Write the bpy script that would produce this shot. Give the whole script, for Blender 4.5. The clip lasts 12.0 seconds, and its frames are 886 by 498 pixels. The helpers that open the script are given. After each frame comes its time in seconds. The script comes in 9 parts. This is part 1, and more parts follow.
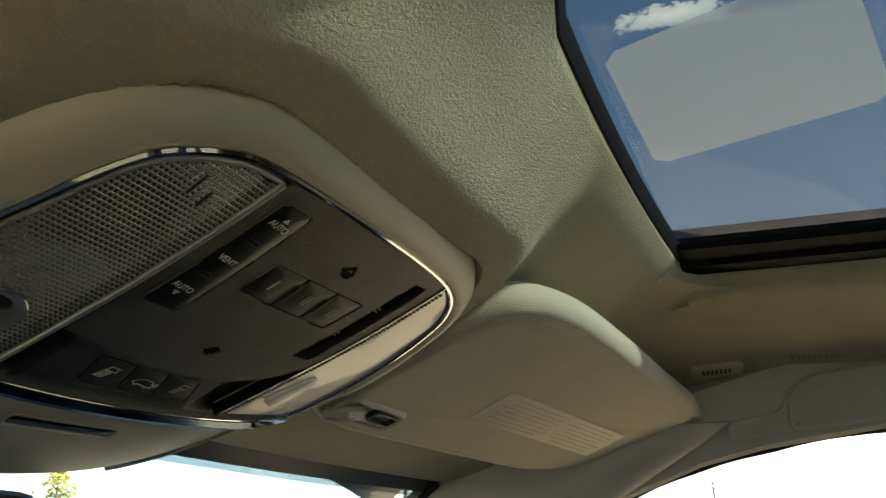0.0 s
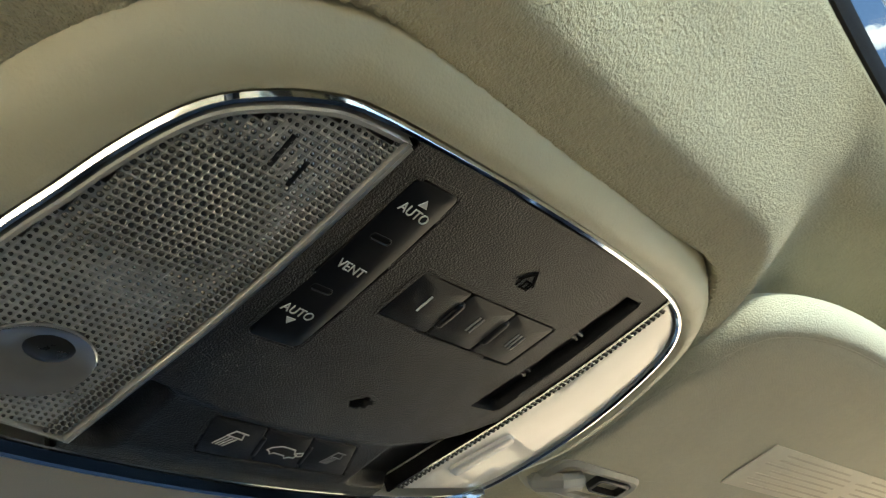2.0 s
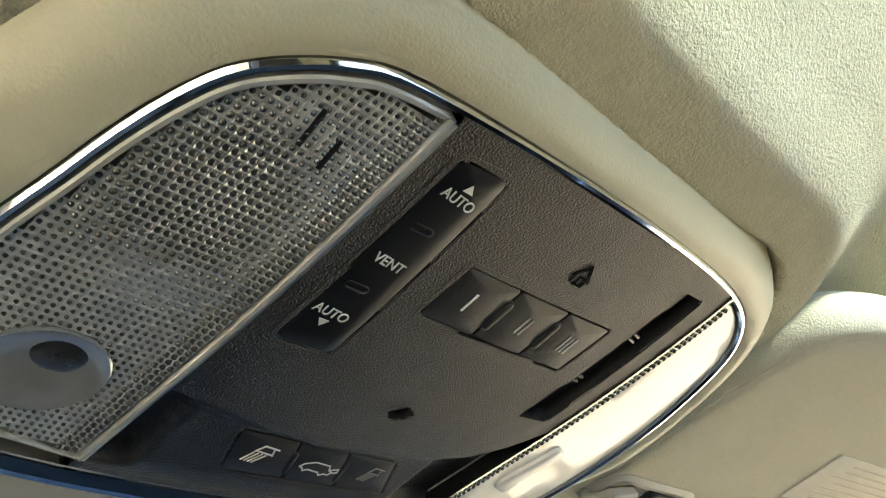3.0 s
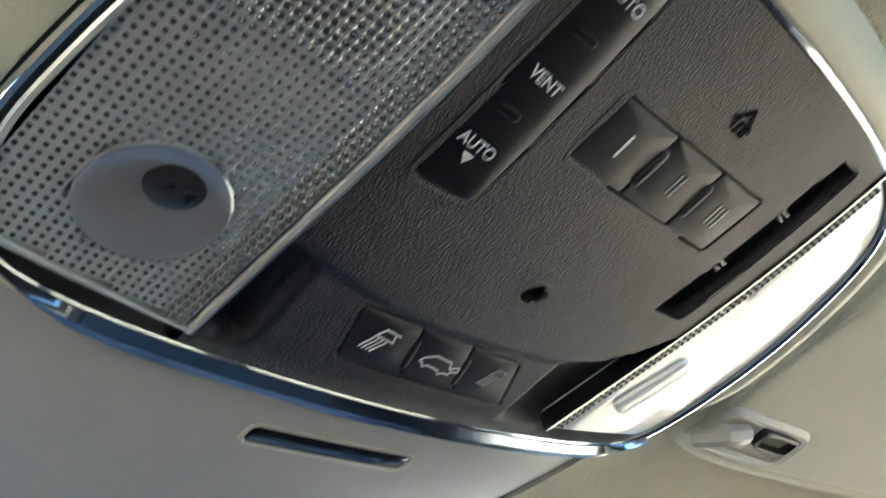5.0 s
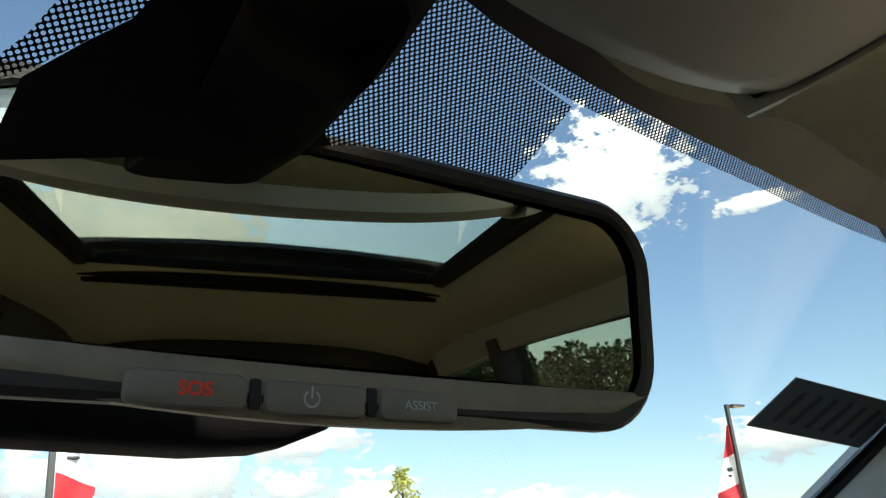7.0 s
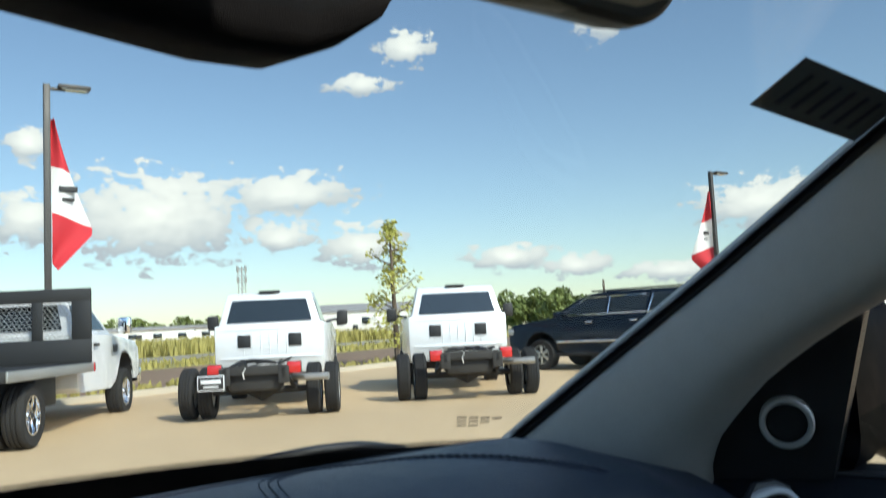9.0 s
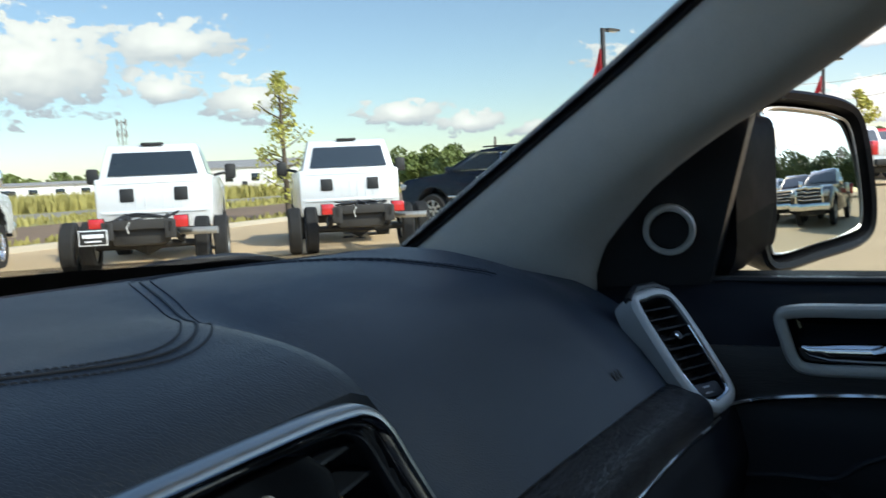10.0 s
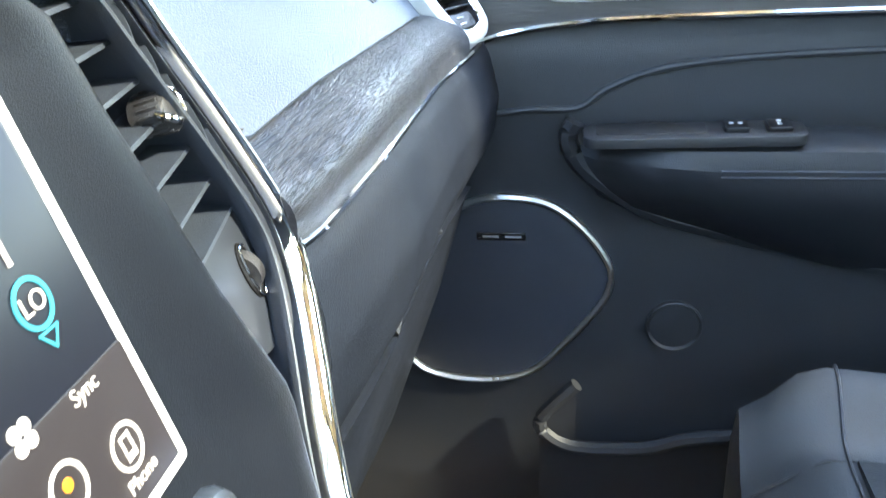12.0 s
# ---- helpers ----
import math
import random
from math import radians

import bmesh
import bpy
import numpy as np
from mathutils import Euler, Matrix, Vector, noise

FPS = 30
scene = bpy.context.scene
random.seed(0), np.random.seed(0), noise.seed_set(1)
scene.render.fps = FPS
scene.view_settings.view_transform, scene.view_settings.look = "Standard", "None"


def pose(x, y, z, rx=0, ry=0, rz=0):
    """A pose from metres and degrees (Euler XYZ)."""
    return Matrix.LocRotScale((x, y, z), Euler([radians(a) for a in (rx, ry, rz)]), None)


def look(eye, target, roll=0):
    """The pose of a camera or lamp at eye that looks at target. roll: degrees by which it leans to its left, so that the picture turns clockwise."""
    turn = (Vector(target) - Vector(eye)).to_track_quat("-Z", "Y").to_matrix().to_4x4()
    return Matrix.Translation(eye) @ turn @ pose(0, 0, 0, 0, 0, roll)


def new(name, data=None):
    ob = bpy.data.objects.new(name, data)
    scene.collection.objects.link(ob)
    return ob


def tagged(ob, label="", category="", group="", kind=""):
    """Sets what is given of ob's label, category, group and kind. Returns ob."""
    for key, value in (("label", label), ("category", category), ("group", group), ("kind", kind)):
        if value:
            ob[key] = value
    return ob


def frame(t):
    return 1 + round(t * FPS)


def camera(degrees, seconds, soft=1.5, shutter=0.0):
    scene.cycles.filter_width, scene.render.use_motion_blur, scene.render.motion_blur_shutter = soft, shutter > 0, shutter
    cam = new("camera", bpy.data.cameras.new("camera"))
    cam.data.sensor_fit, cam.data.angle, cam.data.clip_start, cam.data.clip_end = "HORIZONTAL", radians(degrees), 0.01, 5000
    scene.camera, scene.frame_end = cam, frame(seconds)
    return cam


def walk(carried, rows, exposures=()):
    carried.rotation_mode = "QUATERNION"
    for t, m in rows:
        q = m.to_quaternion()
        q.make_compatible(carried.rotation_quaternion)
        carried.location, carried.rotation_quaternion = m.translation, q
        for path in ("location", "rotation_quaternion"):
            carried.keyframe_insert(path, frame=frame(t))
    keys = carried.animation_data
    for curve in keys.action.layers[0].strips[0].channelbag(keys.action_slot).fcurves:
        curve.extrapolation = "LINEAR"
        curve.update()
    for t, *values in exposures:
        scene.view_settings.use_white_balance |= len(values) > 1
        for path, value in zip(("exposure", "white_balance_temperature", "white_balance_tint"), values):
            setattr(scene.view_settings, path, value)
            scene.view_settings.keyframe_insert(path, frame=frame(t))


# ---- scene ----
# ---------------------------------------------------------------- camera
cam = camera(54.88, 12.0, soft=1.1, shutter=0.3)
# seconds, eye (x, y, z), heading, pitch, roll; x to the passenger side, y to the bonnet
PATH = [
    (0, -0.3871, 0.0218, 1.4206, -74.93, 21.24, -0.55),
    (0.5, -0.3786, 0.0283, 1.4223, -69.99, 22.13, -0.66),
    (1, -0.3330, 0.0321, 1.4251, -65.92, 24.16, -0.90),
    (1.5, -0.3139, 0.0369, 1.4288, -61.81, 24.40, -0.51),
    (2, -0.2664, 0.0542, 1.4387, -59.18, 26.23, -0.34),
    (2.5, -0.2506, 0.0670, 1.4457, -57.48, 26.84, -0.05),
    (4.5, -0.2289, 0.1031, 1.4290, -57.18, 29.00, -1.74),
    (5, -0.2214, 0.1357, 1.4152, -55.78, 28.74, -1.50),
    (5.5, -0.2112, 0.2035, 1.3853, -54.90, 26.70, -2.29),
    (6, -0.2078, 0.2851, 1.3476, -55.97, 25.32, -3.09),
    (6.5, -0.1948, 0.3278, 1.3315, -56.02, 22.79, -5.14),
    (6.7, -0.1975, 0.3321, 1.3293, -55.73, 22.04, -5.20),
    (8.5, -0.1757, 0.3287, 1.2887, -54.27, 13.96, -3.01),
    (9, -0.1926, 0.3562, 1.2586, -54.98, 5.27, -2.92),
    (9.5, -0.1838, 0.3695, 1.2328, -56.66, -1.17, -2.63),
    (10, -0.1625, 0.3728, 1.2077, -61.69, -4.66, -2.79),
    (10.5, -0.1194, 0.3431, 1.1955, -69.23, -7.57, -2.58),
    (11, -0.0564, 0.3571, 1.1821, -75.51, -10.22, -2.44),
    (11.5, -0.0781, 0.4177, 1.1339, -78.54, -17.92, -2.62),
    (12, -0.1119, 0.4355, 1.1221, -80.77, -24.04, -2.65),
]
EXPOSURES = [(0, 1.6, 7200, 3), (1.0, 1.9, 7300, 2), (1.5, 2.25, 6800, 3), (2.5, 3.4, 6600, 5), (4.5, 3.8, 6000, 6), (5.0, 3.8, 5700, 6), (5.5, 3.0, 5600, 6), (6.0, 2.3, 6800, 8),
             (6.5, 1.3, 7000, 5), (8.5, 0.5, 7200, 7), (9.0, 0.4, 6800, 7), (9.5, 0.35, 6700, 8), (10.0, 0.45, 6800, 9), (11.0, 0.75, 7000, 9), (11.5, 2.45, 7700, 7), (12.0, 5.3, 8400, 12)]
walk(cam, [(t, pose(x, y, z, 90 + pitch, 0, heading) @ pose(0, 0, 0, 0, 0, roll)) for t, x, y, z, heading, pitch, roll in PATH], EXPOSURES)

# ---------------------------------------------------------------- daylight
SUN_AZ, SUN_EL = 194.0, 38.0
# clouds: heading, height, half width, half height in degrees
CLOUDS = [(36.5, 7.9, 5.0, 2.3), (44.8, 9.3, 3.7, 1.1), (44.3, 6.4, 2.0, 0.7), (49.5, 5.7, 2.2, 1.2), (59.4, 4.5, 2.4, 0.7),
          (63.9, 3.7, 1.9, 0.6), (70.0, 3.0, 2.5, 0.5), (75.8, 6.9, 3.4, 1.2), (68.1, 24.7, 4.4, 3.2), (66.9, 19.7, 1.8, 1.1),
          (77.3, 21.2, 2.5, 0.5), (53.2, 18.6, 1.5, 0.9), (50.0, 16.3, 1.8, 0.5), (29.1, 12.3, 1.2, 0.8), (28.9, 7.8, 1.7, 1.3),
          (89.5, 4.1, 3.5, 0.6), (91.5, 2.9, 6.5, 0.7), (95.5, 5.8, 2.3, 0.7), (88.9, 7.1, 2.9, 0.5), (99.2, 7.3, 3.8, 1.2), (93.0, 35.0, 3.7, 0.6),
          (92.0, 9.0, 2.0, 0.8), (97.0, 11.5, 3.2, 0.7), (103.5, 5.0, 4.0, 0.9), (104.0, 9.5, 3.0, 1.0), (101.0, 15.0, 4.5, 1.2),
          (-172.0, 11.0, 9.0, 2.5), (-158.0, 15.0, 8.0, 3.0), (176.0, 8.0, 6.0, 1.2), (-166.0, 6.5, 6.0, 1.0)]


def build_world():
    world = bpy.data.worlds.new("daylight")
    world.use_nodes = True
    scene.world = world
    nt = world.node_tree
    nt.nodes.clear()
    N, L = nt.nodes.new, nt.links.new

    def math_node(op, a, b=None, clamp=False):
        n = N("ShaderNodeMath")
        n.operation, n.use_clamp = op, clamp
        for i, v in enumerate((a, b)):
            if v is None:
                continue
            if isinstance(v, (int, float)):
                n.inputs[i].default_value = v
            else:
                L(v, n.inputs[i])
        return n.outputs[0]

    out, bg, sky = N("ShaderNodeOutputWorld"), N("ShaderNodeBackground"), N("ShaderNodeTexSky")
    sky.sky_type, sky.sun_disc = "NISHITA", False
    sky.sun_elevation, sky.sun_rotation = radians(SUN_EL), radians(SUN_AZ)
    sky.air_density, sky.dust_density, sky.ozone_density = 1.0, 0.35, 2.0
    geo = N("ShaderNodeTexCoord")
    sep = N("ShaderNodeSeparateXYZ")
    L(geo.outputs["Generated"], sep.inputs[0])
    az = math_node("MULTIPLY", math_node("ARCTAN2", sep.outputs[0], sep.outputs[1]), 180 / math.pi)
    el = math_node("MULTIPLY", math_node("ARCSINE", sep.outputs[2]), 180 / math.pi)
    flat = N("ShaderNodeCombineXYZ")
    L(az, flat.inputs[0])
    L(el, flat.inputs[1])
    # two scales of billow
    n1, n2 = N("ShaderNodeTexNoise"), N("ShaderNodeTexNoise")
    stretch = N("ShaderNodeVectorMath")
    stretch.operation, stretch.inputs[1].default_value = "MULTIPLY", (0.62, 1.0, 1.0)
    L(flat.outputs[0], stretch.inputs[0])
    for n, s, d in ((n1, 1.15, 9.0), (n2, 0.10, 4.0)):
        n.inputs["Scale"].default_value, n.inputs["Detail"].default_value, n.inputs["Roughness"].default_value = s, d, 0.62
        L(stretch.outputs[0], n.inputs["Vector"])
    field, low = None, None
    for a, e, w, h in CLOUDS:
        d = N("ShaderNodeVectorMath")
        d.operation, d.inputs[1].default_value = "SUBTRACT", (a, e, 0)
        L(flat.outputs[0], d.inputs[0])
        m = N("ShaderNodeVectorMath")
        m.operation, m.inputs[1].default_value = "MULTIPLY", (0.70 / w, 0.68 / h, 0)
        L(d.outputs[0], m.inputs[0])
        ln = N("ShaderNodeVectorMath")
        ln.operation = "LENGTH"
        L(m.outputs[0], ln.inputs[0])
        f = math_node("SUBTRACT", 1.15, ln.outputs["Value"])
        sp = N("ShaderNodeSeparateXYZ")
        L(m.outputs[0], sp.inputs[0])
        field = f if field is None else math_node("MAXIMUM", field, f)
        low = math_node("MAXIMUM", low, math_node("ADD", f, math_node("MULTIPLY", sp.outputs[1], 0.55))) if low else math_node("ADD", f, math_node("MULTIPLY", sp.outputs[1], 0.55))
    # scattered cloud elsewhere in the sky
    rest = math_node("SUBTRACT", math_node("MULTIPLY", n2.outputs[0], 5.0), 3.35)
    away = math_node("MULTIPLY", math_node("SUBTRACT", math_node("ABSOLUTE", math_node("SUBTRACT", az, 62.0)), 46.0), 0.2)
    rest = math_node("MINIMUM", rest, away)
    field = math_node("MAXIMUM", field, rest)
    billow = math_node("MULTIPLY", math_node("SUBTRACT", n1.outputs[0], 0.5), 2.8)
    dens = math_node("ADD", field, billow)
    cover = N("ShaderNodeMapRange")
    cover.interpolation_type = "SMOOTHSTEP"
    cover.inputs["From Min"].default_value, cover.inputs["From Max"].default_value = 0.20, 0.48
    L(dens, cover.inputs["Value"])
    above = N("ShaderNodeMapRange")
    above.inputs["From Min"].default_value, above.inputs["From Max"].default_value = 0.4, 1.6
    L(el, above.inputs["Value"])
    fac = math_node("MULTIPLY", cover.outputs[0], above.outputs[0], True)
    bright = N("ShaderNodeMapRange")
    bright.inputs["From Min"].default_value, bright.inputs["From Max"].default_value = 0.1, 1.3
    L(math_node("ADD", low, math_node("MULTIPLY", billow, 0.4)), bright.inputs["Value"])
    shade = N("ShaderNodeMix")
    shade.data_type = "RGBA"
    shade.inputs[6].default_value, shade.inputs[7].default_value = (4.0, 4.3, 4.8, 1), (8.6, 8.4, 8.0, 1)
    L(bright.outputs[0], shade.inputs[0])
    mix = N("ShaderNodeMix")
    mix.data_type = "RGBA"
    L(fac, mix.inputs[0])
    L(sky.outputs[0], mix.inputs[6])
    L(shade.outputs[2], mix.inputs[7])
    # cloud and haze shine towards the sun
    aim = N("ShaderNodeVectorMath")
    a, e = radians(SUN_AZ), radians(SUN_EL)
    aim.operation, aim.inputs[1].default_value = "DOT_PRODUCT", (math.sin(a) * math.cos(e), math.cos(a) * math.cos(e), math.sin(e))
    L(geo.outputs["Generated"], aim.inputs[0])
    halo = math_node("ADD", math_node("MULTIPLY", math_node("POWER", math_node("MAXIMUM", aim.outputs["Value"], 0.0), 5.0), 2.5), 1.0)
    lit = N("ShaderNodeVectorMath")
    lit.operation = "SCALE"
    L(mix.outputs[2], lit.inputs[0])
    L(halo, lit.inputs["Scale"])
    L(lit.outputs[0], bg.inputs[0])
    bg.inputs[1].default_value = 0.13
    L(bg.outputs[0], out.inputs[0])
    sun = bpy.data.lights.new("sun", "SUN")
    sun.energy, sun.angle, sun.color = 4.0, radians(2.5), (1.0, 0.93, 0.82)
    ob = new("sun", sun)
    a, e = radians(SUN_AZ), radians(SUN_EL)
    ob.matrix_world = look((math.sin(a) * math.cos(e) * 50, math.cos(a) * math.cos(e) * 50, math.sin(e) * 50), (0, 0, 0))


build_world()


# ---------------------------------------------------------------- materials
def material(name, colour, rough=0.5, metal=0.0, vary=0.12, scale=40.0, bump=0.0, bump_scale=400.0, bump2=0.0, bump2_scale=60.0,
             coat=0.0, rough_vary=0.08, sheen=0.0, per_object=0.0, stretch=(1, 1, 1), specular=0.5):
    m = bpy.data.materials.new(name)
    m.use_nodes = True
    nt = m.node_tree
    N, L = nt.nodes.new, nt.links.new
    b = nt.nodes["Principled BSDF"]
    b.inputs["Metallic"].default_value = metal
    b.inputs["Coat Weight"].default_value = coat
    b.inputs["Sheen Weight"].default_value = sheen
    b.inputs["Specular IOR Level"].default_value = specular
    tc, mp = N("ShaderNodeTexCoord"), N("ShaderNodeMapping")
    mp.inputs["Scale"].default_value = stretch
    L(tc.outputs["Object"], mp.inputs[0])
    big, small = N("ShaderNodeTexNoise"), N("ShaderNodeTexNoise")
    big.inputs["Scale"].default_value, big.inputs["Detail"].default_value = scale * 0.12, 5
    small.inputs["Scale"].default_value, small.inputs["Detail"].default_value = scale, 6
    L(mp.outputs[0], big.inputs["Vector"])
    L(mp.outputs[0], small.inputs["Vector"])
    add = N("ShaderNodeMath")
    add.operation = "ADD"
    L(big.outputs[0], add.inputs[0])
    L(small.outputs[0], add.inputs[1])
    rng = N("ShaderNodeMapRange")
    rng.inputs["From Min"].default_value, rng.inputs["From Max"].default_value = 0.6, 1.4
    rng.inputs["To Min"].default_value, rng.inputs["To Max"].default_value = 1 - vary, 1 + vary
    L(add.outputs[0], rng.inputs[0])
    col = N("ShaderNodeVectorMath")
    col.operation = "SCALE"
    col.inputs[0].default_value = colour
    L(rng.outputs[0], col.inputs["Scale"])
    last = col.outputs[0]
    if per_object:
        info, r2, c2 = N("ShaderNodeObjectInfo"), N("ShaderNodeMapRange"), N("ShaderNodeVectorMath")
        r2.inputs["To Min"].default_value, r2.inputs["To Max"].default_value = 1 - per_object, 1 + per_object
        c2.operation = "SCALE"
        L(info.outputs["Random"], r2.inputs[0])
        L(last, c2.inputs[0])
        L(r2.outputs[0], c2.inputs["Scale"])
        last = c2.outputs[0]
    L(last, b.inputs["Base Color"])
    rr = N("ShaderNodeMapRange")
    rr.inputs["From Min"].default_value, rr.inputs["From Max"].default_value = 0.6, 1.4
    rr.inputs["To Min"].default_value, rr.inputs["To Max"].default_value = max(0.01, rough - rough_vary), min(1, rough + rough_vary)
    L(add.outputs[0], rr.inputs[0])
    L(rr.outputs[0], b.inputs["Roughness"])
    prev = None
    for s, st, d in ((bump2_scale, bump2, 0.004), (bump_scale, bump, 0.0012)):
        if not st:
            continue
        nz, bp = N("ShaderNodeTexNoise"), N("ShaderNodeBump")
        nz.inputs["Scale"].default_value, nz.inputs["Detail"].default_value = s, 3
        L(mp.outputs[0], nz.inputs["Vector"])
        bp.inputs["Strength"].default_value, bp.inputs["Distance"].default_value = st, d
        L(nz.outputs[0], bp.inputs["Height"])
        if prev:
            L(prev.outputs[0], bp.inputs["Normal"])
        prev = bp
    if prev:
        L(prev.outputs[0], b.inputs["Normal"])
    return m


def leather(name, colour, rough=0.42, cell=420.0, strength=0.35, specular=0.5):
    m = material(name, colour, rough, vary=0.14, scale=18, specular=specular)
    nt = m.node_tree
    N, L = nt.nodes.new, nt.links.new
    tc, vo, bp = N("ShaderNodeTexCoord"), N("ShaderNodeTexVoronoi"), N("ShaderNodeBump")
    vo.feature = "DISTANCE_TO_EDGE"
    vo.inputs["Scale"].default_value = cell
    rmp = N("ShaderNodeMapRange")
    rmp.inputs["From Max"].default_value = 0.18
    L(tc.outputs["Object"], vo.inputs["Vector"])
    L(vo.outputs["Distance"], rmp.inputs[0])
    bp.inputs["Strength"].default_value, bp.inputs["Distance"].default_value = strength, 0.0006
    L(rmp.outputs[0], bp.inputs["Height"])
    L(bp.outputs[0], nt.nodes["Principled BSDF"].inputs["Normal"])
    return m


def glass(name, tint=(1, 1, 1), gloss=1.0, rough=0.0):
    m = bpy.data.materials.new(name)
    m.use_nodes = True
    nt = m.node_tree
    nt.nodes.clear()
    N, L = nt.nodes.new, nt.links.new
    out, mix, tr, gl, fr = N("ShaderNodeOutputMaterial"), N("ShaderNodeMixShader"), N("ShaderNodeBsdfTransparent"), N("ShaderNodeBsdfGlossy"), N("ShaderNodeLayerWeight")
    tr.inputs[0].default_value = (*tint, 1)
    gl.inputs["Roughness"].default_value = rough
    # gloss grows towards grazing sight, alike from both sides
    fr.inputs["Blend"].default_value = 0.5
    p, k = N("ShaderNodeMath"), N("ShaderNodeMath")
    p.operation, p.inputs[1].default_value = "POWER", 5
    k.operation, k.inputs[1].default_value, k.inputs[2].default_value = "MULTIPLY_ADD", 0.96 * gloss, 0.04 * gloss
    L(fr.outputs["Facing"], p.inputs[0])
    L(p.outputs[0], k.inputs[0])
    L(k.outputs[0], mix.inputs[0])
    L(tr.outputs[0], mix.inputs[1])
    L(gl.outputs[0], mix.inputs[2])
    L(mix.outputs[0], out.inputs[0])
    return m


def glow(name, colour, strength):
    m = bpy.data.materials.new(name)
    m.use_nodes = True
    b = m.node_tree.nodes["Principled BSDF"]
    b.inputs["Base Color"].default_value = (*[0.2 * c for c in colour], 1)
    b.inputs["Emission Color"].default_value = (*colour, 1)
    b.inputs["Emission Strength"].default_value = strength
    b.inputs["Roughness"].default_value = 0.3
    b.inputs["Specular IOR Level"].default_value = 0.15
    return m


def wood_material():
    """Dark open-pore veneer: broken fine pores along the trim (UV u), over soft wide figure."""
    m = material("open_pore_wood", (0.045, 0.043, 0.05), 0.36, vary=0.2, scale=30, specular=0.3)
    nt = m.node_tree
    N, L = nt.nodes.new, nt.links.new
    b = nt.nodes["Principled BSDF"]
    uv = N("ShaderNodeUVMap")
    total = None
    for sx, sy, lo, hi, seed in ((60, 1150, 0.52, 0.63, 0.0), (110, 2300, 0.53, 0.66, 7.3)):
        mp, nz, rmp = N("ShaderNodeMapping"), N("ShaderNodeTexNoise"), N("ShaderNodeMapRange")
        mp.inputs["Scale"].default_value = (sx, sy, 1)
        mp.inputs["Location"].default_value = (seed, seed, 0)
        nz.inputs["Scale"].default_value, nz.inputs["Detail"].default_value, nz.inputs["Distortion"].default_value = 1.0, 1.5, 0.05
        rmp.inputs["From Min"].default_value, rmp.inputs["From Max"].default_value = lo, hi
        L(uv.outputs[0], mp.inputs[0])
        L(mp.outputs[0], nz.inputs["Vector"])
        L(nz.outputs[0], rmp.inputs[0])
        if total is None:
            total = rmp.outputs[0]
        else:
            mx = N("ShaderNodeMath")
            mx.operation = "MAXIMUM"
            L(total, mx.inputs[0])
            L(rmp.outputs[0], mx.inputs[1])
            total = mx.outputs[0]
    mix = N("ShaderNodeMix")
    mix.data_type = "RGBA"
    mix.inputs[6].default_value, mix.inputs[7].default_value = (0.019, 0.020, 0.025, 1), (0.002, 0.002, 0.003, 1)
    L(total, mix.inputs[0])
    L(mix.outputs[2], b.inputs["Base Color"])
    bp = N("ShaderNodeBump")
    bp.invert = True
    bp.inputs["Strength"].default_value, bp.inputs["Distance"].default_value = 0.7, 0.0008
    L(total, bp.inputs["Height"])
    L(bp.outputs[0], b.inputs["Normal"])
    return m


def dotted_frit():
    """Black ceramic print on glass with rows of clear round holes, 2.9 mm apart."""
    m = bpy.data.materials.new("dotted_frit")
    m.use_nodes = True
    nt = m.node_tree
    nt.nodes.clear()
    N, L = nt.nodes.new, nt.links.new
    out, mix, tr, pr = N("ShaderNodeOutputMaterial"), N("ShaderNodeMixShader"), N("ShaderNodeBsdfTransparent"), N("ShaderNodeBsdfPrincipled")
    pr.inputs["Base Color"].default_value, pr.inputs["Roughness"].default_value = (0.006, 0.006, 0.007, 1), 0.5
    uv = N("ShaderNodeUVMap")
    best = None
    for shift in ((0, 0, 0), (0.5, 0.5, 0)):
        ad, fr, sb, ln = (N("ShaderNodeVectorMath") for _ in range(4))
        ad.operation, ad.inputs[1].default_value = "ADD", shift
        fr.operation = "FRACTION"
        sb.operation, sb.inputs[1].default_value = "SUBTRACT", (0.5, 0.5, 0)
        ln.operation = "LENGTH"
        L(uv.outputs[0], ad.inputs[0])
        L(ad.outputs[0], fr.inputs[0])
        L(fr.outputs[0], sb.inputs[0])
        L(sb.outputs[0], ln.inputs[0])
        if best is None:
            best = ln.outputs["Value"]
        else:
            mn = N("ShaderNodeMath")
            mn.operation = "MINIMUM"
            L(best, mn.inputs[0])
            L(ln.outputs["Value"], mn.inputs[1])
            best = mn.outputs[0]
    lt = N("ShaderNodeMath")
    lt.operation, lt.inputs[1].default_value = "GREATER_THAN", 0.25
    L(best, lt.inputs[0])
    L(lt.outputs[0], mix.inputs[0])
    L(tr.outputs[0], mix.inputs[1])
    L(pr.outputs[0], mix.inputs[2])
    L(mix.outputs[0], out.inputs[0])
    return m


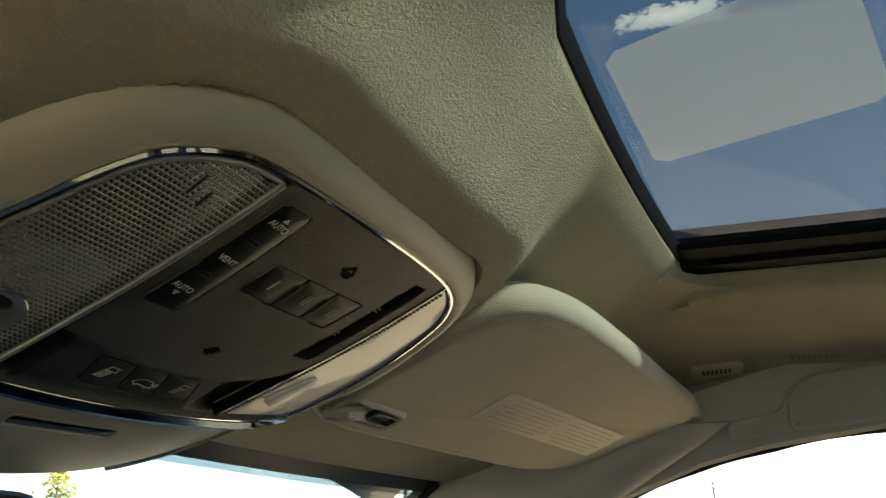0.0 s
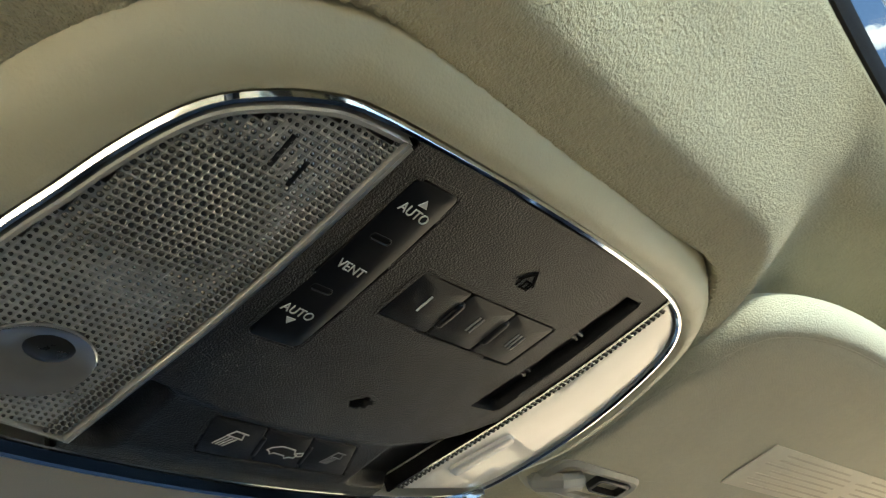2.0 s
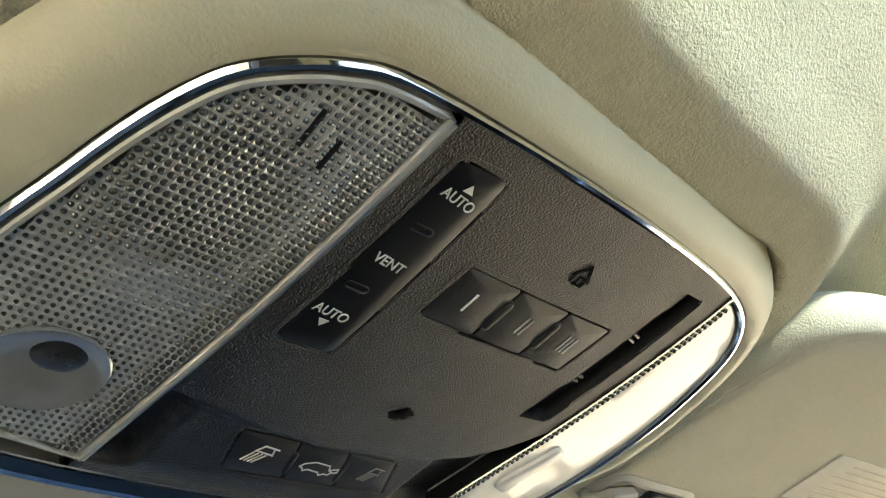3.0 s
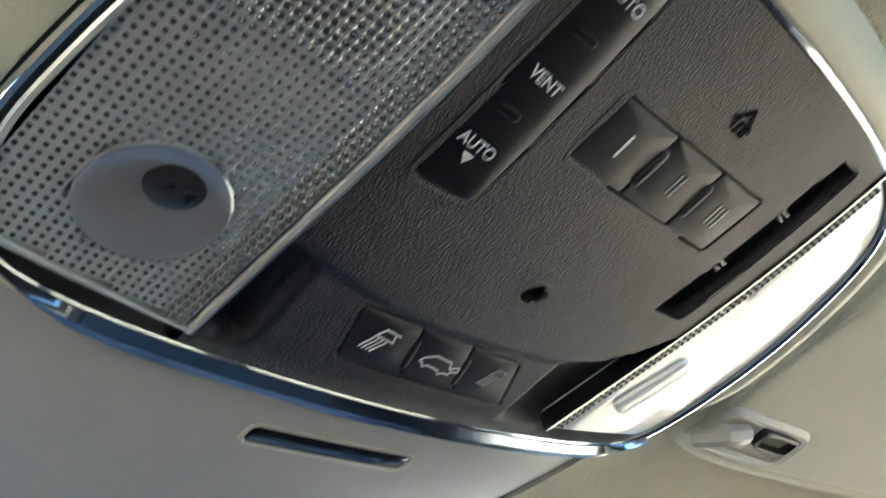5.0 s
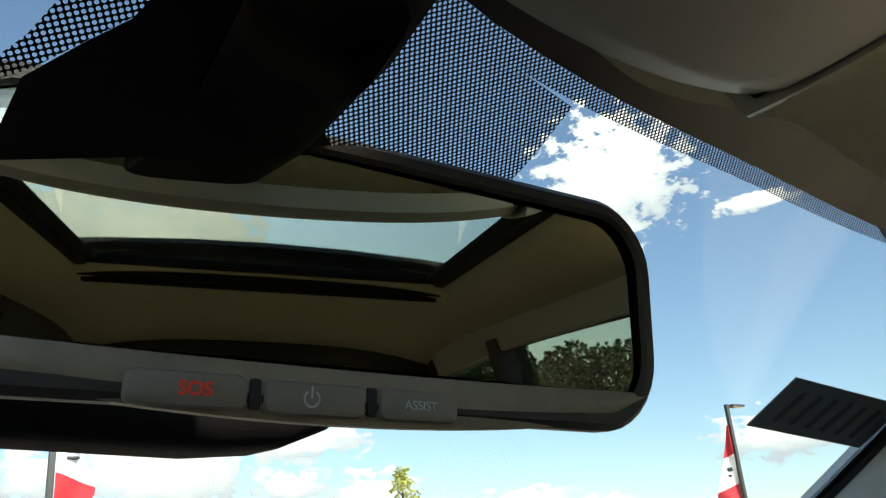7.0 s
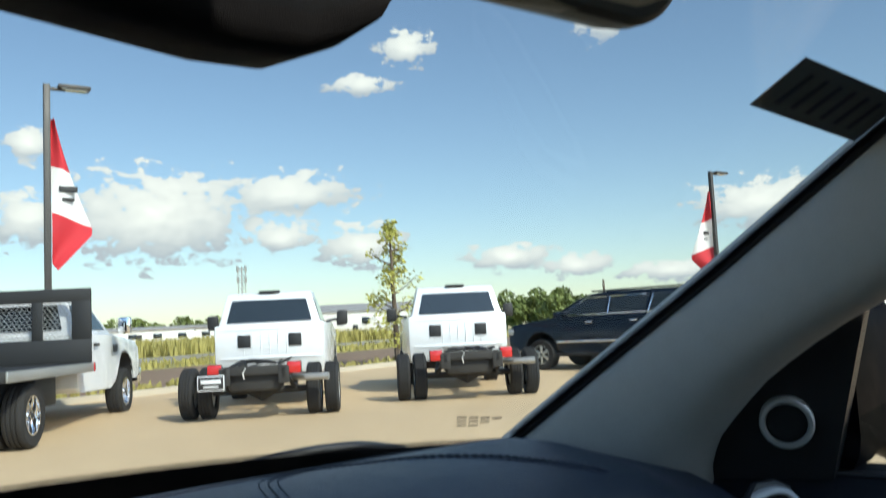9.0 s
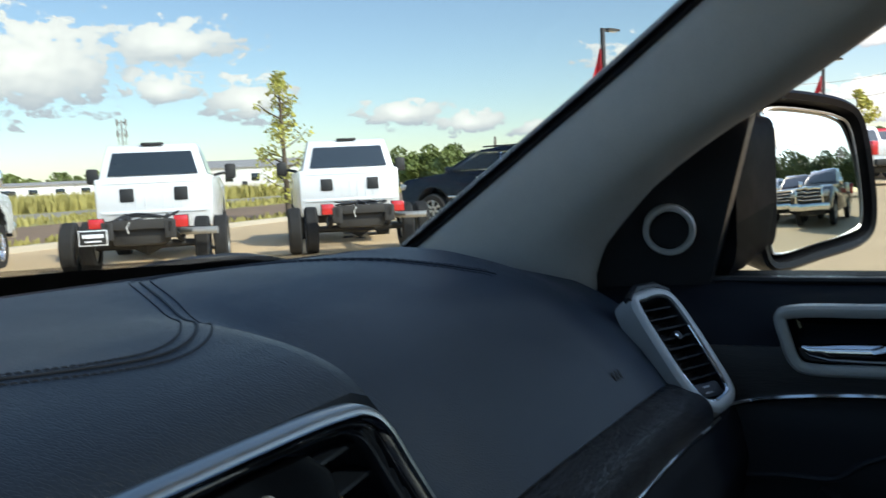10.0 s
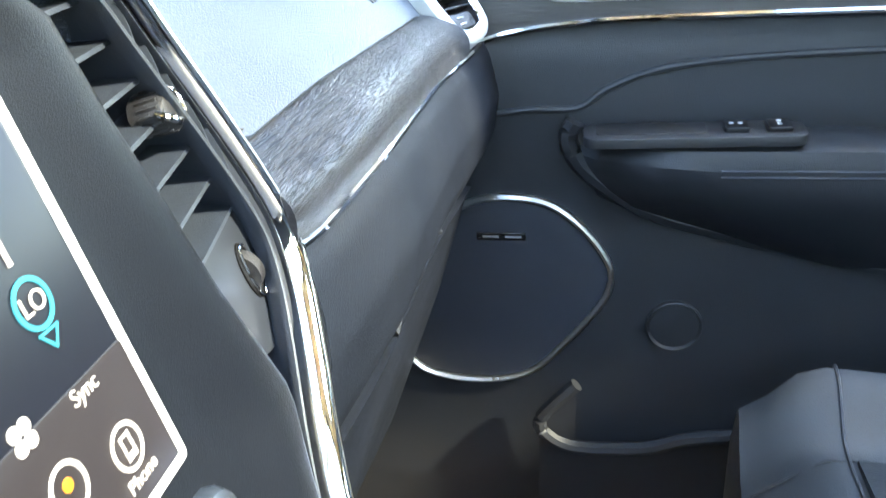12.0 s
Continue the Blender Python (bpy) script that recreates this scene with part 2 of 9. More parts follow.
HEADLINER = material("suede_headliner", (0.58, 0.535, 0.36), 0.95, vary=0.10, scale=220, bump=0.9, bump_scale=1500, bump2=0.60, bump2_scale=560, sheen=0.25, specular=0.2)
VISOR = material("visor_cloth", (0.58, 0.545, 0.41), 0.95, vary=0.06, scale=300, bump=0.5, bump_scale=900, sheen=0.2, specular=0.2)
BEIGE = material("beige_plastic", (0.57, 0.54, 0.38), 0.42, vary=0.04, scale=120, bump=0.22, bump_scale=900)
TAUPE = material("taupe_plastic", (0.38, 0.365, 0.32), 0.40, vary=0.05, scale=90, bump=0.12, bump_scale=1100)
PILLAR = material("pillar_cloth", (0.50, 0.49, 0.45), 0.9, vary=0.05, scale=500, bump=0.35, bump_scale=1500, specular=0.25)
CHROME = material("chrome", (0.86, 0.87, 0.88), 0.06, 1.0, vary=0.02, rough_vary=0.03)
# chrome again, with the dark dash it reflects put into its base colour
CHROMEREFL = material("chrome_dark_reflection", (0.22, 0.24, 0.27), 0.10, 1.0, vary=0.05, rough_vary=0.03)
SATIN = material("satin_silver", (0.62, 0.62, 0.60), 0.34, 1.0, vary=0.03, scale=60)
SILVER = material("silver_paint", (0.50, 0.50, 0.47), 0.45, 0.35, vary=0.04, scale=200, bump=0.15, bump_scale=2500)
BLACKP = material("black_plastic", (0.016, 0.016, 0.018), 0.42, vary=0.1, scale=90, bump=0.35, bump_scale=1400)
GRAINED = material("grained_black_plastic", (0.0085, 0.009, 0.0105), 0.40, vary=0.1, scale=90, bump=0.55, bump_scale=1300, specular=0.28)
BUTTON = material("button_plastic", (0.007, 0.007, 0.008), 0.36, vary=0.08, scale=80, specular=0.25)
KEYCAP = material("key_cap", (0.011, 0.011, 0.012), 0.45, vary=0.08, scale=80, bump=0.2, bump_scale=1800, specular=0.28)
SLAT = material("slat_plastic", (0.024, 0.030, 0.040), 0.42, vary=0.06, scale=80, bump=0.2, bump_scale=1500, specular=0.4)
GLOSS = material("gloss_black", (0.008, 0.008, 0.009), 0.07, vary=0.05, coat=0.5)
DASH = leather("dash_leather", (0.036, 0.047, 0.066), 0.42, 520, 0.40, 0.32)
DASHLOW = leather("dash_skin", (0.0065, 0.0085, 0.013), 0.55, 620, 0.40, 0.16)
DOORSKIN = leather("door_skin", (0.015, 0.0175, 0.022), 0.50, 560, 0.35)
DOORLOW = material("door_plastic", (0.016, 0.0175, 0.021), 0.5, vary=0.1, scale=60, bump=0.3, bump_scale=1200)
THREAD = material("thread", (0.026, 0.029, 0.038), 0.7, vary=0.1, scale=400)
SEATL = leather("seat_leather", (0.036, 0.037, 0.039), 0.38, 420, 0.3)
WOOD = wood_material()
FAINTINK = material("faint_print", (0.70, 0.63, 0.50), 0.8, vary=0.1, scale=300)
RAILBLACK = material("rail_black", (0.008, 0.008, 0.009), 0.7, vary=0.1, scale=90, bump=0.3, bump_scale=1400, specular=0.15)
PAPER = material("paper", (0.86, 0.80, 0.66), 0.8, vary=0.05, scale=150)
WHITEINK = material("white_print", (0.62, 0.62, 0.60), 0.5, vary=0.03)
SIGN = material("grey_card", (0.16, 0.15, 0.14), 0.85, vary=0.08, scale=60)
SIGNINK = material("marker_ink", (0.035, 0.035, 0.04), 0.7, vary=0.1)
FRIT = material("black_frit", (0.006, 0.006, 0.007), 0.35, vary=0.1)
DOTS = dotted_frit()
WINDGLASS = glass("windshield_glass", (0.86, 0.905, 0.91), 0.5)
SIDEGLASS = glass("side_glass", (0.84, 0.885, 0.885), 0.5)
# rear privacy tint, used also to dim light through the unseen driver's panes
REARDIMGLASS = glass("privacy_and_dimming_glass", (0.40, 0.43, 0.42), 0.6)
ROOFGLASS = glass("roof_glass", (0.40, 0.435, 0.445), 0.4)
LENSGLASS = material("lens_acrylic", (0.55, 0.55, 0.52), 0.20, 0.35, vary=0.12, scale=40, coat=0.4)
BEADS = material("lens_beads", (0.05, 0.05, 0.047), 0.12, 0.2, vary=0.3, scale=60, coat=0.5)
DOME = material("clear_dome", (0.24, 0.245, 0.25), 0.16, 0.3, vary=0.15, scale=60, coat=0.5)
# clear lens; the bright side it reflects is put into a pale base colour
BRIGHTLENS = material("lens_bright_reflection", (0.78, 0.75, 0.70), 0.38, 0.0, vary=0.12, scale=30, coat=0.5)
MIRROR = material("mirror_silver", (0.72, 0.74, 0.70), 0.01, 1.0, vary=0.0, rough_vary=0.004)
DIMMIRROR = material("dimming_mirror", (0.86, 0.88, 0.71), 0.012, 1.0, vary=0.0, rough_vary=0.004)
CARPET = material("dark_carpet", (0.008, 0.008, 0.010), 0.95, vary=0.2, scale=300, bump=0.6, bump_scale=900)


# ---------------------------------------------------------------- builders
def V(*a):
    return Vector(a)


def link_mesh(name, bm, mat, smooth=True):
    bmesh.ops.recalc_face_normals(bm, faces=bm.faces)
    me = bpy.data.meshes.new(name)
    bm.to_mesh(me)
    bm.free()
    me.materials.append(mat)
    if smooth:
        me.shade_smooth()
        me.set_sharp_from_angle(angle=radians(38))
    return new(name, me)


def part(name, bm, mat, parent, label="", smooth=True):
    ob = link_mesh(name, bm, mat, smooth)
    hang(ob, parent)
    return tagged(ob, label)


def hang(ob, parent):
    ob.parent = parent
    ob.matrix_parent_inverse = Matrix.Translation(-parent.location) if parent.type == "EMPTY" else Matrix.Identity(4)


def thing(name, base, label, category, group="", kind=""):
    ob = new(name)
    ob.location = base
    ob.empty_display_size = 0.05
    return tagged(ob, label, category, group, kind)


def solo(name, bm, mat, label, category, group="", kind="", smooth=True):
    return tagged(link_mesh(name, bm, mat, smooth), label, category, group, kind)


def grid(bm, fn, nu, nv, close_u=False):
    rows = [[bm.verts.new(fn(i / nu, j / nv)) for i in range(nu if close_u else nu + 1)] for j in range(nv + 1)]
    for j in range(nv):
        for i in range(nu):
            a, b = i, (i + 1) % len(rows[j])
            bm.faces.new((rows[j][a], rows[j][b], rows[j + 1][b], rows[j + 1][a]))
    return rows


def slab(bm, fn, nu, nv, thick):
    """A curved sheet fn(u, v) with a back moved by the vector or function thick."""
    back = (lambda u, v: fn(u, v) + thick) if isinstance(thick, Vector) else (lambda u, v: fn(u, v) + thick(u, v))
    a, b = grid(bm, fn, nu, nv), grid(bm, back, nu, nv)
    rim = lambda g: g[0] + [r[-1] for r in g[1:]] + g[-1][-2::-1] + [r[0] for r in g[-2:0:-1]]
    ra, rb = rim(a), rim(b)
    for k in range(len(ra)):
        n = (k + 1) % len(ra)
        bm.faces.new((ra[k], ra[n], rb[n], rb[k]))


def loft(bm, rings, caps=True, closed=True):
    vs = [[bm.verts.new(p) for p in r] for r in rings]
    n = len(vs[0])
    for a, b in zip(vs, vs[1:]):
        for i in range(n if closed else n - 1):
            bm.faces.new((a[i], a[(i + 1) % n], b[(i + 1) % n], b[i]))
    if caps and closed:
        if caps != "end":
            bm.faces.new(vs[0][::-1])
        bm.faces.new(vs[-1])
    return vs


def smooth_line(pts, n, closed=False):
    """n points on a Catmull-Rom line through pts."""
    P = [Vector(p) for p in pts]
    m = len(P)
    out = []
    for k in range(n):
        f = k / n * m if closed else k / (n - 1) * (m - 1)
        i = min(int(f), m - 1 if closed else m - 2)
        t = f - i
        if closed:
            a, b, c, d = P[i - 1], P[i], P[(i + 1) % m], P[(i + 2) % m]
        else:
            a, b, c, d = P[max(i - 1, 0)], P[i], P[i + 1], P[min(i + 2, m - 1)]
        out.append(0.5 * (2 * b + (c - a) * t + (2 * a - 5 * b + 4 * c - d) * t * t + (3 * b - 3 * c + d - a) * t ** 3))
    return out


def tube(bm, pts, r, sides=8, closed=False, flat=1.0, up=None):
    P = [Vector(p) for p in pts]
    rings = []
    n = len(P)
    for i in range(n):
        t = (P[(i + 1) % n] - P[i - 1]) if closed else (P[min(i + 1, n - 1)] - P[max(i - 1, 0)])
        t.normalize()
        w = Vector(up) if up else (V(0, 0, 1) if abs(t.z) < 0.9 else V(1, 0, 0))
        a = t.cross(w).normalized()
        b = a.cross(t).normalized()
        rr = r[i] if isinstance(r, (list, tuple)) else r
        rings.append([P[i] + rr * (math.cos(k / sides * math.tau) * a + flat * math.sin(k / sides * math.tau) * b) for k in range(sides)])
    if closed:
        rings.append(rings[0])
    vs = loft(bm, rings, caps=not closed)
    if closed:
        bmesh.ops.remove_doubles(bm, verts=vs[0] + vs[-1], dist=1e-6)


def rbox(bm, centre, size, bevel=0.002, m=None, seg=2):
    made = bmesh.ops.create_cube(bm, size=1.0)["verts"]
    mat = Matrix.Translation(centre) @ Matrix.Diagonal((*size, 1))
    if m is not None:
        mat = m @ mat
    bmesh.ops.transform(bm, matrix=mat, verts=made)
    if bevel:
        es = list({e for v in made for e in v.link_edges})
        bmesh.ops.bevel(bm, geom=es, offset=bevel, segments=seg, affect="EDGES", profile=0.5, clamp_overlap=True)


def offset_line(P, d):
    """A closed 2D line moved outwards (counter-clockwise lines) by d."""
    n = len(P)
    out = []
    for i in range(n):
        t = (P[(i + 1) % n] - P[i - 1])
        t = V(t.x, t.y, 0).normalized()
        out.append(V(P[i].x + t.y * d, P[i].y - t.x * d, 0))
    return out


def sweep(bm, P, profile, m, caps=False):
    """Sweeps a profile of (outward, height) round the closed 2D line P; m puts it in the world."""
    rings = [[m @ (p + V(0, 0, h)) for p in offset_line(P, d)] for d, h in profile]
    loft(bm, rings, caps=caps)


def plate(bm, P, z0, z1, m, bevel=0.001):
    """A plate of outline P from z0 up to z1 with a softened upper edge."""
    sweep(bm, P, [(0, z0), (0, z1 - bevel), (-bevel * 0.35, z1 - bevel * 0.3), (-bevel, z1)], m, caps=True)


def plate_mesh(P, z0, z1, m, bevel=0.002):
    bm = bmesh.new()
    plate(bm, P, z0, z1, m, bevel)
    return bm


def rounded(w, h, r, n=4, cx=0.0, cy=0.0):
    """A rounded rectangle, counter-clockwise."""
    P = []
    for sx, sy, a0 in ((1, -1, -90), (1, 1, 0), (-1, 1, 90), (-1, -1, 180)):
        for k in range(n + 1):
            a = radians(a0 + 90 * k / n)
            P.append(V(cx + sx * (w / 2 - r) + r * math.cos(a), cy + sy * (h / 2 - r) + r * math.sin(a), 0))
    return P


def disc(r, n=24, cx=0.0, cy=0.0, ry=None):
    return [V(cx + r * math.cos(k / n * math.tau), cy + (ry or r) * math.sin(k / n * math.tau), 0) for k in range(n)]


def lettering(name, body, size, m, mat, parent, depth=0.0002, label=""):
    cu = bpy.data.curves.new(name, "FONT")
    cu.body, cu.size, cu.extrude, cu.align_x, cu.align_y = body, size, depth, "CENTER", "CENTER"
    ob = bpy.data.objects.new(name, cu)
    me = bpy.data.meshes.new_from_object(ob)
    bpy.data.objects.remove(ob)
    me.transform(m)
    me.materials.append(mat)
    ob = new(name, me)
    hang(ob, parent)
    return tagged(ob, label)


def strokes(name, lines, r, m, mat, parent, label=""):
    """A line drawing of 2D strokes, as thin raised bars."""
    bm = bmesh.new()
    for ln in lines:
        for a, b in zip(ln, ln[1:]):
            a, b = V(a[0], a[1], 0), V(b[0], b[1], 0)
            t = (b - a).normalized() * r
            s = V(-t.y, t.x, 0)
            quad = [a - t - s, b + t - s, b + t + s, a - t + s]
            loft(bm, [[m @ q for q in quad], [m @ (q + V(0, 0, 0.0003)) for q in quad]])
    return part(name, bm, mat, parent, label, smooth=False)


def frame_matrix(o, x, y):
    """A frame with origin o, its x axis along x and y axis near y."""
    x = Vector(x).normalized()
    z = x.cross(Vector(y)).normalized()
    y = z.cross(x)
    m = Matrix((x, y, z)).transposed().to_4x4()
    m.translation = o
    return m


def lerp(a, b, t):
    return a + (b - a) * t


def ease(t):
    t = min(1, max(0, t))
    return t * t * (3 - 2 * t)


def along(table, t):
    """Smooth value of a table of (key, value) at t."""
    if t <= table[0][0]:
        return table[0][1]
    for (a, va), (b, vb) in zip(table, table[1:]):
        if t <= b:
            return lerp(va, vb, (t - a) / (b - a))
    return table[-1][1]


# ---------------------------------------------------------------- the car: glass, roof, pillars
def wind_y(x, z):
    """Where the windscreen lies, bowed in plan."""
    s = (1.53 - z) / 0.41
    bulge = 0.14 * s * (1 - s) * max(0.0, 1 - (x / 0.55) ** 2)
    return 0.42 + 0.66 * s - (0.30 + 0.11 * s) * x * x + bulge


def wind(x, z, out=0.0):
    return V(x, wind_y(x, z), z) + out * V(0.25 * x, 0.50, 0.80)


def edge_x(z):
    """Half width of the windscreen at height z."""
    return along([(1.05, 0.700), (1.13, 0.690), (1.30, 0.678), (1.45, 0.655), (1.56, 0.62)], z)


def door_x(z):
    """Inner face of the side windows."""
    return 0.76 - 0.27 * (z - 1.09)


def sheet(bm, corners, out):
    """A thin printed area on the glass, given by its corners (x, z)."""
    f = bm.faces.new([bm.verts.new(wind(x, z, out)) for x, z in corners])
    bmesh.ops.triangulate(bm, faces=[f])


def windscreen():
    t = thing("window_1", (0, 0.75, 1.12), "clear raked car windscreen with black printed edge", "windscreen", kind="structure")
    bm = bmesh.new()
    slab(bm, lambda u, v: wind(lerp(-1, 1, u) * edge_x(lerp(1.08, 1.555, v)), lerp(1.08, 1.555, v), 0.004), 28, 16, V(0, 0.0025, 0.004))
    ob = part("pane", bm, WINDGLASS, t)
    ob.visible_shadow = False
    # solid black print round the edge, on the inner face
    bm = bmesh.new()
    band = lambda u, v: wind(lerp(-1, 1, u) * edge_x(1.52), lerp(1.511 + 0.007 * ease(abs(lerp(-1, 1, u)) / 0.45), 1.555, v), 0.002)
    grid(bm, band, 40, 3)
    for s in (-1, 1):
        grid(bm, lambda u, v: wind(s * (edge_x(lerp(1.10, 1.512, v)) - 0.014 * (1 - u)), lerp(1.10, 1.512, v), 0.002), 2, 20)
    grid(bm, lambda u, v: wind(lerp(-1, 1, u) * edge_x(1.13), lerp(1.09, 1.149 - 0.030 * (lerp(-1, 1, u)) ** 2, v), 0.002), 40, 3)
    sheet(bm, [(-0.0755, 1.512), (-0.006, 1.512), (-0.006, 1.5068), (-0.002, 1.487), (0.002, 1.4815), (0.006, 1.4792), (0.014, 1.4775), (0.010, 1.470), (-0.030, 1.440), (-0.090, 1.452), (-0.0945, 1.466), (-0.086, 1.4745), (-0.0785, 1.481), (-0.0760, 1.489)], 0.0022)
    sheet(bm, [(-0.160, 1.512), (-0.0765, 1.512), (-0.0790, 1.5062), (-0.0845, 1.5068), (-0.0915, 1.5058), (-0.0935, 1.5030), (-0.0975, 1.4905), (-0.1000, 1.4885), (-0.112, 1.4875), (-0.160, 1.489)], 0.0022)
    part("black_print", bm, FRIT, t)
    # small maker's print low on the glass, too small to read
    for k in range(3):
        bm = bmesh.new()
        for j in range(4 - k):
            x = 0.572 + 0.016 * j + 0.006 * k
            z = 1.1600 - 0.005 * k - 0.002 * j
            q = [wind(x, z, 0.001), wind(x + 0.011, z - 0.0004, 0.001), wind(x + 0.011, z + 0.0010, 0.001), wind(x, z + 0.0014, 0.001)]
            loft(bm, [q, [p + V(0, 0.0004, 0.0003) for p in q]])
        part("print_bar", bm, FRIT, t)
    # dotted print: a fringe under the band and a patch on either side of the mirror foot
    bm = bmesh.new()
    uv = bm.loops.layers.uv.new("UVMap")
    grid(bm, lambda u, v: wind(lerp(-1, 1, u) * edge_x(1.51), lerp(1.5065, 1.511, v) + 0.007 * ease(abs(lerp(-1, 1, u)) / 0.45), 0.002), 60, 1)
    sheet(bm, [(-0.0065, 1.5068), (0.030, 1.5072), (0.065, 1.5073), (0.098, 1.5072), (0.1025, 1.4950), (0.1040, 1.4850), (0.060, 1.4815), (0.014, 1.4775), (0.006, 1.4792), (0.002, 1.4815), (-0.002, 1.487)], 0.0021)
    sheet(bm, [(-0.0945, 1.5060), (-0.0780, 1.5065), (-0.0755, 1.4900), (-0.0765, 1.4830), (-0.0850, 1.4755), (-0.0935, 1.4680), (-0.1000, 1.4640), (-0.1040, 1.4660), (-0.1000, 1.4720), (-0.0985, 1.4780), (-0.1020, 1.4815), (-0.112, 1.4832), (-0.140, 1.4840), (-0.140, 1.4895), (-0.112, 1.4880), (-0.0985, 1.4890)], 0.0021)
    for s in (-1, 1):
        grid(bm, lambda u, v: wind(s * (edge_x(lerp(1.13, 1.507, v)) - 0.014 - 0.006 * (1 - u)), lerp(1.13, 1.507, v), 0.002), 1, 30)
    grid(bm, lambda u, v: wind(lerp(-1, 1, u) * edge_x(1.13), lerp(1.149, 1.154, v) - 0.030 * (lerp(-1, 1, u)) ** 2, 0.002), 60, 1)
    for f in bm.faces:
        for l in f.loops:
            c = l.vert.co
            s = math.hypot(c.y - wind_y(c.x, 1.53), c.z - 1.53)
            l[uv].uv = (c.x / 0.0028, s / 0.0028)
    part("dotted_print", bm, DOTS, t)


def console_gap(x, y):
    """Distance in plan outside the console's outline."""
    c, s = math.cos(radians(8)), math.sin(radians(8))
    dx, dy = x + 0.003, y - 0.231
    px, py = dx * c - dy * s * 0.92, -(dx * s * 0.92 + dy * c)
    qx, qy = abs(px) - 0.097, abs(py + 0.014) - 0.032
    return math.hypot(max(qx, 0), max(qy, 0)) + min(max(qx, qy), 0) - 0.058


def brow_z(x):
    """Height of the lining's front edge on the glass."""
    return 1.517 + 0.014 * ease((abs(x) - 0.10) / 0.15)


def roof_z(x, y):
    """Underside of the roof lining."""
    z = 1.688 - 0.055 * (abs(x) / 0.6) ** 3
    front = ease((y + 0.02) / (wind_y(min(abs(x), 0.62), brow_z(x)) + 0.02))
    z = lerp(z, brow_z(x) - 0.001, front ** 0.9)
    # padded pod round the console, which runs out towards the windscreen
    d = console_gap(x, y)
    plane = 1.548 - 0.4245 * (y - 0.231)
    rear = ease((0.20 - y) / 0.06) * ease((0.26 - abs(x)) / 0.08)
    k = 1 - ease((d - lerp(0.050, 0.036, rear)) / lerp(0.045, 0.060, rear))
    low = plane + 0.010 + 0.030 * ease((0.0150 - d) / 0.012) + 0.010 * ease((d - 0.035) / 0.03) + -0.002 * ease((0.21 - y) / 0.06) + 0.006 * min(1.5, (x / 0.15) ** 2)
    z = lerp(z, min(z, low) if d > -0.01 else low, k)
    return z


SUN_X, SUN_Y0, SUN_Y1 = 0.405, 0.066, -1.10


def sunroof_front(x):
    return SUN_Y0 - 0.004 - 0.10 * abs(x) - 0.14 * x * x


def headliner():
    bm = bmesh.new()
    t = thing("ceiling", (0, -0.6, 1.69), "tan suede car roof lining with padded pod", "headliner", kind="structure")
    back = V(0, 0, 0.02)

    def front_y(x):
        return wind_y(x, brow_z(x)) - 0.004
    # part ahead of the glass roof
    def fore(u, v):
        x = lerp(-0.675, 0.675, u)
        y0 = sunroof_front(x) if abs(x) < SUN_X else sunroof_front(SUN_X)
        y = lerp(y0, front_y(x), v)
        z = roof_z(x, y)
        # rolled lip at the opening
        if abs(x) < SUN_X + 0.03 and v < 0.08:
            z += 0.012 * (1 - v / 0.08) ** 2
        return V(x, y, z)
    slab(bm, fore, 300, 190, back)
    for s in (-1, 1):
        def side(u, v):
            x = s * lerp(SUN_X, 0.675, u)
            y = lerp(SUN_Y1, sunroof_front(SUN_X), v)
            z = roof_z(x, y) + (0.012 * (1 - u / 0.1) ** 2 if u < 0.1 else 0)
            return V(x, y, z)
        slab(bm, side, 24, 26, back)
    slab(bm, lambda u, v: V(lerp(-0.675, 0.675, u), lerp(-2.35, SUN_Y1, v), roof_z(lerp(-0.675, 0.675, u), -0.6) - 0.06 * (1 - v) ** 4), 30, 12, back)
    part("lining", bm, HEADLINER, t)
    # rounded corners of the opening
    for s in (-1, 1):
        r = 0.045
        cx, cy = SUN_X - r + 0.004, sunroof_front(SUN_X) + 0.006 - r
        bm = bmesh.new()

        def corner(u, v):
            a = radians(90 * u)
            arc = V(cx + r * math.cos(a), cy + r * math.sin(a) + 0.20 * (r - r * math.cos(a)) * u, 0)
            out = V(SUN_X + 0.012, cy + r + 0.012, 0) if 0 < u < 1 else (V(SUN_X + 0.012, arc.y, 0) if u <= 0 else V(arc.x, arc.y + 0.012, 0))
            p = arc.lerp(out, v)
            return V(s * p.x, p.y, roof_z(p.x, p.y) + lerp(0.003, -0.0015, v))
        slab(bm, corner, 12, 3, V(0, 0, 0.010))
        part("opening_corner", bm, HEADLINER, t)


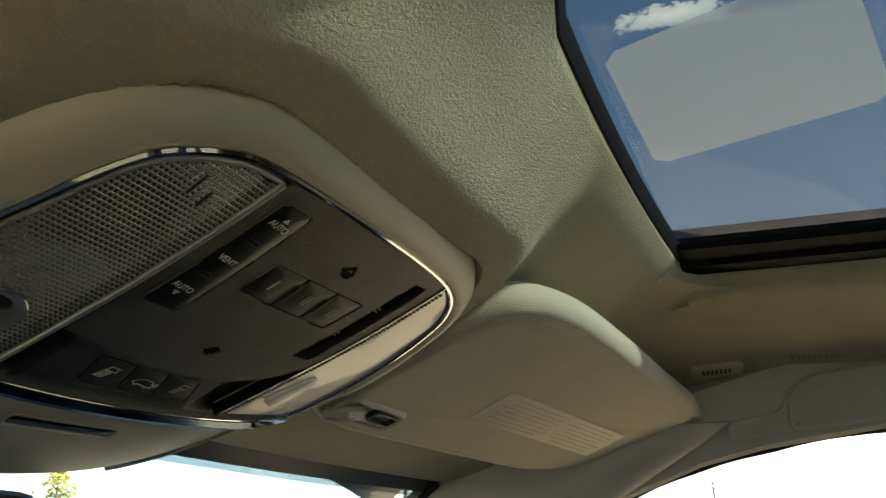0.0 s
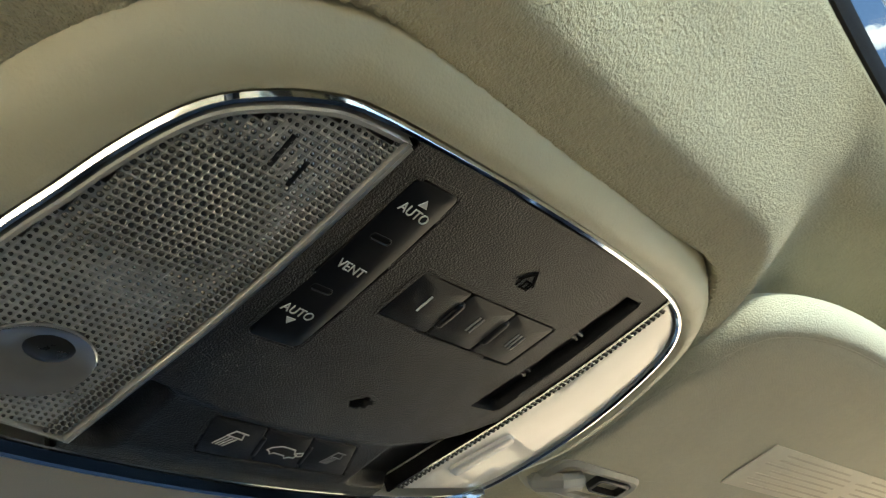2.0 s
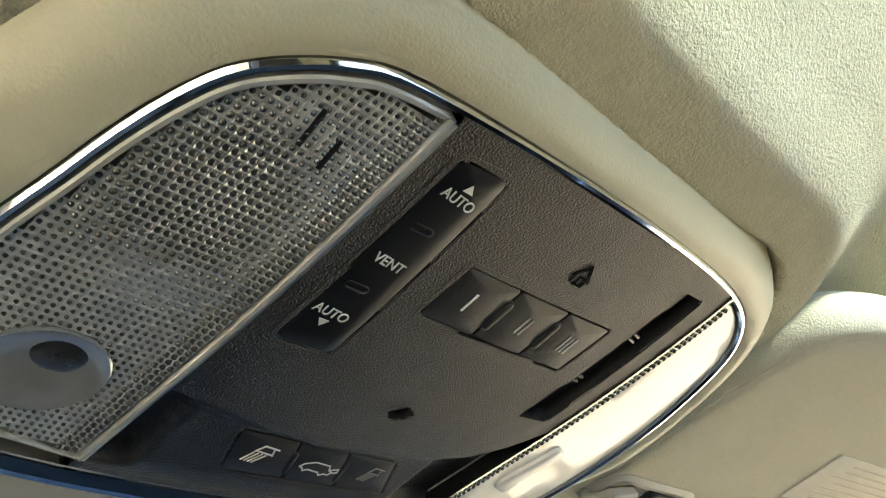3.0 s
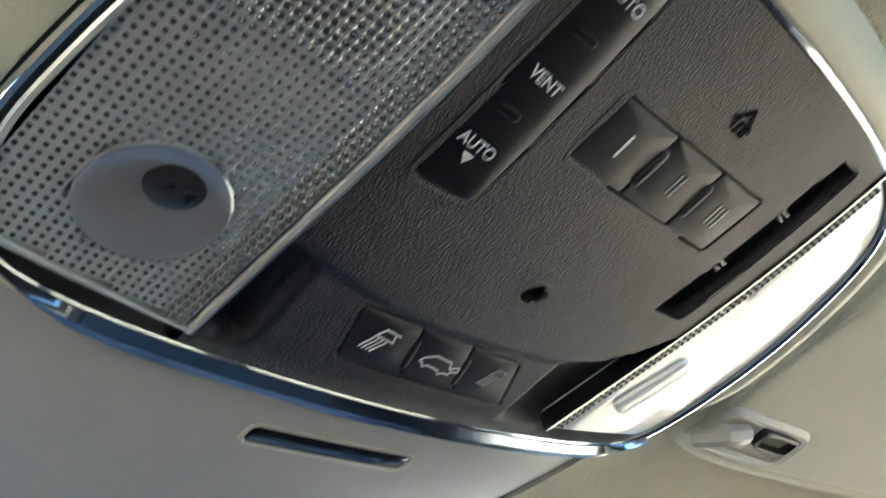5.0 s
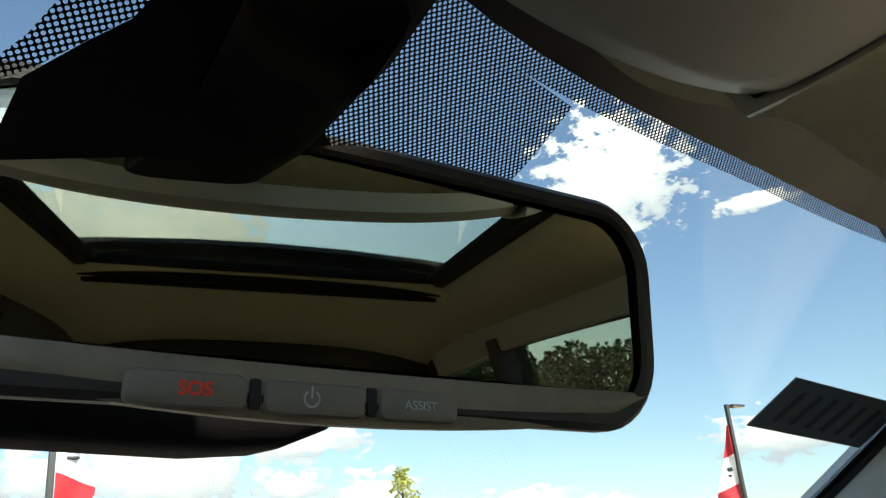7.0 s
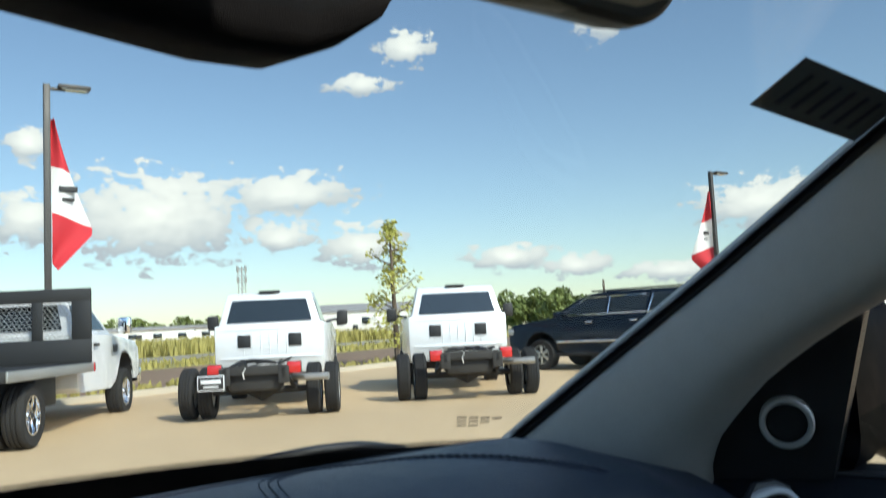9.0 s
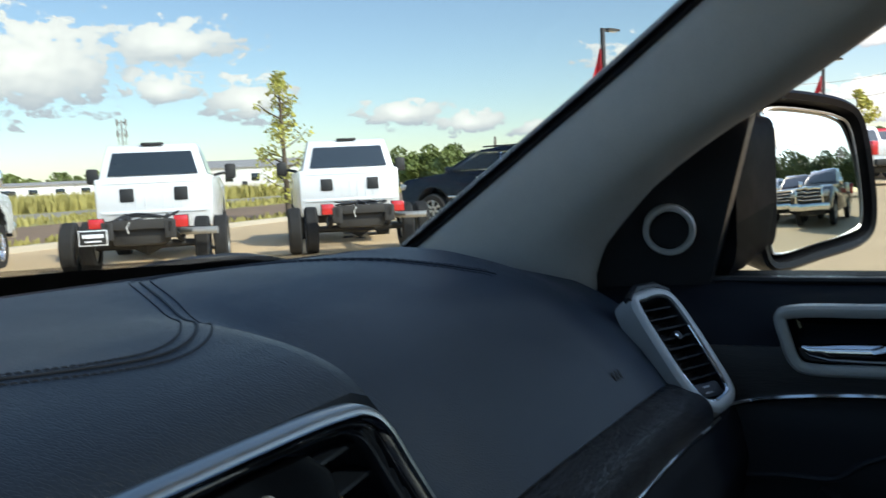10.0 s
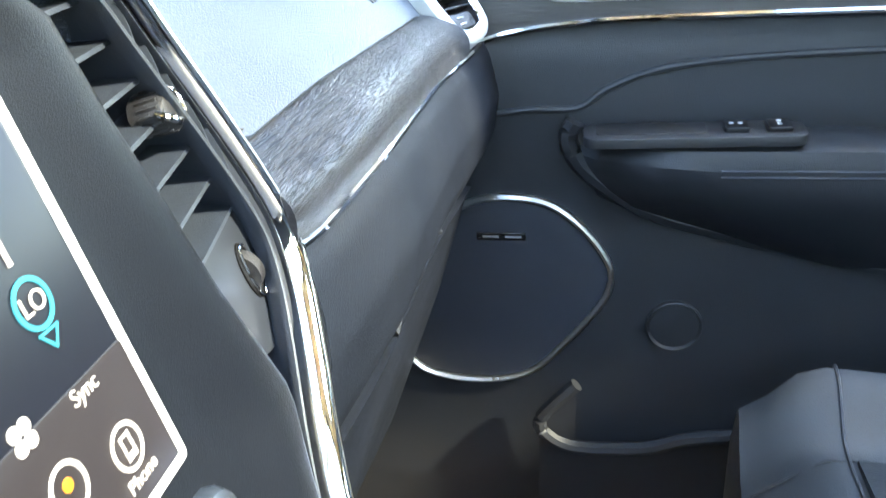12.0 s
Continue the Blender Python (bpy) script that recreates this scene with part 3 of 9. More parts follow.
def glass_roof():
    t = thing("window_2", (0, -0.3, 1.70), "tinted glass sunroof panel in a black frame", "sunroof", kind="structure")
    a, b = sunroof_front(0.2) - 0.005, SUN_Y1
    bm = bmesh.new()
    slab(bm, lambda u, v: V(lerp(-0.46, 0.46, u), lerp(b - 0.02, a + 0.05, v), 1.712 - 0.02 * (lerp(-0.46, 0.46, u) / 0.46) ** 2), 16, 8, V(0, 0, 0.005))
    part("pane", bm, ROOFGLASS, t)
    # black inner frame: a sill all round with stepped rails
    for s in (-1, 1):
        bm = bmesh.new()
        prof = [(SUN_X + 0.030, 1.680), (SUN_X + 0.012, 1.685), (SUN_X - 0.020, 1.687), (SUN_X - 0.024, 1.692), (SUN_X - 0.048, 1.694), (SUN_X - 0.052, 1.699), (SUN_X + 0.05, 1.700), (SUN_X + 0.05, 1.680)]
        loft(bm, [[V(s * x, y, z) for x, z in prof] for y in (a - 0.012, lerp(a, b, 0.5), b)])
        part("side_rail", bm, RAILBLACK, t)
    bm = bmesh.new()
    xs = [lerp(-SUN_X, SUN_X, k / 24) for k in range(25)]
    loft(bm, [[V(x, sunroof_front(x) + dy, z) for x in xs] for dy, z in ((0.012, 1.690), (-0.002, 1.691), (-0.004, 1.696), (-0.005, 1.699), (-0.006, 1.704), (0.03, 1.704))], closed=False)
    part("front_rail", bm, RAILBLACK, t)
    bm = bmesh.new()
    rbox(bm, (0, b + 0.02, 1.700), (2 * SUN_X, 0.05, 0.016), 0.004)
    part("rear_rail", bm, RAILBLACK, t)
    for k in range(2):
        bm = bmesh.new()
        tube(bm, [V(-SUN_X, b - 0.03 - 0.055 * k, 1.680 - 0.006 * k), V(SUN_X, b - 0.03 - 0.055 * k, 1.680 - 0.006 * k)], 0.012, 10)
        part("roller", bm, RAILBLACK, t, "black roller tube of the shade")
    # pale protective film left on the glass
    bm = bmesh.new()
    A, B, C, D = V(0.052, 0.042, 0), V(0.199, 0.016, 0), V(0.146, -0.135, 0), V(-0.004, -0.084, 0)
    P = []
    for a, b in ((A, B), (B, C), (C, D), (D, A)):
        P += [a.lerp(b, k) for k in (0.06, 0.3, 0.5, 0.7, 0.94)]
    loft(bm, [[V(p.x, p.y, 1.7085 - 0.02 * (p.x / 0.46) ** 2) for p in P], [V(p.x, p.y, 1.7088 - 0.02 * (p.x / 0.46) ** 2) for p in P]])
    m = glass("protective_film", (0.86, 0.86, 0.86), 1.0)
    nt = m.node_tree
    mix = nt.nodes.new("ShaderNodeMixShader")
    dif = nt.nodes.new("ShaderNodeBsdfDiffuse")
    tra = nt.nodes.new("ShaderNodeBsdfTranslucent")
    mx2 = nt.nodes.new("ShaderNodeMixShader")
    dif.inputs[0].default_value = tra.inputs[0].default_value = (0.75, 0.78, 0.80, 1)
    mix.inputs[0].default_value = 0.30
    old = nt.nodes["Mix Shader"]
    nt.links.new(dif.outputs[0], mx2.inputs[1])
    nt.links.new(tra.outputs[0], mx2.inputs[2])
    nt.links.new(old.outputs[0], mix.inputs[1])
    nt.links.new(mx2.outputs[0], mix.inputs[2])
    nt.links.new(mix.outputs[0], nt.nodes["Material Output"].inputs[0])
    ob = solo("film_sheet", bm, m, "pale translucent protective film stuck to sunroof glass", "film", smooth=False)
    ob.visible_shadow = False


def pillar(s):
    """Windscreen pillar trim: from the dash up into the roof lining."""
    t = thing("pillar_trim", (s * 0.70, 0.80, 1.10), "grey cloth-covered windscreen pillar trim", "pillar", group="windscreen pillars", kind="structure")
    n = 26
    rings = []
    for k in range(n + 1):
        f = k / n
        z = lerp(1.075, 1.585, f)
        a = wind(edge_x(z) - 0.004, z, -0.003)                      # edge on the glass
        yb = along([(1.07, 0.672), (1.10, 0.670), (1.133, 0.653), (1.16, 0.630), (1.20, 0.590), (1.245, 0.524), (1.275, 0.465), (1.306, 0.414), (1.40, 0.265), (1.506, 0.095), (1.56, 0.0), (1.60, -0.06)], z)
        b = V(door_x(z) - 0.012, yb, z)                             # edge at the door opening
        c = a * 0.62 + b * 0.38 + V(-0.030, -0.012, -0.006)
        d = a * 0.30 + b * 0.70 + V(-0.036, -0.016, -0.008)
        e0 = a * 0.9 + b * 0.1 + V(-0.014, -0.002, -0.002)
        e1 = a * 0.08 + b * 0.92 + V(-0.016, -0.014, -0.006)
        o1, o2 = b + V(0.04, 0.02, 0), a + V(0.04, 0.03, 0.01)
        ring = [a, e0, c, d, e1, b, o1, o2]
        ring = smooth_line(ring[:6], 18) + ring[6:]
        rings.append([V(s * p.x, p.y, p.z) for p in ring])
    bm = bmesh.new()
    loft(bm, rings)
    part("trim", bm, PILLAR, t)
    # rubber seal beside the glass
    bm = bmesh.new()
    tube(bm, [V(s * p.x, p.y, p.z) for p in (wind(edge_x(lerp(1.09, 1.53, k / 20)) - 0.006, lerp(1.09, 1.53, k / 20), -0.002) for k in range(21))], 0.0045, 6)
    part("seal", bm, BLACKP, t)


def body_shell():
    """The rest of the car round the cabin: plain, it only closes the space."""
    paint = material("dark_paint", (0.03, 0.03, 0.035), 0.3, vary=0.05, coat=0.5)
    trim = material("dark_trim", (0.03, 0.03, 0.032), 0.6, vary=0.1)
    t = thing("wall_body", (0, -0.7, 0.35), "dark car body shell closing the cabin", "car body", kind="structure")
    bm = bmesh.new()
    rbox(bm, (-0.83, -1.42, 0.72), (0.10, 1.95, 0.75), 0.02)
    part("driver_rear_side", bm, trim, t)
    bm = bmesh.new()
    rbox(bm, (-0.83, 0.90, 0.72), (0.10, 0.45, 0.75), 0.02)
    part("driver_front_side", bm, trim, t)
    bm = bmesh.new()
    rbox(bm, (-0.83, 0.10, 0.40), (0.10, 1.20, 0.10), 0.02)
    part("driver_sill", bm, trim, t)
    bm = bmesh.new()
    slab(bm, lambda u, v: V(-0.755 - 0.02 * math.sin(v * 3), lerp(-0.46, 0.70, u), lerp(0.44, 1.09, v)), 8, 10, V(-0.10, 0, 0))
    part("driver_door", bm, DOORSKIN, t)
    bm = bmesh.new()
    rbox(bm, (0.83, -1.52, 0.72), (0.10, 1.75, 0.75), 0.02)
    part("passenger_rear_side", bm, trim, t)
    for s in (-1, 1):
        for y, w in ((-0.42, 0.09), (-1.35, 0.10), (-2.25, 0.25)):
            bm = bmesh.new()
            loft(bm, [[V(s * door_x(z) + s * o, y + d - 0.1 * (z - 1.09), z) for o, d in ((-0.02, -w / 2), (-0.02, w / 2), (0.06, w / 2), (0.06, -w / 2))] for z in (1.05, 1.2, 1.4, 1.6)])
            part("post", bm, trim, t)
        for y0, y1, rake, mat in ((-0.40, 0.62, 1.15, SIDEGLASS), (-2.1, -0.44, 0.0, REARDIMGLASS)):
            bm = bmesh.new()
            slab(bm, lambda u, v: V(s * door_x(lerp(1.09, 1.60, v)) + s * 0.025, lerp(y0, max(y0 + 0.05, y1 - rake * v ** 1.2), u), lerp(1.09, 1.60, v)), 6, 4, V(s * 0.004, 0, 0))
            # driver's panes lie out of view; dark tint added to dim light there
            ob = part("side_pane", bm, mat if s > 0 else REARDIMGLASS, t)
            ob.visible_shadow = s < 0
        # rail above the doors
        bm = bmesh.new()
        loft(bm, [[V(s * (door_x(z) + o), y, z + h) for o, h in ((-0.012, 0), (-0.004, -0.004), (0.020, 0.006), (0.030, 0.12), (-0.044, 0.072 + 0.012 * ease(-y / 0.25)))] for y, z in
                  ((0.26, 1.40), (0.09, 1.506), (0.0, 1.54), (-0.07, 1.556), (-0.2, 1.573), (-0.6, 1.58), (-1.4, 1.57), (-2.3, 1.52))])
        part("roof_rail", bm, PILLAR if s > 0 else trim, t)
        bm = bmesh.new()
        tube(bm, smooth_line([V(s * (door_x(z) + 0.002), y, z - 0.004) for y, z in ((0.26, 1.40), (0.09, 1.506), (0.0, 1.54), (-0.07, 1.556), (-0.2, 1.573), (-0.6, 1.58), (-1.4, 1.57), (-2.3, 1.52))], 60), 0.0045, 6)
        part("rail_seal", bm, BLACKP, t, "black rubber door seal")
    bm = bmesh.new()
    rbox(bm, (0, -2.42, 0.72), (1.6, 0.12, 0.78), 0.02)
    part("tailgate", bm, trim, t)
    bm = bmesh.new()
    rbox(bm, (0, -2.35, 1.535), (1.4, 0.12, 0.25), 0.03)
    part("tailgate_header", bm, trim, t)
    bm = bmesh.new()
    slab(bm, lambda u, v: V(lerp(-0.68, 0.68, u), lerp(-2.40, -2.34, v), lerp(1.10, 1.52, v)), 6, 3, V(0, 0.004, 0))
    ob = part("rear_pane", bm, REARDIMGLASS, t, "tinted rear window with heater lines")
    ob.visible_shadow = False
    for k in range(9):
        bm = bmesh.new()
        tube(bm, [V(-0.64, -2.388 + 0.006 * k, 1.15 + 0.042 * k), V(0.64, -2.388 + 0.006 * k, 1.15 + 0.042 * k)], 0.0012, 4)
        part("heater_line", bm, trim, ob)
    bm = bmesh.new()
    rbox(bm, (0, -0.75, 0.33), (1.7, 3.3, 0.04), 0.0)
    part("floor_pan", bm, CARPET, t)
    bm = bmesh.new()
    rbox(bm, (0, 1.12, 0.73), (1.66, 0.08, 0.66), 0.01)
    part("firewall", bm, trim, t)
    bm = bmesh.new()
    slab(bm, lambda u, v: V(lerp(-0.9, 0.9, u), lerp(1.14, 2.2, v), 1.000 - 0.10 * v * v - 0.05 * (lerp(-1, 1, u)) ** 2), 12, 8, V(0, 0, -0.03))
    part("bonnet", bm, paint, t)
    for s in (-1, 1):
        bm = bmesh.new()
        slab(bm, lambda u, v: V(s * lerp(0.90, 0.955, math.sin(v * math.pi)), lerp(0.66, 2.18, u), lerp(0.42, 0.952 - 0.09 * u * u, v)), 10, 6, V(-s * 0.05, 0, 0))
        part("front_wing", bm, paint, t)
    bm = bmesh.new()
    slab(bm, lambda u, v: V(lerp(-0.92, 0.92, u), 2.20 + 0.10 * math.sin(v * math.pi) - 0.14 * lerp(-1, 1, u) ** 4, lerp(0.36, 0.90, v)), 14, 6, V(0, -0.06, 0))
    part("front_bumper", bm, paint, t)
    bm = bmesh.new()
    slab(bm, lambda u, v: V(lerp(-0.70, 0.70, u), lerp(-2.4, SUN_Y1 - 0.01, v), 1.755 - 0.05 * lerp(-1, 1, u) ** 2), 8, 3, V(0, 0, 0.01))
    slab(bm, lambda u, v: V(lerp(-0.70, 0.70, u), lerp(0.10, 0.40, v), 1.755 - 0.05 * lerp(-1, 1, u) ** 2 - 0.20 * v ** 1.5), 12, 5, V(0, 0, 0.01))
    for s in (-1, 1):
        slab(bm, lambda u, v: V(s * lerp(0.46, 0.70, u), lerp(SUN_Y1 - 0.01, 0.11, v), 1.745 - 0.06 * u), 4, 3, V(0, 0, 0.01))
    part("roof_skin", bm, paint, t)
    bm = bmesh.new()
    rbox(bm, (0, 1.10, 1.068), (1.30, 0.06, 0.03), 0.008)
    part("cowl", bm, BLACKP, t)


def wiper():
    t = thing("wiper_arm", (0.55, 1.09, 1.10), "black windscreen wiper arm resting at the glass base", "wiper")
    bm = bmesh.new()
    pts = [wind(x, z, 0.016) for x, z in ((0.30, 1.100), (0.38, 1.114), (0.44, 1.123), (0.50, 1.124), (0.55, 1.116), (0.62, 1.098))]
    tube(bm, smooth_line(pts, 20), 0.009, 8, flat=0.7)
    part("arm", bm, BLACKP, t)
    bm = bmesh.new()
    tube(bm, smooth_line([p + V(0, -0.006, -0.008) for p in pts], 20), 0.004, 6)
    part("blade", bm, BLACKP, t)


windscreen()
headliner()
glass_roof()
pillar(1)
pillar(-1)
body_shell()
wiper()


# ---------------------------------------------------------------- overhead console
def console_frame():
    u0, v0 = V(1, -0.004, -0.010), V(0, -0.921, 0.391)
    c, s = math.cos(radians(8)), math.sin(radians(8))
    m = frame_matrix((-0.016, 0.231, 1.548), u0 * c + v0 * s, v0 * c - u0 * s)
    return m @ Matrix.Translation((0.013, 0, 0))


def console_line(n=96):
    """Outline of the console inside its chrome trim; local x to the right, y rearwards, z towards the seats. Counter-clockwise."""
    right = [(0, 0.0810), (0.050, 0.0800), (0.095, 0.0765), (0.124, 0.0695), (0.142, 0.058), (0.151, 0.043), (0.156, 0.018), (0.158, -0.008), (0.156, -0.038), (0.150, -0.063), (0.139, -0.0785), (0.113, -0.0860), (0.068, -0.0895), (0, -0.0910)]
    left = [(0.068, -0.0895), (0.118, -0.0862), (0.146, -0.0790), (0.158, -0.065), (0.161, -0.045), (0.159, -0.025), (0.155, -0.004), (0.150, 0.013), (0.145, 0.030), (0.139, 0.045), (0.132, 0.0565), (0.122, 0.0650), (0.110, 0.0718), (0.094, 0.0768), (0.050, 0.0798)]
    pts = [V(x, y, 0) for x, y in right] + [V(-x, y, 0) for x, y in left]
    return smooth_line(pts, n, True)[::-1]


def sag(x, y):
    """How far the console's face falls back from its highest part."""
    return -0.006 * (x / 0.15) ** 2 - 0.006 * (max(0.0, y + 0.03) / 0.1) ** 2


def lens_edge(s, y):
    """The lens's straight side beside the switch panel; s -1: driver's lens, +1: passenger's."""
    return lerp(-0.0752, -0.0915, (0.0755 - y) / 0.158) if s < 0 else lerp(0.1040, 0.0738, (0.0720 - y) / 0.157)


def lens_line(s):
    """Outline of a map lamp lens between its straight side and the chrome trim; it stops short of the front bow. Counter-clockwise."""
    P = offset_line(console_line(160), -0.0012)
    P = [p for p in P if (p.x < lens_edge(-1, p.y) if s < 0 else p.x > lens_edge(1, p.y)) and p.y > -0.0835 + 0.13 * (abs(p.x) - 0.09)]
    P.sort(key=lambda p: math.atan2(p.y - 0.0, p.x - s * 0.118) if s > 0 else math.atan2(p.y, -(p.x + 0.118)))
    ends = [V(lens_edge(s, P[0].y), -0.0830, 0), V(lens_edge(s, P[-1].y), P[-1].y - 0.0005, 0)]
    Q = [ends[0]] + P + [ends[1]]
    return Q if s > 0 else Q[::-1]


def inside(P, x, y):
    """Whether a point lies within the closed 2D line P."""
    odd = False
    for a, b in zip(P, P[1:] + P[:1]):
        if (a.y > y) != (b.y > y) and x < a.x + (y - a.y) / (b.y - a.y) * (b.x - a.x):
            odd = not odd
    return odd


def soft_poly(corners, r, n=4):
    """A polygon with rounded corners, as a closed 2D line, counter-clockwise."""
    C = [V(x, y, 0) for x, y in corners]
    if sum(C[i - 1].x * C[i].y - C[i].x * C[i - 1].y for i in range(len(C))) < 0:
        C = C[::-1]
    out = []
    for i, c in enumerate(C):
        a, b = (C[i - 1] - c), (C[(i + 1) % len(C)] - c)
        p, q = c + a.normalized() * min(r, a.length * 0.45), c + b.normalized() * min(r, b.length * 0.45)
        out += [(1 - t) ** 2 * p + 2 * t * (1 - t) * c + t * t * q for t in [k / n for k in range(n + 1)]]
    return out


def lens_cells(s, m):
    """The pressed grid of a lens: a lattice of flat frames, and a bead in every frame."""
    lattice, beads = bmesh.new(), bmesh.new()
    P = offset_line(lens_line(s), -0.0012)
    step = 0.00265
    for j in range(-34, 31):
        y = j * step
        edge = lens_edge(s, y)
        for i in range(0, 34):
            x = edge + s * (0.0026 + (i + 0.5) * step)
            if s > 0 and i > 1:
                break
            if not all(inside(P, x + a * step * .5, y + b * step * .5) for a in (-1, 1) for b in (-1, 1)):
                continue
            if s < 0 and math.hypot((x + 0.1225) / 0.0185, (y + 0.048) / 0.0175) < 1:
                continue
            big = ease(1.5 - math.hypot((x + 0.121) / 0.024, (y - 0.024) / 0.030))
            pale = ease(1.3 - math.hypot((x + 0.117) / 0.020, (y + 0.006) / 0.012))
            r = step * (0.40 if i < 3 else lerp(lerp(0.27, 0.42, big), 0.20, pale))
            h = step * (0.34 if i < 3 else 0.16)
            z = 0.0046
            ring = [(math.cos(k / 8 * math.tau), math.sin(k / 8 * math.tau)) for k in range(8)]
            box = [(1, 0), (1, 1), (0, 1), (-1, 1), (-1, 0), (-1, -1), (0, -1), (1, -1)]
            o = [lattice.verts.new(m @ V(x + a * step / 2, y + b * step / 2, z)) for a, b in box]
            n = [lattice.verts.new(m @ V(x + a * r, y + b * r, z - step * .10)) for a, b in ring]
            for k in range(8):
                lattice.faces.new((o[k], o[(k + 1) % 8], n[(k + 1) % 8], n[k]))
            c = [beads.verts.new(m @ V(x + a * r, y + b * r, z - step * .10)) for a, b in ring]
            d = [beads.verts.new(m @ V(x + a * r * .55, y + b * r * .55, z + h * .7)) for a, b in ring]
            top = beads.verts.new(m @ V(x, y, z + h))
            for k in range(8):
                beads.faces.new((c[k], c[(k + 1) % 8], d[(k + 1) % 8], d[k]))
                beads.faces.new((d[k], d[(k + 1) % 8], top))
    return lattice, beads


def overhead_console():
    m = console_frame()
    t = thing("overhead_console", m.translation, "beige overhead console with black switches and two map lamps", "overhead console")
    line = console_line()
    # beige surround, rolled back into the lining; it thins out at the front
    bm = bmesh.new()
    prof = [(0.0026, -0.010), (0.0030, 0.0050), (0.0065, 0.0072), (0.013, 0.0066), (0.019, 0.003), (0.0235, -0.004), (0.0260, -0.013), (0.0268, -0.045)]
    rings = []
    for d, h in prof:
        ring = []
        for p, q in zip(line, offset_line(line, d)):
            k = ease((p.y + 0.075) / 0.05)
            w = p + (q - p) * lerp(0.30, 1.0, k) * (1 + 0.25 * ease(-p.x / 0.10))
            ring.append(m @ (V(w.x, w.y, 0) + V(0, 0, h if h < 0 else h * lerp(0.4, 1, k))))
        rings.append(ring)
    loft(bm, rings, caps=False)
    part("surround", bm, BEIGE, t, "rounded beige plastic surround")
    bm = bmesh.new()
    sweep(bm, line, [(-0.0004, -0.006), (-0.0004, 0.0046), (0.0006, 0.0058), (0.0018, 0.0058), (0.0028, 0.0046), (0.0028, -0.006)], m)
    part("chrome_trim", bm, CHROME, t, "thin chrome trim line")
    # its darkness is a painted reflection of the dash
    # wider chrome bow along the front edge
    bm = bmesh.new()
    fl = [p for p in line if p.y < -0.070]
    fl.sort(key=lambda p: p.x)
    pr = [(0.0, -0.002), (0.0, 0.006), (0.003, 0.0085), (0.0060, 0.0080), (0.0085, 0.003), (0.0085, -0.006)]
    loft(bm, [[m @ V(p.x, p.y - d * ease((0.152 - abs(p.x)) / 0.04), h) for p in fl] for d, h in pr], closed=False)
    part("chrome_bow", bm, CHROMEREFL, t, "polished chrome bow along the front edge")
    # recesses in the panel: key fields, slot, microphone
    gt, gb = ((-0.0336, 0.0418), (0.0536, 0.0415)), ((-0.0355, 0.0165), (0.0487, 0.0142))
    garage = soft_poly([gt[0], gt[1], gb[1], gb[0]], 0.0035)
    st, sb = ((-0.0665, 0.0697), (-0.0440, 0.0713)), ((-0.0735, -0.0098), (-0.0488, -0.0098))
    strip_line = soft_poly([st[0], st[1], sb[1], sb[0]], 0.005)
    slot = soft_poly([(0.0715, 0.0693), (0.0880, 0.0690), (0.0755, -0.0135), (0.0543, -0.0138)], 0.004)
    mic = soft_poly([(-0.0085, -0.0265), (-0.0020, -0.0210), (0.0060, -0.0235), (0.0045, -0.0285), (-0.0035, -0.0315)], 0.0022)
    kt, kb = ((-0.0515, -0.0527), (0.0270, -0.0545)), ((-0.0445, -0.0775), (0.0395, -0.0782))
    keys = soft_poly([kt[0], kt[1], kb[1], kb[0]], 0.003)
    lip = [(-0.092, -0.041), (-0.077, -0.043), (-0.058, -0.046), (-0.025, -0.0505), (0.012, -0.0495), (0.040, -0.047), (0.058, -0.042), (0.072, -0.032), (0.083, -0.021), (0.10, -0.005)]

    def height(x, y):
        """Face of the panel: a hump with a rounded lip, a low pod for the front keys, hollows at either end of the pod."""
        hump = 0.0055 - 0.0006 * ease((abs(x) - 0.07) / 0.02)
        pod = ease((x + 0.0790) / 0.008) * ease((0.0520 - x) / 0.009)
        low = lerp(-0.0030, 0.0036, pod)
        low = lerp(low, 0.0030, ease((-0.0795 - y) / 0.006))
        return lerp(hump, low, ease((along(lip, x) - y) / 0.0048))

    def panel(u, v):
        y = lerp(-0.0905, 0.0805, v)
        x = lerp(lens_edge(-1, y) + 0.0008, lens_edge(1, y) - 0.0008, u)
        y = lerp(-0.0905 + 0.30 * x * x, 0.0805 - 0.30 * max(0, abs(x) - 0.03) ** 2, v)
        return V(x, y, height(x, y))
    bm = bmesh.new()
    nu, nv = 130, 130
    vs = [[bm.verts.new(m @ panel(i / nu, j / nv)) for i in range(nu + 1)] for j in range(nv + 1)]
    holes = [offset_line(h, -0.0008) for h in (garage, slot, mic, keys, strip_line)]
    for j in range(nv):
        for i in range(nu):
            c = panel((i + .5) / nu, (j + .5) / nv)
            if not any(inside(h, c.x, c.y) for h in holes):
                bm.faces.new((vs[j][i], vs[j][i + 1], vs[j + 1][i + 1], vs[j + 1][i]))
    bmesh.ops.delete(bm, geom=[v for v in bm.verts if not v.link_faces], context="VERTS")
    panel_ob = part("switch_panel", bm, GRAINED, t, "grained black plastic switch panel")

    def well(name, P, z, depth, floor_mat, parent):
        """A sunk field: a flush lip, walls and a floor."""
        bm = bmesh.new()
        sweep(bm, P, [(0.0016, z - 0.001), (0.0013, z + 0.00015), (-0.0001, z + 0.00015), (-0.0006, z - 0.0006), (-0.0007, z - depth)], m)
        part(name + "_wall", bm, GRAINED, parent)
        bm = bmesh.new()
        loft(bm, [[m @ (p + V(0, 0, h)) for p in offset_line(P, -0.0004)] for h in (z - depth - 0.001, z - depth)])
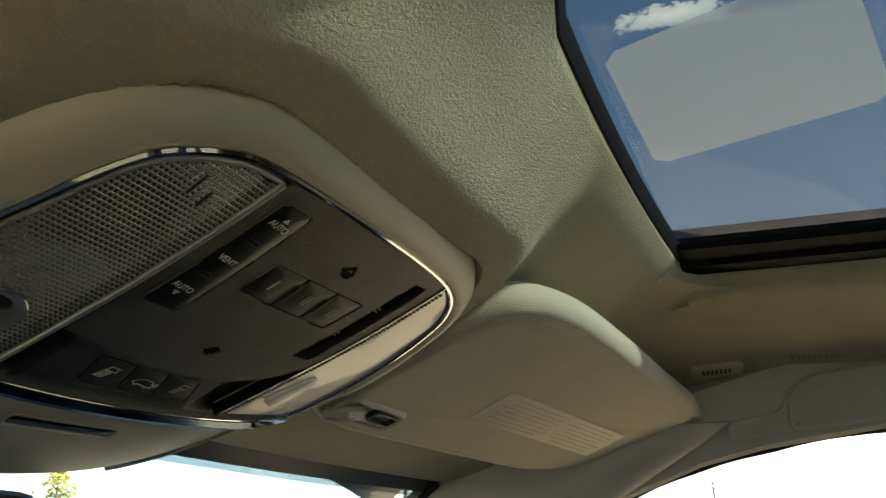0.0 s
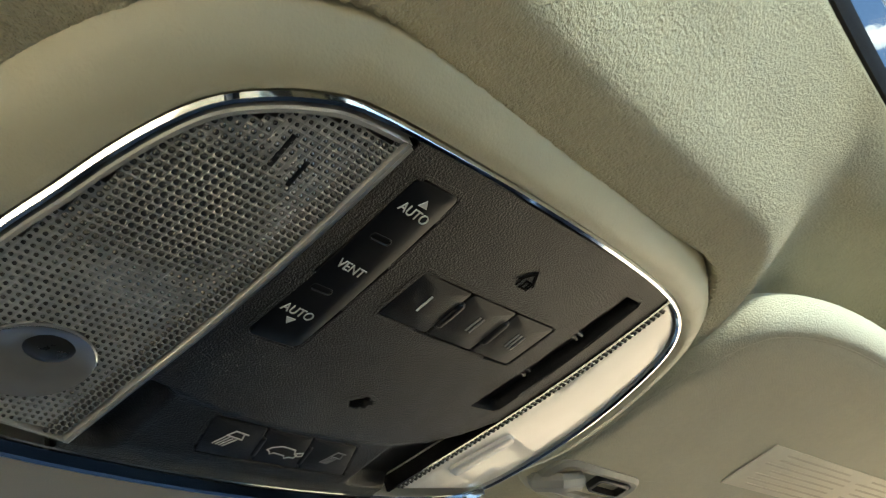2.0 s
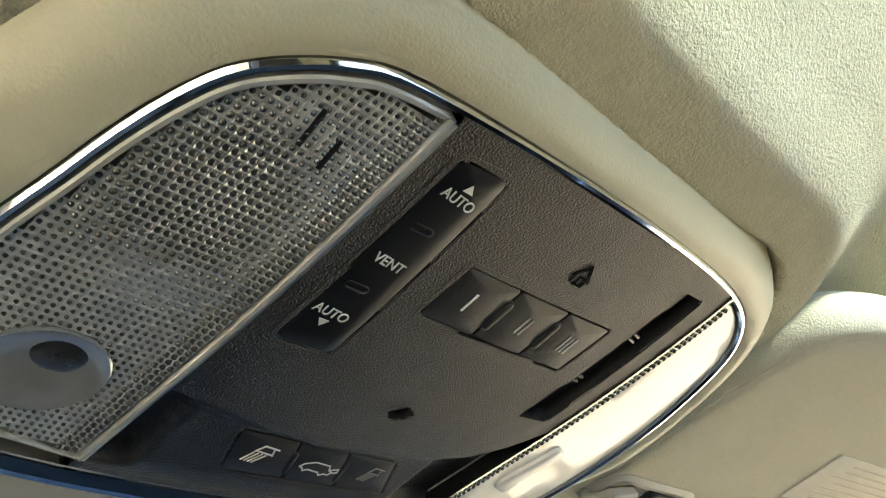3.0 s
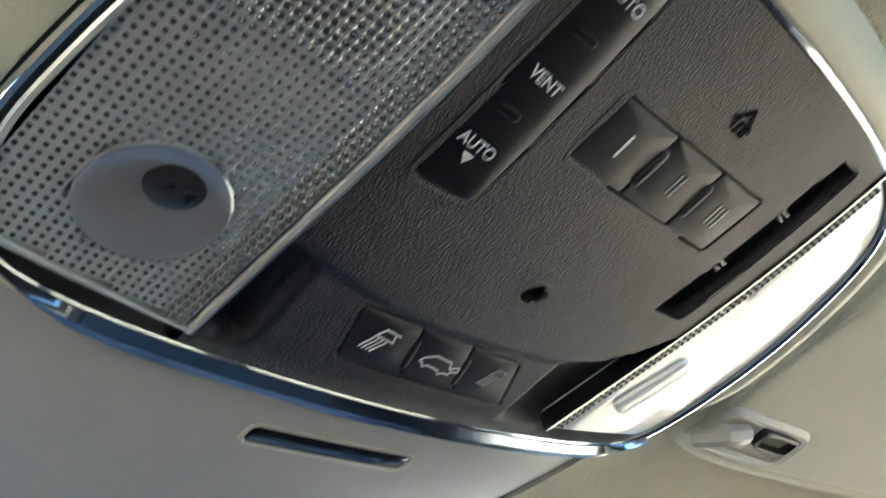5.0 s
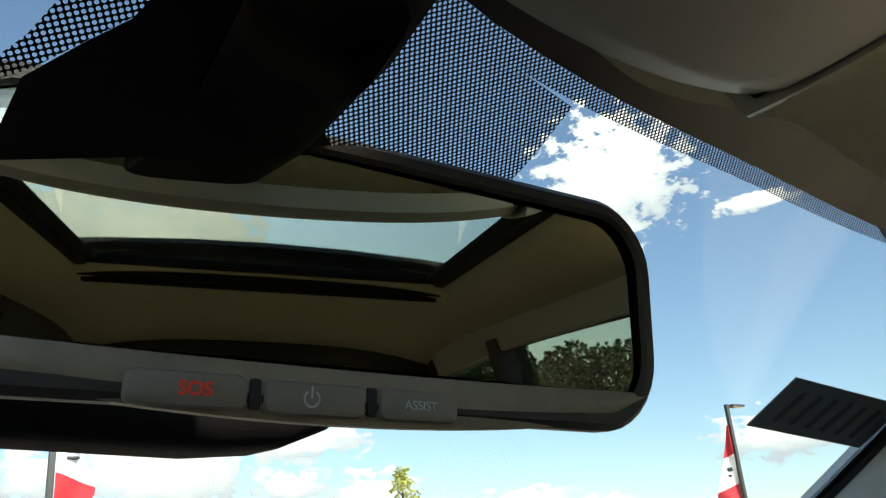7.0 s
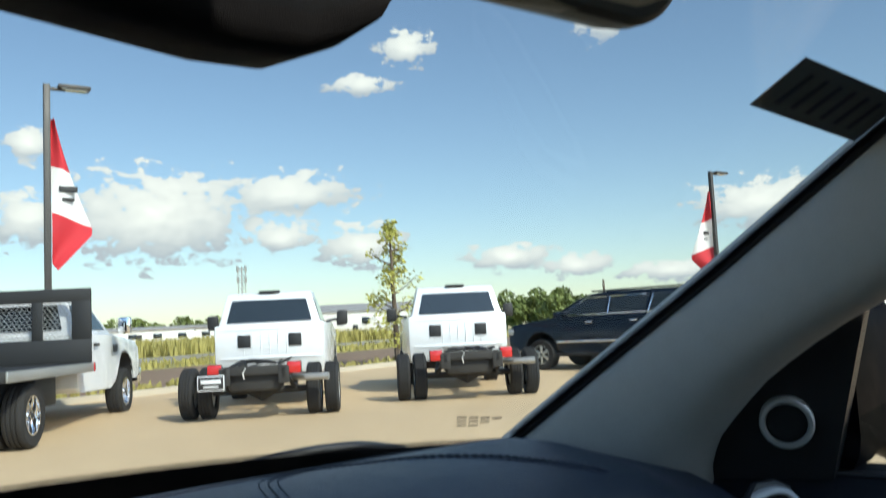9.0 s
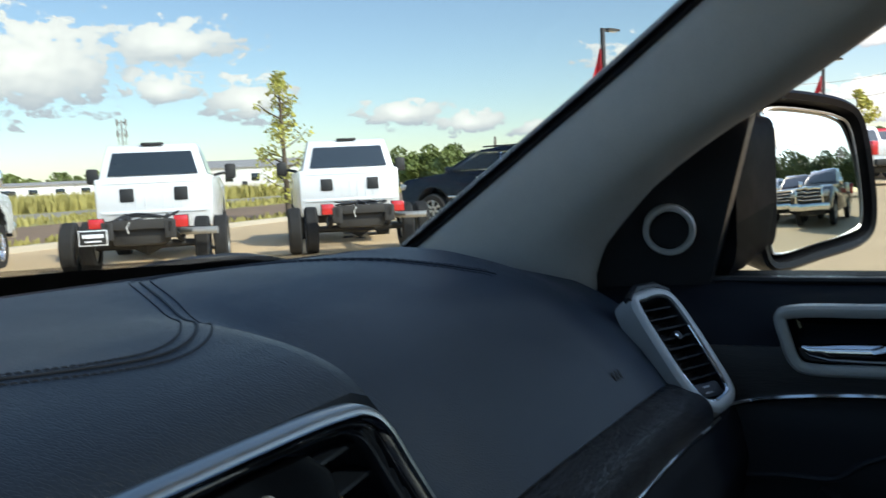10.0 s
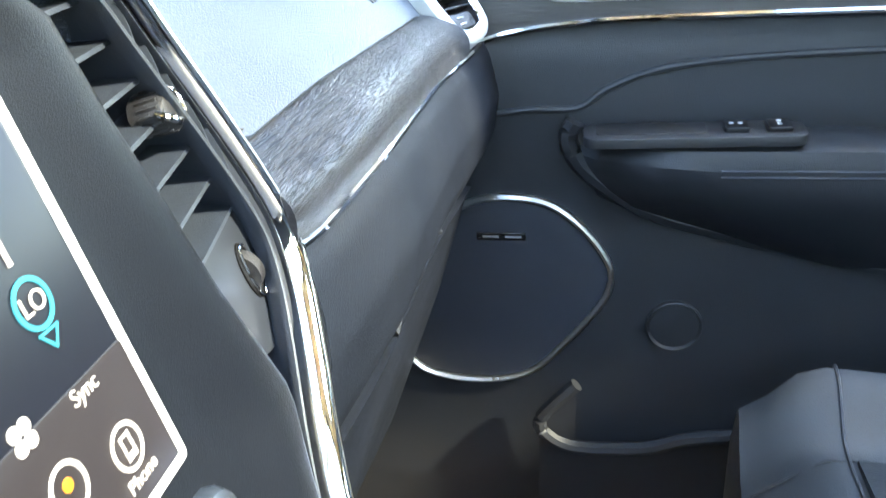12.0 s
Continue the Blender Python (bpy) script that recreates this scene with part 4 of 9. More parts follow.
        return part(name + "_floor", bm, floor_mat, parent)
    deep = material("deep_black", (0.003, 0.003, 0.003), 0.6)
    mk = lambda x, y, z, turn=0.0: m @ Matrix.Translation((x, y, z)) @ Matrix.Rotation(radians(turn), 4, "Z")
    # lamp lenses
    for s, lab in ((-1, "clear ribbed map lamp lens with oval press area"), (1, "clear map lamp lens with one beaded edge")):
        P = lens_line(s)
        lattice, beads = lens_cells(s, m)
        lat = part("lens", lattice, LENSGLASS, t, lab)
        tagged(lat, lab, kind="stuff")
        tagged(part("bead_field", beads, BEADS, t, "rows of small pressed beads"), "rows of small pressed beads", kind="stuff")
        bm = bmesh.new()
        if s < 0:
            loft(bm, [[m @ V(p.x, p.y, h) for p in P] for h in (-0.014, -0.0130)])
            part("lamp_bed", bm, material("lamp_bed", (0.16, 0.16, 0.15), 0.35, 0.5, vary=0.2, scale=60), t)
            bm = bmesh.new()
            loft(bm, [[m @ V(p.x, p.y, h) for p in offset_line(P, o)] for o, h in ((0, -0.012), (0, 0.0052), (-0.0006, 0.0058), (-0.0020, 0.0056), (-0.0026, 0.0042), (-0.0026, -0.012))], caps=False)
            part("lens_rim", bm, LENSGLASS, t)
            # press area: a clear dome over a dark bulb
            O = disc(0.0188, 40, -0.1225, -0.048, 0.0178)
            bm = bmesh.new()
            sweep(bm, O, [(0.0, 0.001), (0.0, 0.0052), (-0.0006, 0.0056), (-0.002, 0.0048), (-0.006, 0.0036), (-0.012, 0.0030), (-0.017, 0.0028)], m, caps="end")
            part("press_oval", bm, DOME, t, "smooth dished press area")
            bm = bmesh.new()
            sweep(bm, disc(0.0095, 28, -0.1195, -0.0415, 0.0085), [(0.0, 0.0020), (-0.001, 0.0032), (-0.004, 0.0040), (-0.0080, 0.0043)], m, caps="end")
            part("bulb", bm, material("smoked_bulb", (0.035, 0.035, 0.033), 0.30, 0.3, vary=0.4, scale=150), t, "dark bulb seen in the lens")
            # moulded catch seen through the rear corner
            for k in range(5):
                bm = bmesh.new()
                rbox(bm, (-0.1035 + 0.0045 * (k - 2), 0.0570 - 0.002 * k, 0.0044), (0.0018, 0.013 - 0.001 * k, 0.0008), 0.0003, mk(0, 0, 0))
                part("catch_rib", bm, BUTTON if k in (1, 3) else LENSGLASS, t)
        else:
            loft(bm, [[m @ V(p.x, p.y, h) for p in P] for h in (-0.010, 0.0030)] + [[m @ V(p.x, p.y, 0.0036) for p in offset_line(P, -0.0010)]])
            part("lens_plate", bm, BRIGHTLENS, t, "smooth lens plate")
            bm = bmesh.new()
            plate(bm, soft_poly([(0.1180, -0.0310), (0.1075, -0.0270), (0.0960, -0.0610), (0.1090, -0.0660)], 0.004), 0.002, 0.0058, m, 0.0016)
            part("press_pad", bm, BRIGHTLENS, t, "raised clear press pad")
        bm = bmesh.new()
        q = [(lens_edge(s, y) + dx, y) for y, dx in ((0.0755, -0.0012 * s), (-0.083, -0.0012 * s), (-0.083, 0.0008 * s), (0.0755, 0.0008 * s))]
        loft(bm, [[m @ V(x, y, h) for x, y in q] for h in (-0.002, 0.0056)])
        part("divider", bm, SATIN if s < 0 else GLOSS, t)
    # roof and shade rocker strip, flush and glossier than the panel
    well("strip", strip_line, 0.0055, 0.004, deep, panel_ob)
    bm = bmesh.new()
    plate(bm, offset_line(strip_line, -0.0011), -0.001, 0.0056, m, 0.0006)
    strip = part("rocker_strip", bm, BUTTON, t, "black rocker strip for roof and shade")
    for x, y in ((-0.0590, 0.0447), (-0.0622, 0.0187)):
        bm = bmesh.new()
        sweep(bm, rounded(0.0090, 0.0030, 0.0014, 3, x, y), [(0.0, 0.005), (0.0, 0.0059), (-0.0004, 0.0061), (-0.0008, 0.0054)], m, caps="end")
        part("ridge", bm, BUTTON, strip)
    for x, y, txt in ((-0.0562, 0.0578, "AUTO"), (-0.0594, 0.0304, "VENT"), (-0.0624, 0.0068, "AUTO")):
        lettering("word", txt, 0.0050, mk(x, y, 0.0057, -5), WHITEINK, strip)
    for x, y, d in ((-0.0555, 0.0622, 1), (-0.0627, 0.0026, -1)):
        bm = bmesh.new()
        loft(bm, [[m @ V(x + a, y + b * d, h) for a, b in ((-0.0020, -0.0011), (0.0020, -0.0011), (0, 0.0017))] for h in (0.0054, 0.0059)])
        part("arrow", bm, WHITEINK, strip)
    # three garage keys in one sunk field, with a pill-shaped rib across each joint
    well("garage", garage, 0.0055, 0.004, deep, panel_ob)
    gs = part("garage_switch", plate_mesh(offset_line(garage, -0.0016), 0.0008, 0.0022, m, 0.0004), BLACKP, t, "black garage door switch with three keys")
    dim = material("dim_print", (0.22, 0.22, 0.22), 0.5)
    mix2 = lambda e, f: (lerp(e[0][0], e[1][0], f), lerp(e[0][1], e[1][1], f))
    for k, (kx, ky) in enumerate(((-0.0207, 0.0289), (0.0099, 0.0284), (0.0381, 0.0277))):
        f0, f1 = k / 3 + (0.010 if k == 0 else 0.005), (k + 1) / 3 - (0.014 if k == 2 else 0.005)
        A, B, C, D = mix2(gt, f0), mix2(gt, f1), mix2(gb, f1), mix2(gb, f0)
        up = lambda p, q: (lerp(p[0], q[0], 0.045), lerp(p[1], q[1], 0.045))
        bm = bmesh.new()
        plate(bm, soft_poly([up(A, D), up(B, C), up(C, B), up(D, A)], 0.0016), 0.001, 0.0054, m, 0.0006)
        part("key", bm, KEYCAP, gs)
        bm = bmesh.new()
        for j in range(k + 1):
            rbox(bm, ((j - k / 2) * 0.0024, 0, 0), (0.0009, 0.0080, 0.0006), 0.0, mk(kx, ky, 0.0054, -5))
        part("stroke", bm, WHITEINK if k == 0 else dim, gs)
    for x, y in ((-0.0051, 0.0281), (0.0236, 0.0281)):
        bm = bmesh.new()
        plate(bm, rounded(0.0048, 0.0150, 0.0023, 4), -0.003, 0.0002, mk(x, y, 0.0054, -5), 0.0005)
        part("rib_well", bm, deep, gs)
        bm = bmesh.new()
        plate(bm, rounded(0.0034, 0.0134, 0.0016, 4), -0.003, 0.0010, mk(x, y, 0.0054, -5), 0.0010)
        part("rib", bm, KEYCAP, gs)
    # engraved house mark
    mm = mk(0.0125, 0.0545, 0.0056, -5) @ Matrix.Scale(0.72, 4)
    strokes("house_mark", [[(-0.005, -0.004), (-0.005, 0.001), (0, 0.0062), (0.005, 0.001), (0.005, -0.004), (-0.002, -0.004)], [(-0.0072, -0.0005), (0, 0.0078), (0.0072, -0.0005)],
                           [(-0.001, -0.0045), (-0.001, 0.0005), (0.003, 0.0005), (0.003, -0.003)]], 0.0006, mm, material("dark_print", (0.002, 0.002, 0.002), 0.8, specular=0.05), t)
    well("microphone", mic, 0.0055, 0.004, deep, panel_ob)
    # open slot with two short bridges
    well("slot", slot, 0.0053, 0.0068, GRAINED, panel_ob)
    for x, y in ((0.0672, 0.0416), (0.0609, 0.0148)):
        for d in (-0.0014, 0.0014):
            bm = bmesh.new()
            rbox(bm, (0.0015, d, 0), (0.0100, 0.0013, 0.0060), 0.0004, mk(x, y, 0.0020, -9))
            part("slot_bridge", bm, BLACKP, panel_ob)
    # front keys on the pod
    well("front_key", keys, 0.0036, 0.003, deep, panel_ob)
    for k, (kx, ky) in enumerate(((-0.0345, -0.0645), (-0.0062, -0.0672), (0.0208, -0.0658))):
        fa, fb = (0, .345, .655, 1)[k], (0, .345, .655, 1)[k + 1]
        f0, f1 = fa + (0.016 if k == 0 else 0.004), fb - (0.018 if k == 2 else 0.004)
        A, B, C, D = mix2(kt, f0), mix2(kt, f1), mix2(kb, f1), mix2(kb, f0)
        up = lambda p, q: (lerp(p[0], q[0], 0.05), lerp(p[1], q[1], 0.05))
        bm = bmesh.new()
        plate(bm, soft_poly([up(A, D), up(B, C), up(C, B), up(D, A)], 0.0016), 0.000, 0.0038, m, 0.0006)
        sw = part("lamp_switch" if k != 1 else "tailgate_switch", bm, KEYCAP, t, "flat black key with a pale symbol")
        mm = mk(kx, ky, 0.0039, -8)
        if k == 1:
            strokes("symbol", [[(-0.009, -0.0012), (-0.008, 0.001), (-0.004, 0.0035), (0.004, 0.0036), (0.006, 0.0012), (0.008, 0.0004), (0.008, -0.0016), (0.0055, -0.0018), (0.004, -0.0032), (0.002, -0.0018), (-0.004, -0.0018), (-0.0055, -0.0032), (-0.007, -0.0018), (-0.009, -0.0012)],
                               [(0.006, 0.0012), (0.0095, 0.0032), (0.0108, 0.0012), (0.009, 0.0002)]], 0.0003, mm @ Matrix.Scale(0.95, 4), WHITEINK, sw)
        else:
            f = 1.0 if k == 0 else 0.80
            lines = [[(-0.0035 * f, 0.001), (-0.002 * f, 0.0045), (0.0025 * f, 0.0045), (0.0045 * f, 0.001), (-0.0035 * f, 0.001)], [(0.0025 * f, 0.0045), (0.0045 * f, 0.0045)]]
            lines += [[(-0.0035 * f + 0.0019 * j * f, 0.0), (-0.0050 * f + 0.0017 * j * f, -0.0052 * f)] for j in range(4)]
            strokes("symbol", lines, 0.0003, mm, WHITEINK if k == 0 else dim, sw)
    for f in (.345, .655):
        (x0, y0), (x1, y1) = mix2(kt, f), mix2(kb, f)
        bm = bmesh.new()
        plate(bm, rounded(0.0026, 0.0135, 0.0012, 3), -0.003, 0.0008, mk(lerp(x0, x1, .55), lerp(y0, y1, .55), 0.0036, 16), 0.0008)
        part("key_rib", bm, KEYCAP, t)
    # spectacle holder door, with its grip slot
    bm = bmesh.new()

    def door(u, v):
        x0 = lerp(-0.146, -0.166, v)
        x1 = lerp(0.128, 0.104, v)
        x = lerp(x0, x1, u)
        k = (u - 0.5) * 2
        yr = -0.1000 + 0.012 * k * k
        yf = -0.205 + 0.016 * k * k
        y = lerp(yr, yf, v)
        z = 0.004 - 0.014 * v ** 2 - 0.004 * k ** 4 - 0.004 * ease((v - 0.9) / 0.1)
        return m @ V(x, y, z)
    slab(bm, door, 48, 30, lambda u, v: m.to_3x3() @ V(0, 0, -0.022 + 0.012 * v))
    dr = part("holder_door", bm, TAUPE, t, "taupe plastic spectacle holder door")
    bm = bmesh.new()
    sweep(bm, rounded(0.074, 0.0095, 0.003, 4, -0.0115, -0.1180), [(0.0014, 0.000), (0.0010, 0.0046), (0.0, 0.0048), (-0.0010, 0.0034)], m)
    part("grip_rim", bm, TAUPE, dr)
    bm = bmesh.new()
    plate(bm, rounded(0.072, 0.008, 0.0025, 4, -0.0115, -0.1180), -0.002, 0.0041, m, 0.0003)
    part("grip_slot", bm, GLOSS, dr, "dark glossy grip slot")
    # cheeks of the front cover on either side of the door, behind a dark joint
    for s in (1, -1):
        gap = 0.0018 if s > 0 else 0.004

        def cheek(u, v):
            e = lerp(0.128, 0.104, v) if s > 0 else lerp(0.146, 0.166, v)
            x = e + gap + lerp(0.0, lerp(0.022, 0.05, v), u)
            y = lerp(-0.086, -0.197, v) if s > 0 else lerp(-0.080, -0.200, v)
            return m @ V(s * x, y, 0.002 - 0.016 * v ** 2 - 0.040 * u ** 1.6)
        bm = bmesh.new()
        slab(bm, cheek, 10, 16, lambda u, v: m.to_3x3() @ V(0, 0, -0.02))
        part("cheek", bm, TAUPE, t)
        bm = bmesh.new()
        slab(bm, lambda u, v: m @ V(s * ((lerp(0.128, 0.104, v) if s > 0 else lerp(0.146, 0.166, v)) + lerp(-0.003, gap + 0.003, u)), lerp(-0.088, -0.190, v), -0.004 - 0.014 * v ** 2), 2, 14, lambda u, v: m.to_3x3() @ V(0, 0, -0.006))
        part("joint", bm, RAILBLACK, t)
    # shell behind, up to the roof
    bm = bmesh.new()
    loft(bm, [[m @ V(p.x * g, p.y * g, h) for p in line] for h, g in ((-0.016, 0.99), (-0.03, 0.99), (-0.07, 0.97))])
    part("case", bm, BLACKP, t)
    # the whole face is gently domed
    inv = m.inverted()
    todo = list(t.children)
    while todo:
        ob = todo.pop()
        todo += list(ob.children)
        if len(ob.data.vertices) < 900:
            bm = bmesh.new()
            bm.from_mesh(ob.data)
            bm.transform(inv)
            for axis, step in ((0, 0.018), (1, 0.009)):
                lo, hi = min(v.co[axis] for v in bm.verts), max(v.co[axis] for v in bm.verts)
                for k in range(1, int((hi - lo) / step) + 1):
                    c = V(0, 0, 0)
                    c[axis] = lo + k * step
                    n = V(0, 0, 0)
                    n[axis] = 1
                    bmesh.ops.bisect_plane(bm, geom=bm.verts[:] + bm.edges[:] + bm.faces[:], dist=1e-6, plane_co=c, plane_no=n)
            bm.transform(m)
            bm.to_mesh(ob.data)
            bm.free()
        for v in ob.data.vertices:
            p = inv @ v.co
            p.z += sag(p.x, p.y)
            v.co = m @ p


# ---------------------------------------------------------------- sun visor and roof fittings
def visor():
    fm = frame_matrix((0.445, 0.150, 1.566), V(1, -0.29, -0.045), V(0.12, -1, 0.33))
    t = thing("sun_visor", fm.translation, "folded tan cloth sun visor with a paper warning label", "sun visor")
    pts = [(-0.262, -0.070), (-0.215, -0.088), (-0.09, -0.081), (0.02, -0.074), (0.094, -0.063), (0.167, -0.022), (0.200, 0.020), (0.224, 0.080), (0.210, 0.106), (0.170, 0.117), (0.054, 0.121), (-0.07, 0.126), (-0.17, 0.126), (-0.229, 0.113), (-0.257, 0.082), (-0.270, 0.0)]
    P = smooth_line([V(x, y, 0) for x, y in pts], 72, True)
    if sum(P[i - 1].x * P[i].y - P[i].x * P[i - 1].y for i in range(len(P))) < 0:
        P = P[::-1]
    bm = bmesh.new()
    sweep(bm, P, [(-0.030, -0.014), (-0.006, -0.013), (0.0, -0.006), (0.0, 0.002), (-0.002, 0.0075), (-0.006, 0.0118), (-0.0105, 0.0138), (-0.0125, 0.0134), (-0.0145, 0.0142), (-0.019, 0.0148), (-0.030, 0.0146)], fm, caps=True)
    part("flap", bm, VISOR, t)
    bm = bmesh.new()
    tube(bm, [fm @ (p + V(0, 0, 0.0132)) for p in offset_line(P, -0.0125)], 0.0007, 6, closed=True)
    part("piping", bm, VISOR, t)
    bm = bmesh.new()
    lm = fm @ Matrix.Translation((-0.0025, 0.012, 0)) @ Matrix.Rotation(radians(2.6), 4, "Z")
    rbox(bm, (0, 0, 0.0152), (0.238, 0.048, 0.0008), 0.0002, lm)
    lab = part("warning_label", bm, PAPER, t, "cream paper warning label with fine print")
    for k in range(7):
        bm = bmesh.new()
        rbox(bm, (-0.055 + 0.004 * (k % 2), 0.018 - 0.006 * k, 0.0158), (0.085 + 0.010 * ((k * 7) % 3), 0.0016, 0.0003), 0, lm)
        part("print_line", bm, FAINTINK, lab)
        bm = bmesh.new()
        rbox(bm, (0.060 - 0.004 * (k % 2), 0.018 - 0.006 * k, 0.0158), (0.080 + 0.010 * ((k * 5) % 3), 0.0016, 0.0003), 0, lm)
        part("print_line", bm, FAINTINK, lab)
    # clip with its open hook, at the inner end
    bm = bmesh.new()
    sweep(bm, rounded(0.080, 0.034, 0.012, 4, -0.220, -0.054), [(0.0, 0.008), (0.0, 0.0155), (-0.003, 0.0175), (-0.006, 0.017), (-0.0075, 0.0125)], fm, caps=True)
    part("clip_plate", bm, TAUPE, t)
    bm = bmesh.new()
    sweep(bm, rounded(0.030, 0.014, 0.004, 3, -0.206, -0.050), [(0.0, 0.012), (0.0, 0.0190), (-0.002, 0.0195), (-0.002, 0.014)], fm, caps=True)
    part("clip_window", bm, BLACKP, t)
    bm = bmesh.new()
    tube(bm, [fm @ V(x, y, z) for x, y, z in ((-0.250, -0.070, 0.006), (-0.257, -0.064, 0.016), (-0.250, -0.053, 0.021), (-0.235, -0.050, 0.018))], 0.006, 8)
    part("hook", bm, TAUPE, t)


def roof_fittings():
    """A small slotted microphone, an oval lamp and the grab handle on the rail over the door."""
    fm = frame_matrix((0.584, -0.027, roof_z(0.584, -0.027) - 0.001), V(0.0, -1, 0.03), V(-0.92, 0, 0.38))
    t = thing("roof_microphone", fm.translation, "small beige slotted microphone grille on roof rail", "microphone")
    bm = bmesh.new()
    plate(bm, rounded(0.056, 0.020, 0.005, 4), -0.004, 0.006, fm, 0.002)
    part("body", bm, BEIGE, t)
    for k in range(7):
        bm = bmesh.new()
        rbox(bm, (-0.014 + 0.0046 * k, 0.001, 0.006), (0.0024, 0.008, 0.0012), 0.0002, fm)
        part("slot", bm, BLACKP, t)
    fm2 = fm @ Matrix.Translation((0.104, 0.010, 0.0))
    t = thing("rail_lamp", fm2.translation, "beige oval ribbed lamp on roof rail", "lamp")
    bm = bmesh.new()
    plate(bm, disc(0.036, 28, 0, 0, 0.014), -0.004, 0.003, fm2, 0.002)
    part("body", bm, BEIGE, t)
    for k in range(10):
        bm = bmesh.new()
        h = 0.010 * math.sqrt(max(0.05, 1 - ((k - 4.5) / 5.5) ** 2))
        rbox(bm, (-0.025 + 0.0056 * k, -0.001, 0.003), (0.0032, 1.7 * h, 0.0018), 0.0005, fm2)
        part("rib", bm, TAUPE, t)
    fm3 = frame_matrix((0.5985, -0.20, 1.6085), V(0, -1, 0.10), V(-0.5, 0, 0.9))
    t = thing("grab_handle", fm3.translation, "folded cloth-grey grab handle flush with the roof rail", "grab handle")
    fm3 = fm3 @ Matrix.Diagonal((1, 1, -1 if (fm3.to_3x3() @ V(0, 0, 1)).x > 0 else 1, 1))
    bm = bmesh.new()
    plate(bm, soft_poly([(-0.170, -0.036), (0.150, -0.036), (0.150, 0.016), (-0.100, 0.016), (-0.112, -0.010), (-0.170, -0.014)], 0.010), -0.004, 0.002, fm3, 0.0015)
    part("base", bm, PILLAR, t)
    bm = bmesh.new()
    sweep(bm, soft_poly([(-0.108, -0.034), (0.146, -0.034), (0.146, 0.030), (-0.080, 0.026), (-0.104, 0.010)], 0.014), [(0, -0.002), (0.0, 0.004), (-0.0012, 0.0062), (-0.004, 0.0068), (-0.007, 0.0058), (-0.020, 0.0050)], fm3, caps=True)
    part("grip", bm, PILLAR, t)


# ---------------------------------------------------------------- mirror on the windscreen
def rear_mirror():
    l, n = V(0.942, -0.332, -0.025), V(-0.335, -0.936, -0.118)
    turn = Matrix.Rotation(radians(-1.7), 3, "Z")
    l, n = turn @ l, turn @ n
    up = n.cross(l)
    fm = frame_matrix((0.0296, 0.5265, 1.4350), l, up) @ Matrix.Scale(1.12, 4)
    t = thing("rearview_mirror", fm.translation, "black rear-view mirror with three call keys on its lower lip", "rear-view mirror")
    P = []
    W, Hh = 0.131, 0.0430
    for p in rounded(2 * W, 2 * Hh, 0.026, 7):
        P.append(V(p.x, p.y + (1 - (p.x / W) ** 2) * (0.006 if p.y > 0 else -0.0095), 0))
    bm = bmesh.new()
    sweep(bm, P, [(-0.030, -0.030), (-0.012, -0.026), (-0.003, -0.016), (0.0, -0.004), (0.0, 0.004), (-0.0025, 0.0065), (-0.006, 0.0062), (-0.0075, 0.0045)], fm)
    shell = material("mirror_shell", (0.050, 0.047, 0.040), 0.5, vary=0.15, scale=60, bump=0.3, bump_scale=1200, specular=0.3)
    part("housing", bm, shell, t)
    bm = bmesh.new()
    loft(bm, [[fm @ (p + V(0, 0, -0.030)) for p in offset_line(P, -0.030)], [fm @ (V(p.x * 0.3, p.y * 0.3, -0.036)) for p in P]])
    part("back", bm, shell, t)
    # glass above the key lip
    G = [V(p.x, max(p.y, -0.0325 + 0.10 * (p.x * p.x)), 0) for p in offset_line(P, -0.0078)]
    bm = bmesh.new()
    gm = fm @ Matrix.Rotation(radians(-0.8), 4, "X") @ Matrix.Rotation(radians(0.5), 4, "Y")
    loft(bm, [[gm @ (p + V(0, 0, h)) for p in G] for h in (-0.005, 0.0032)])
    part("glass", bm, DIMMIRROR, t, "greenish dimming mirror glass", smooth=False)
    bm = bmesh.new()

    def lip(u, v):
        x = lerp(-W + 0.007, W - 0.007, u)
        lo = -Hh - 0.0095 * (1 - (x / W) ** 2) + 0.003 + 0.012 * max(0, (abs(x) / W) ** 8)
        hi = -0.0325 + 0.10 * x * x
        return fm @ V(x, lerp(lo, max(hi, lo + 0.002), v), 0.0045 + 0.002 * math.sin(v * math.pi))
    slab(bm, lip, 40, 6, lambda u, v: fm.to_3x3() @ V(0, 0, -0.006))
    part("lip", bm, material("lip_plastic", (0.30, 0.255, 0.185), 0.5, vary=0.3, bump=0.3, bump_scale=900), t, "matt dark lip")
    key = material("key_plastic", (0.26, 0.235, 0.19), 0.40, vary=0.08, bump=0.2, bump_scale=900)
    # the red SOS print is given a faint glow of its own
    for cx, w, txt, mat, size in ((-0.0548, 0.0345, "SOS", glow("red_glow_print", (1.0, 0.06, 0.03), 0.10), 0.0056), (-0.0160, 0.0325, "", WHITEINK, 0), (0.0200, 0.0290, "ASSIST", WHITEINK, 0.0042)):
        cy = -0.0425 + 0.20 * cx * cx
        bm = bmesh.new()
        plate(bm, rounded(w, 0.0098, 0.003, 4, cx, cy), 0.004, 0.0082, fm, 0.0012)
        k = part("call_key", bm, key, t)
        if txt:
            lettering("word", txt, size, fm @ Matrix.Translation((cx + (0.002 if txt == "SOS" else 0), cy, 0.0083)), mat, k)
        else:
            arc = [(0.0024 * math.sin(radians(a)), 0.0024 * math.cos(radians(a))) for a in range(40, 321, 20)]
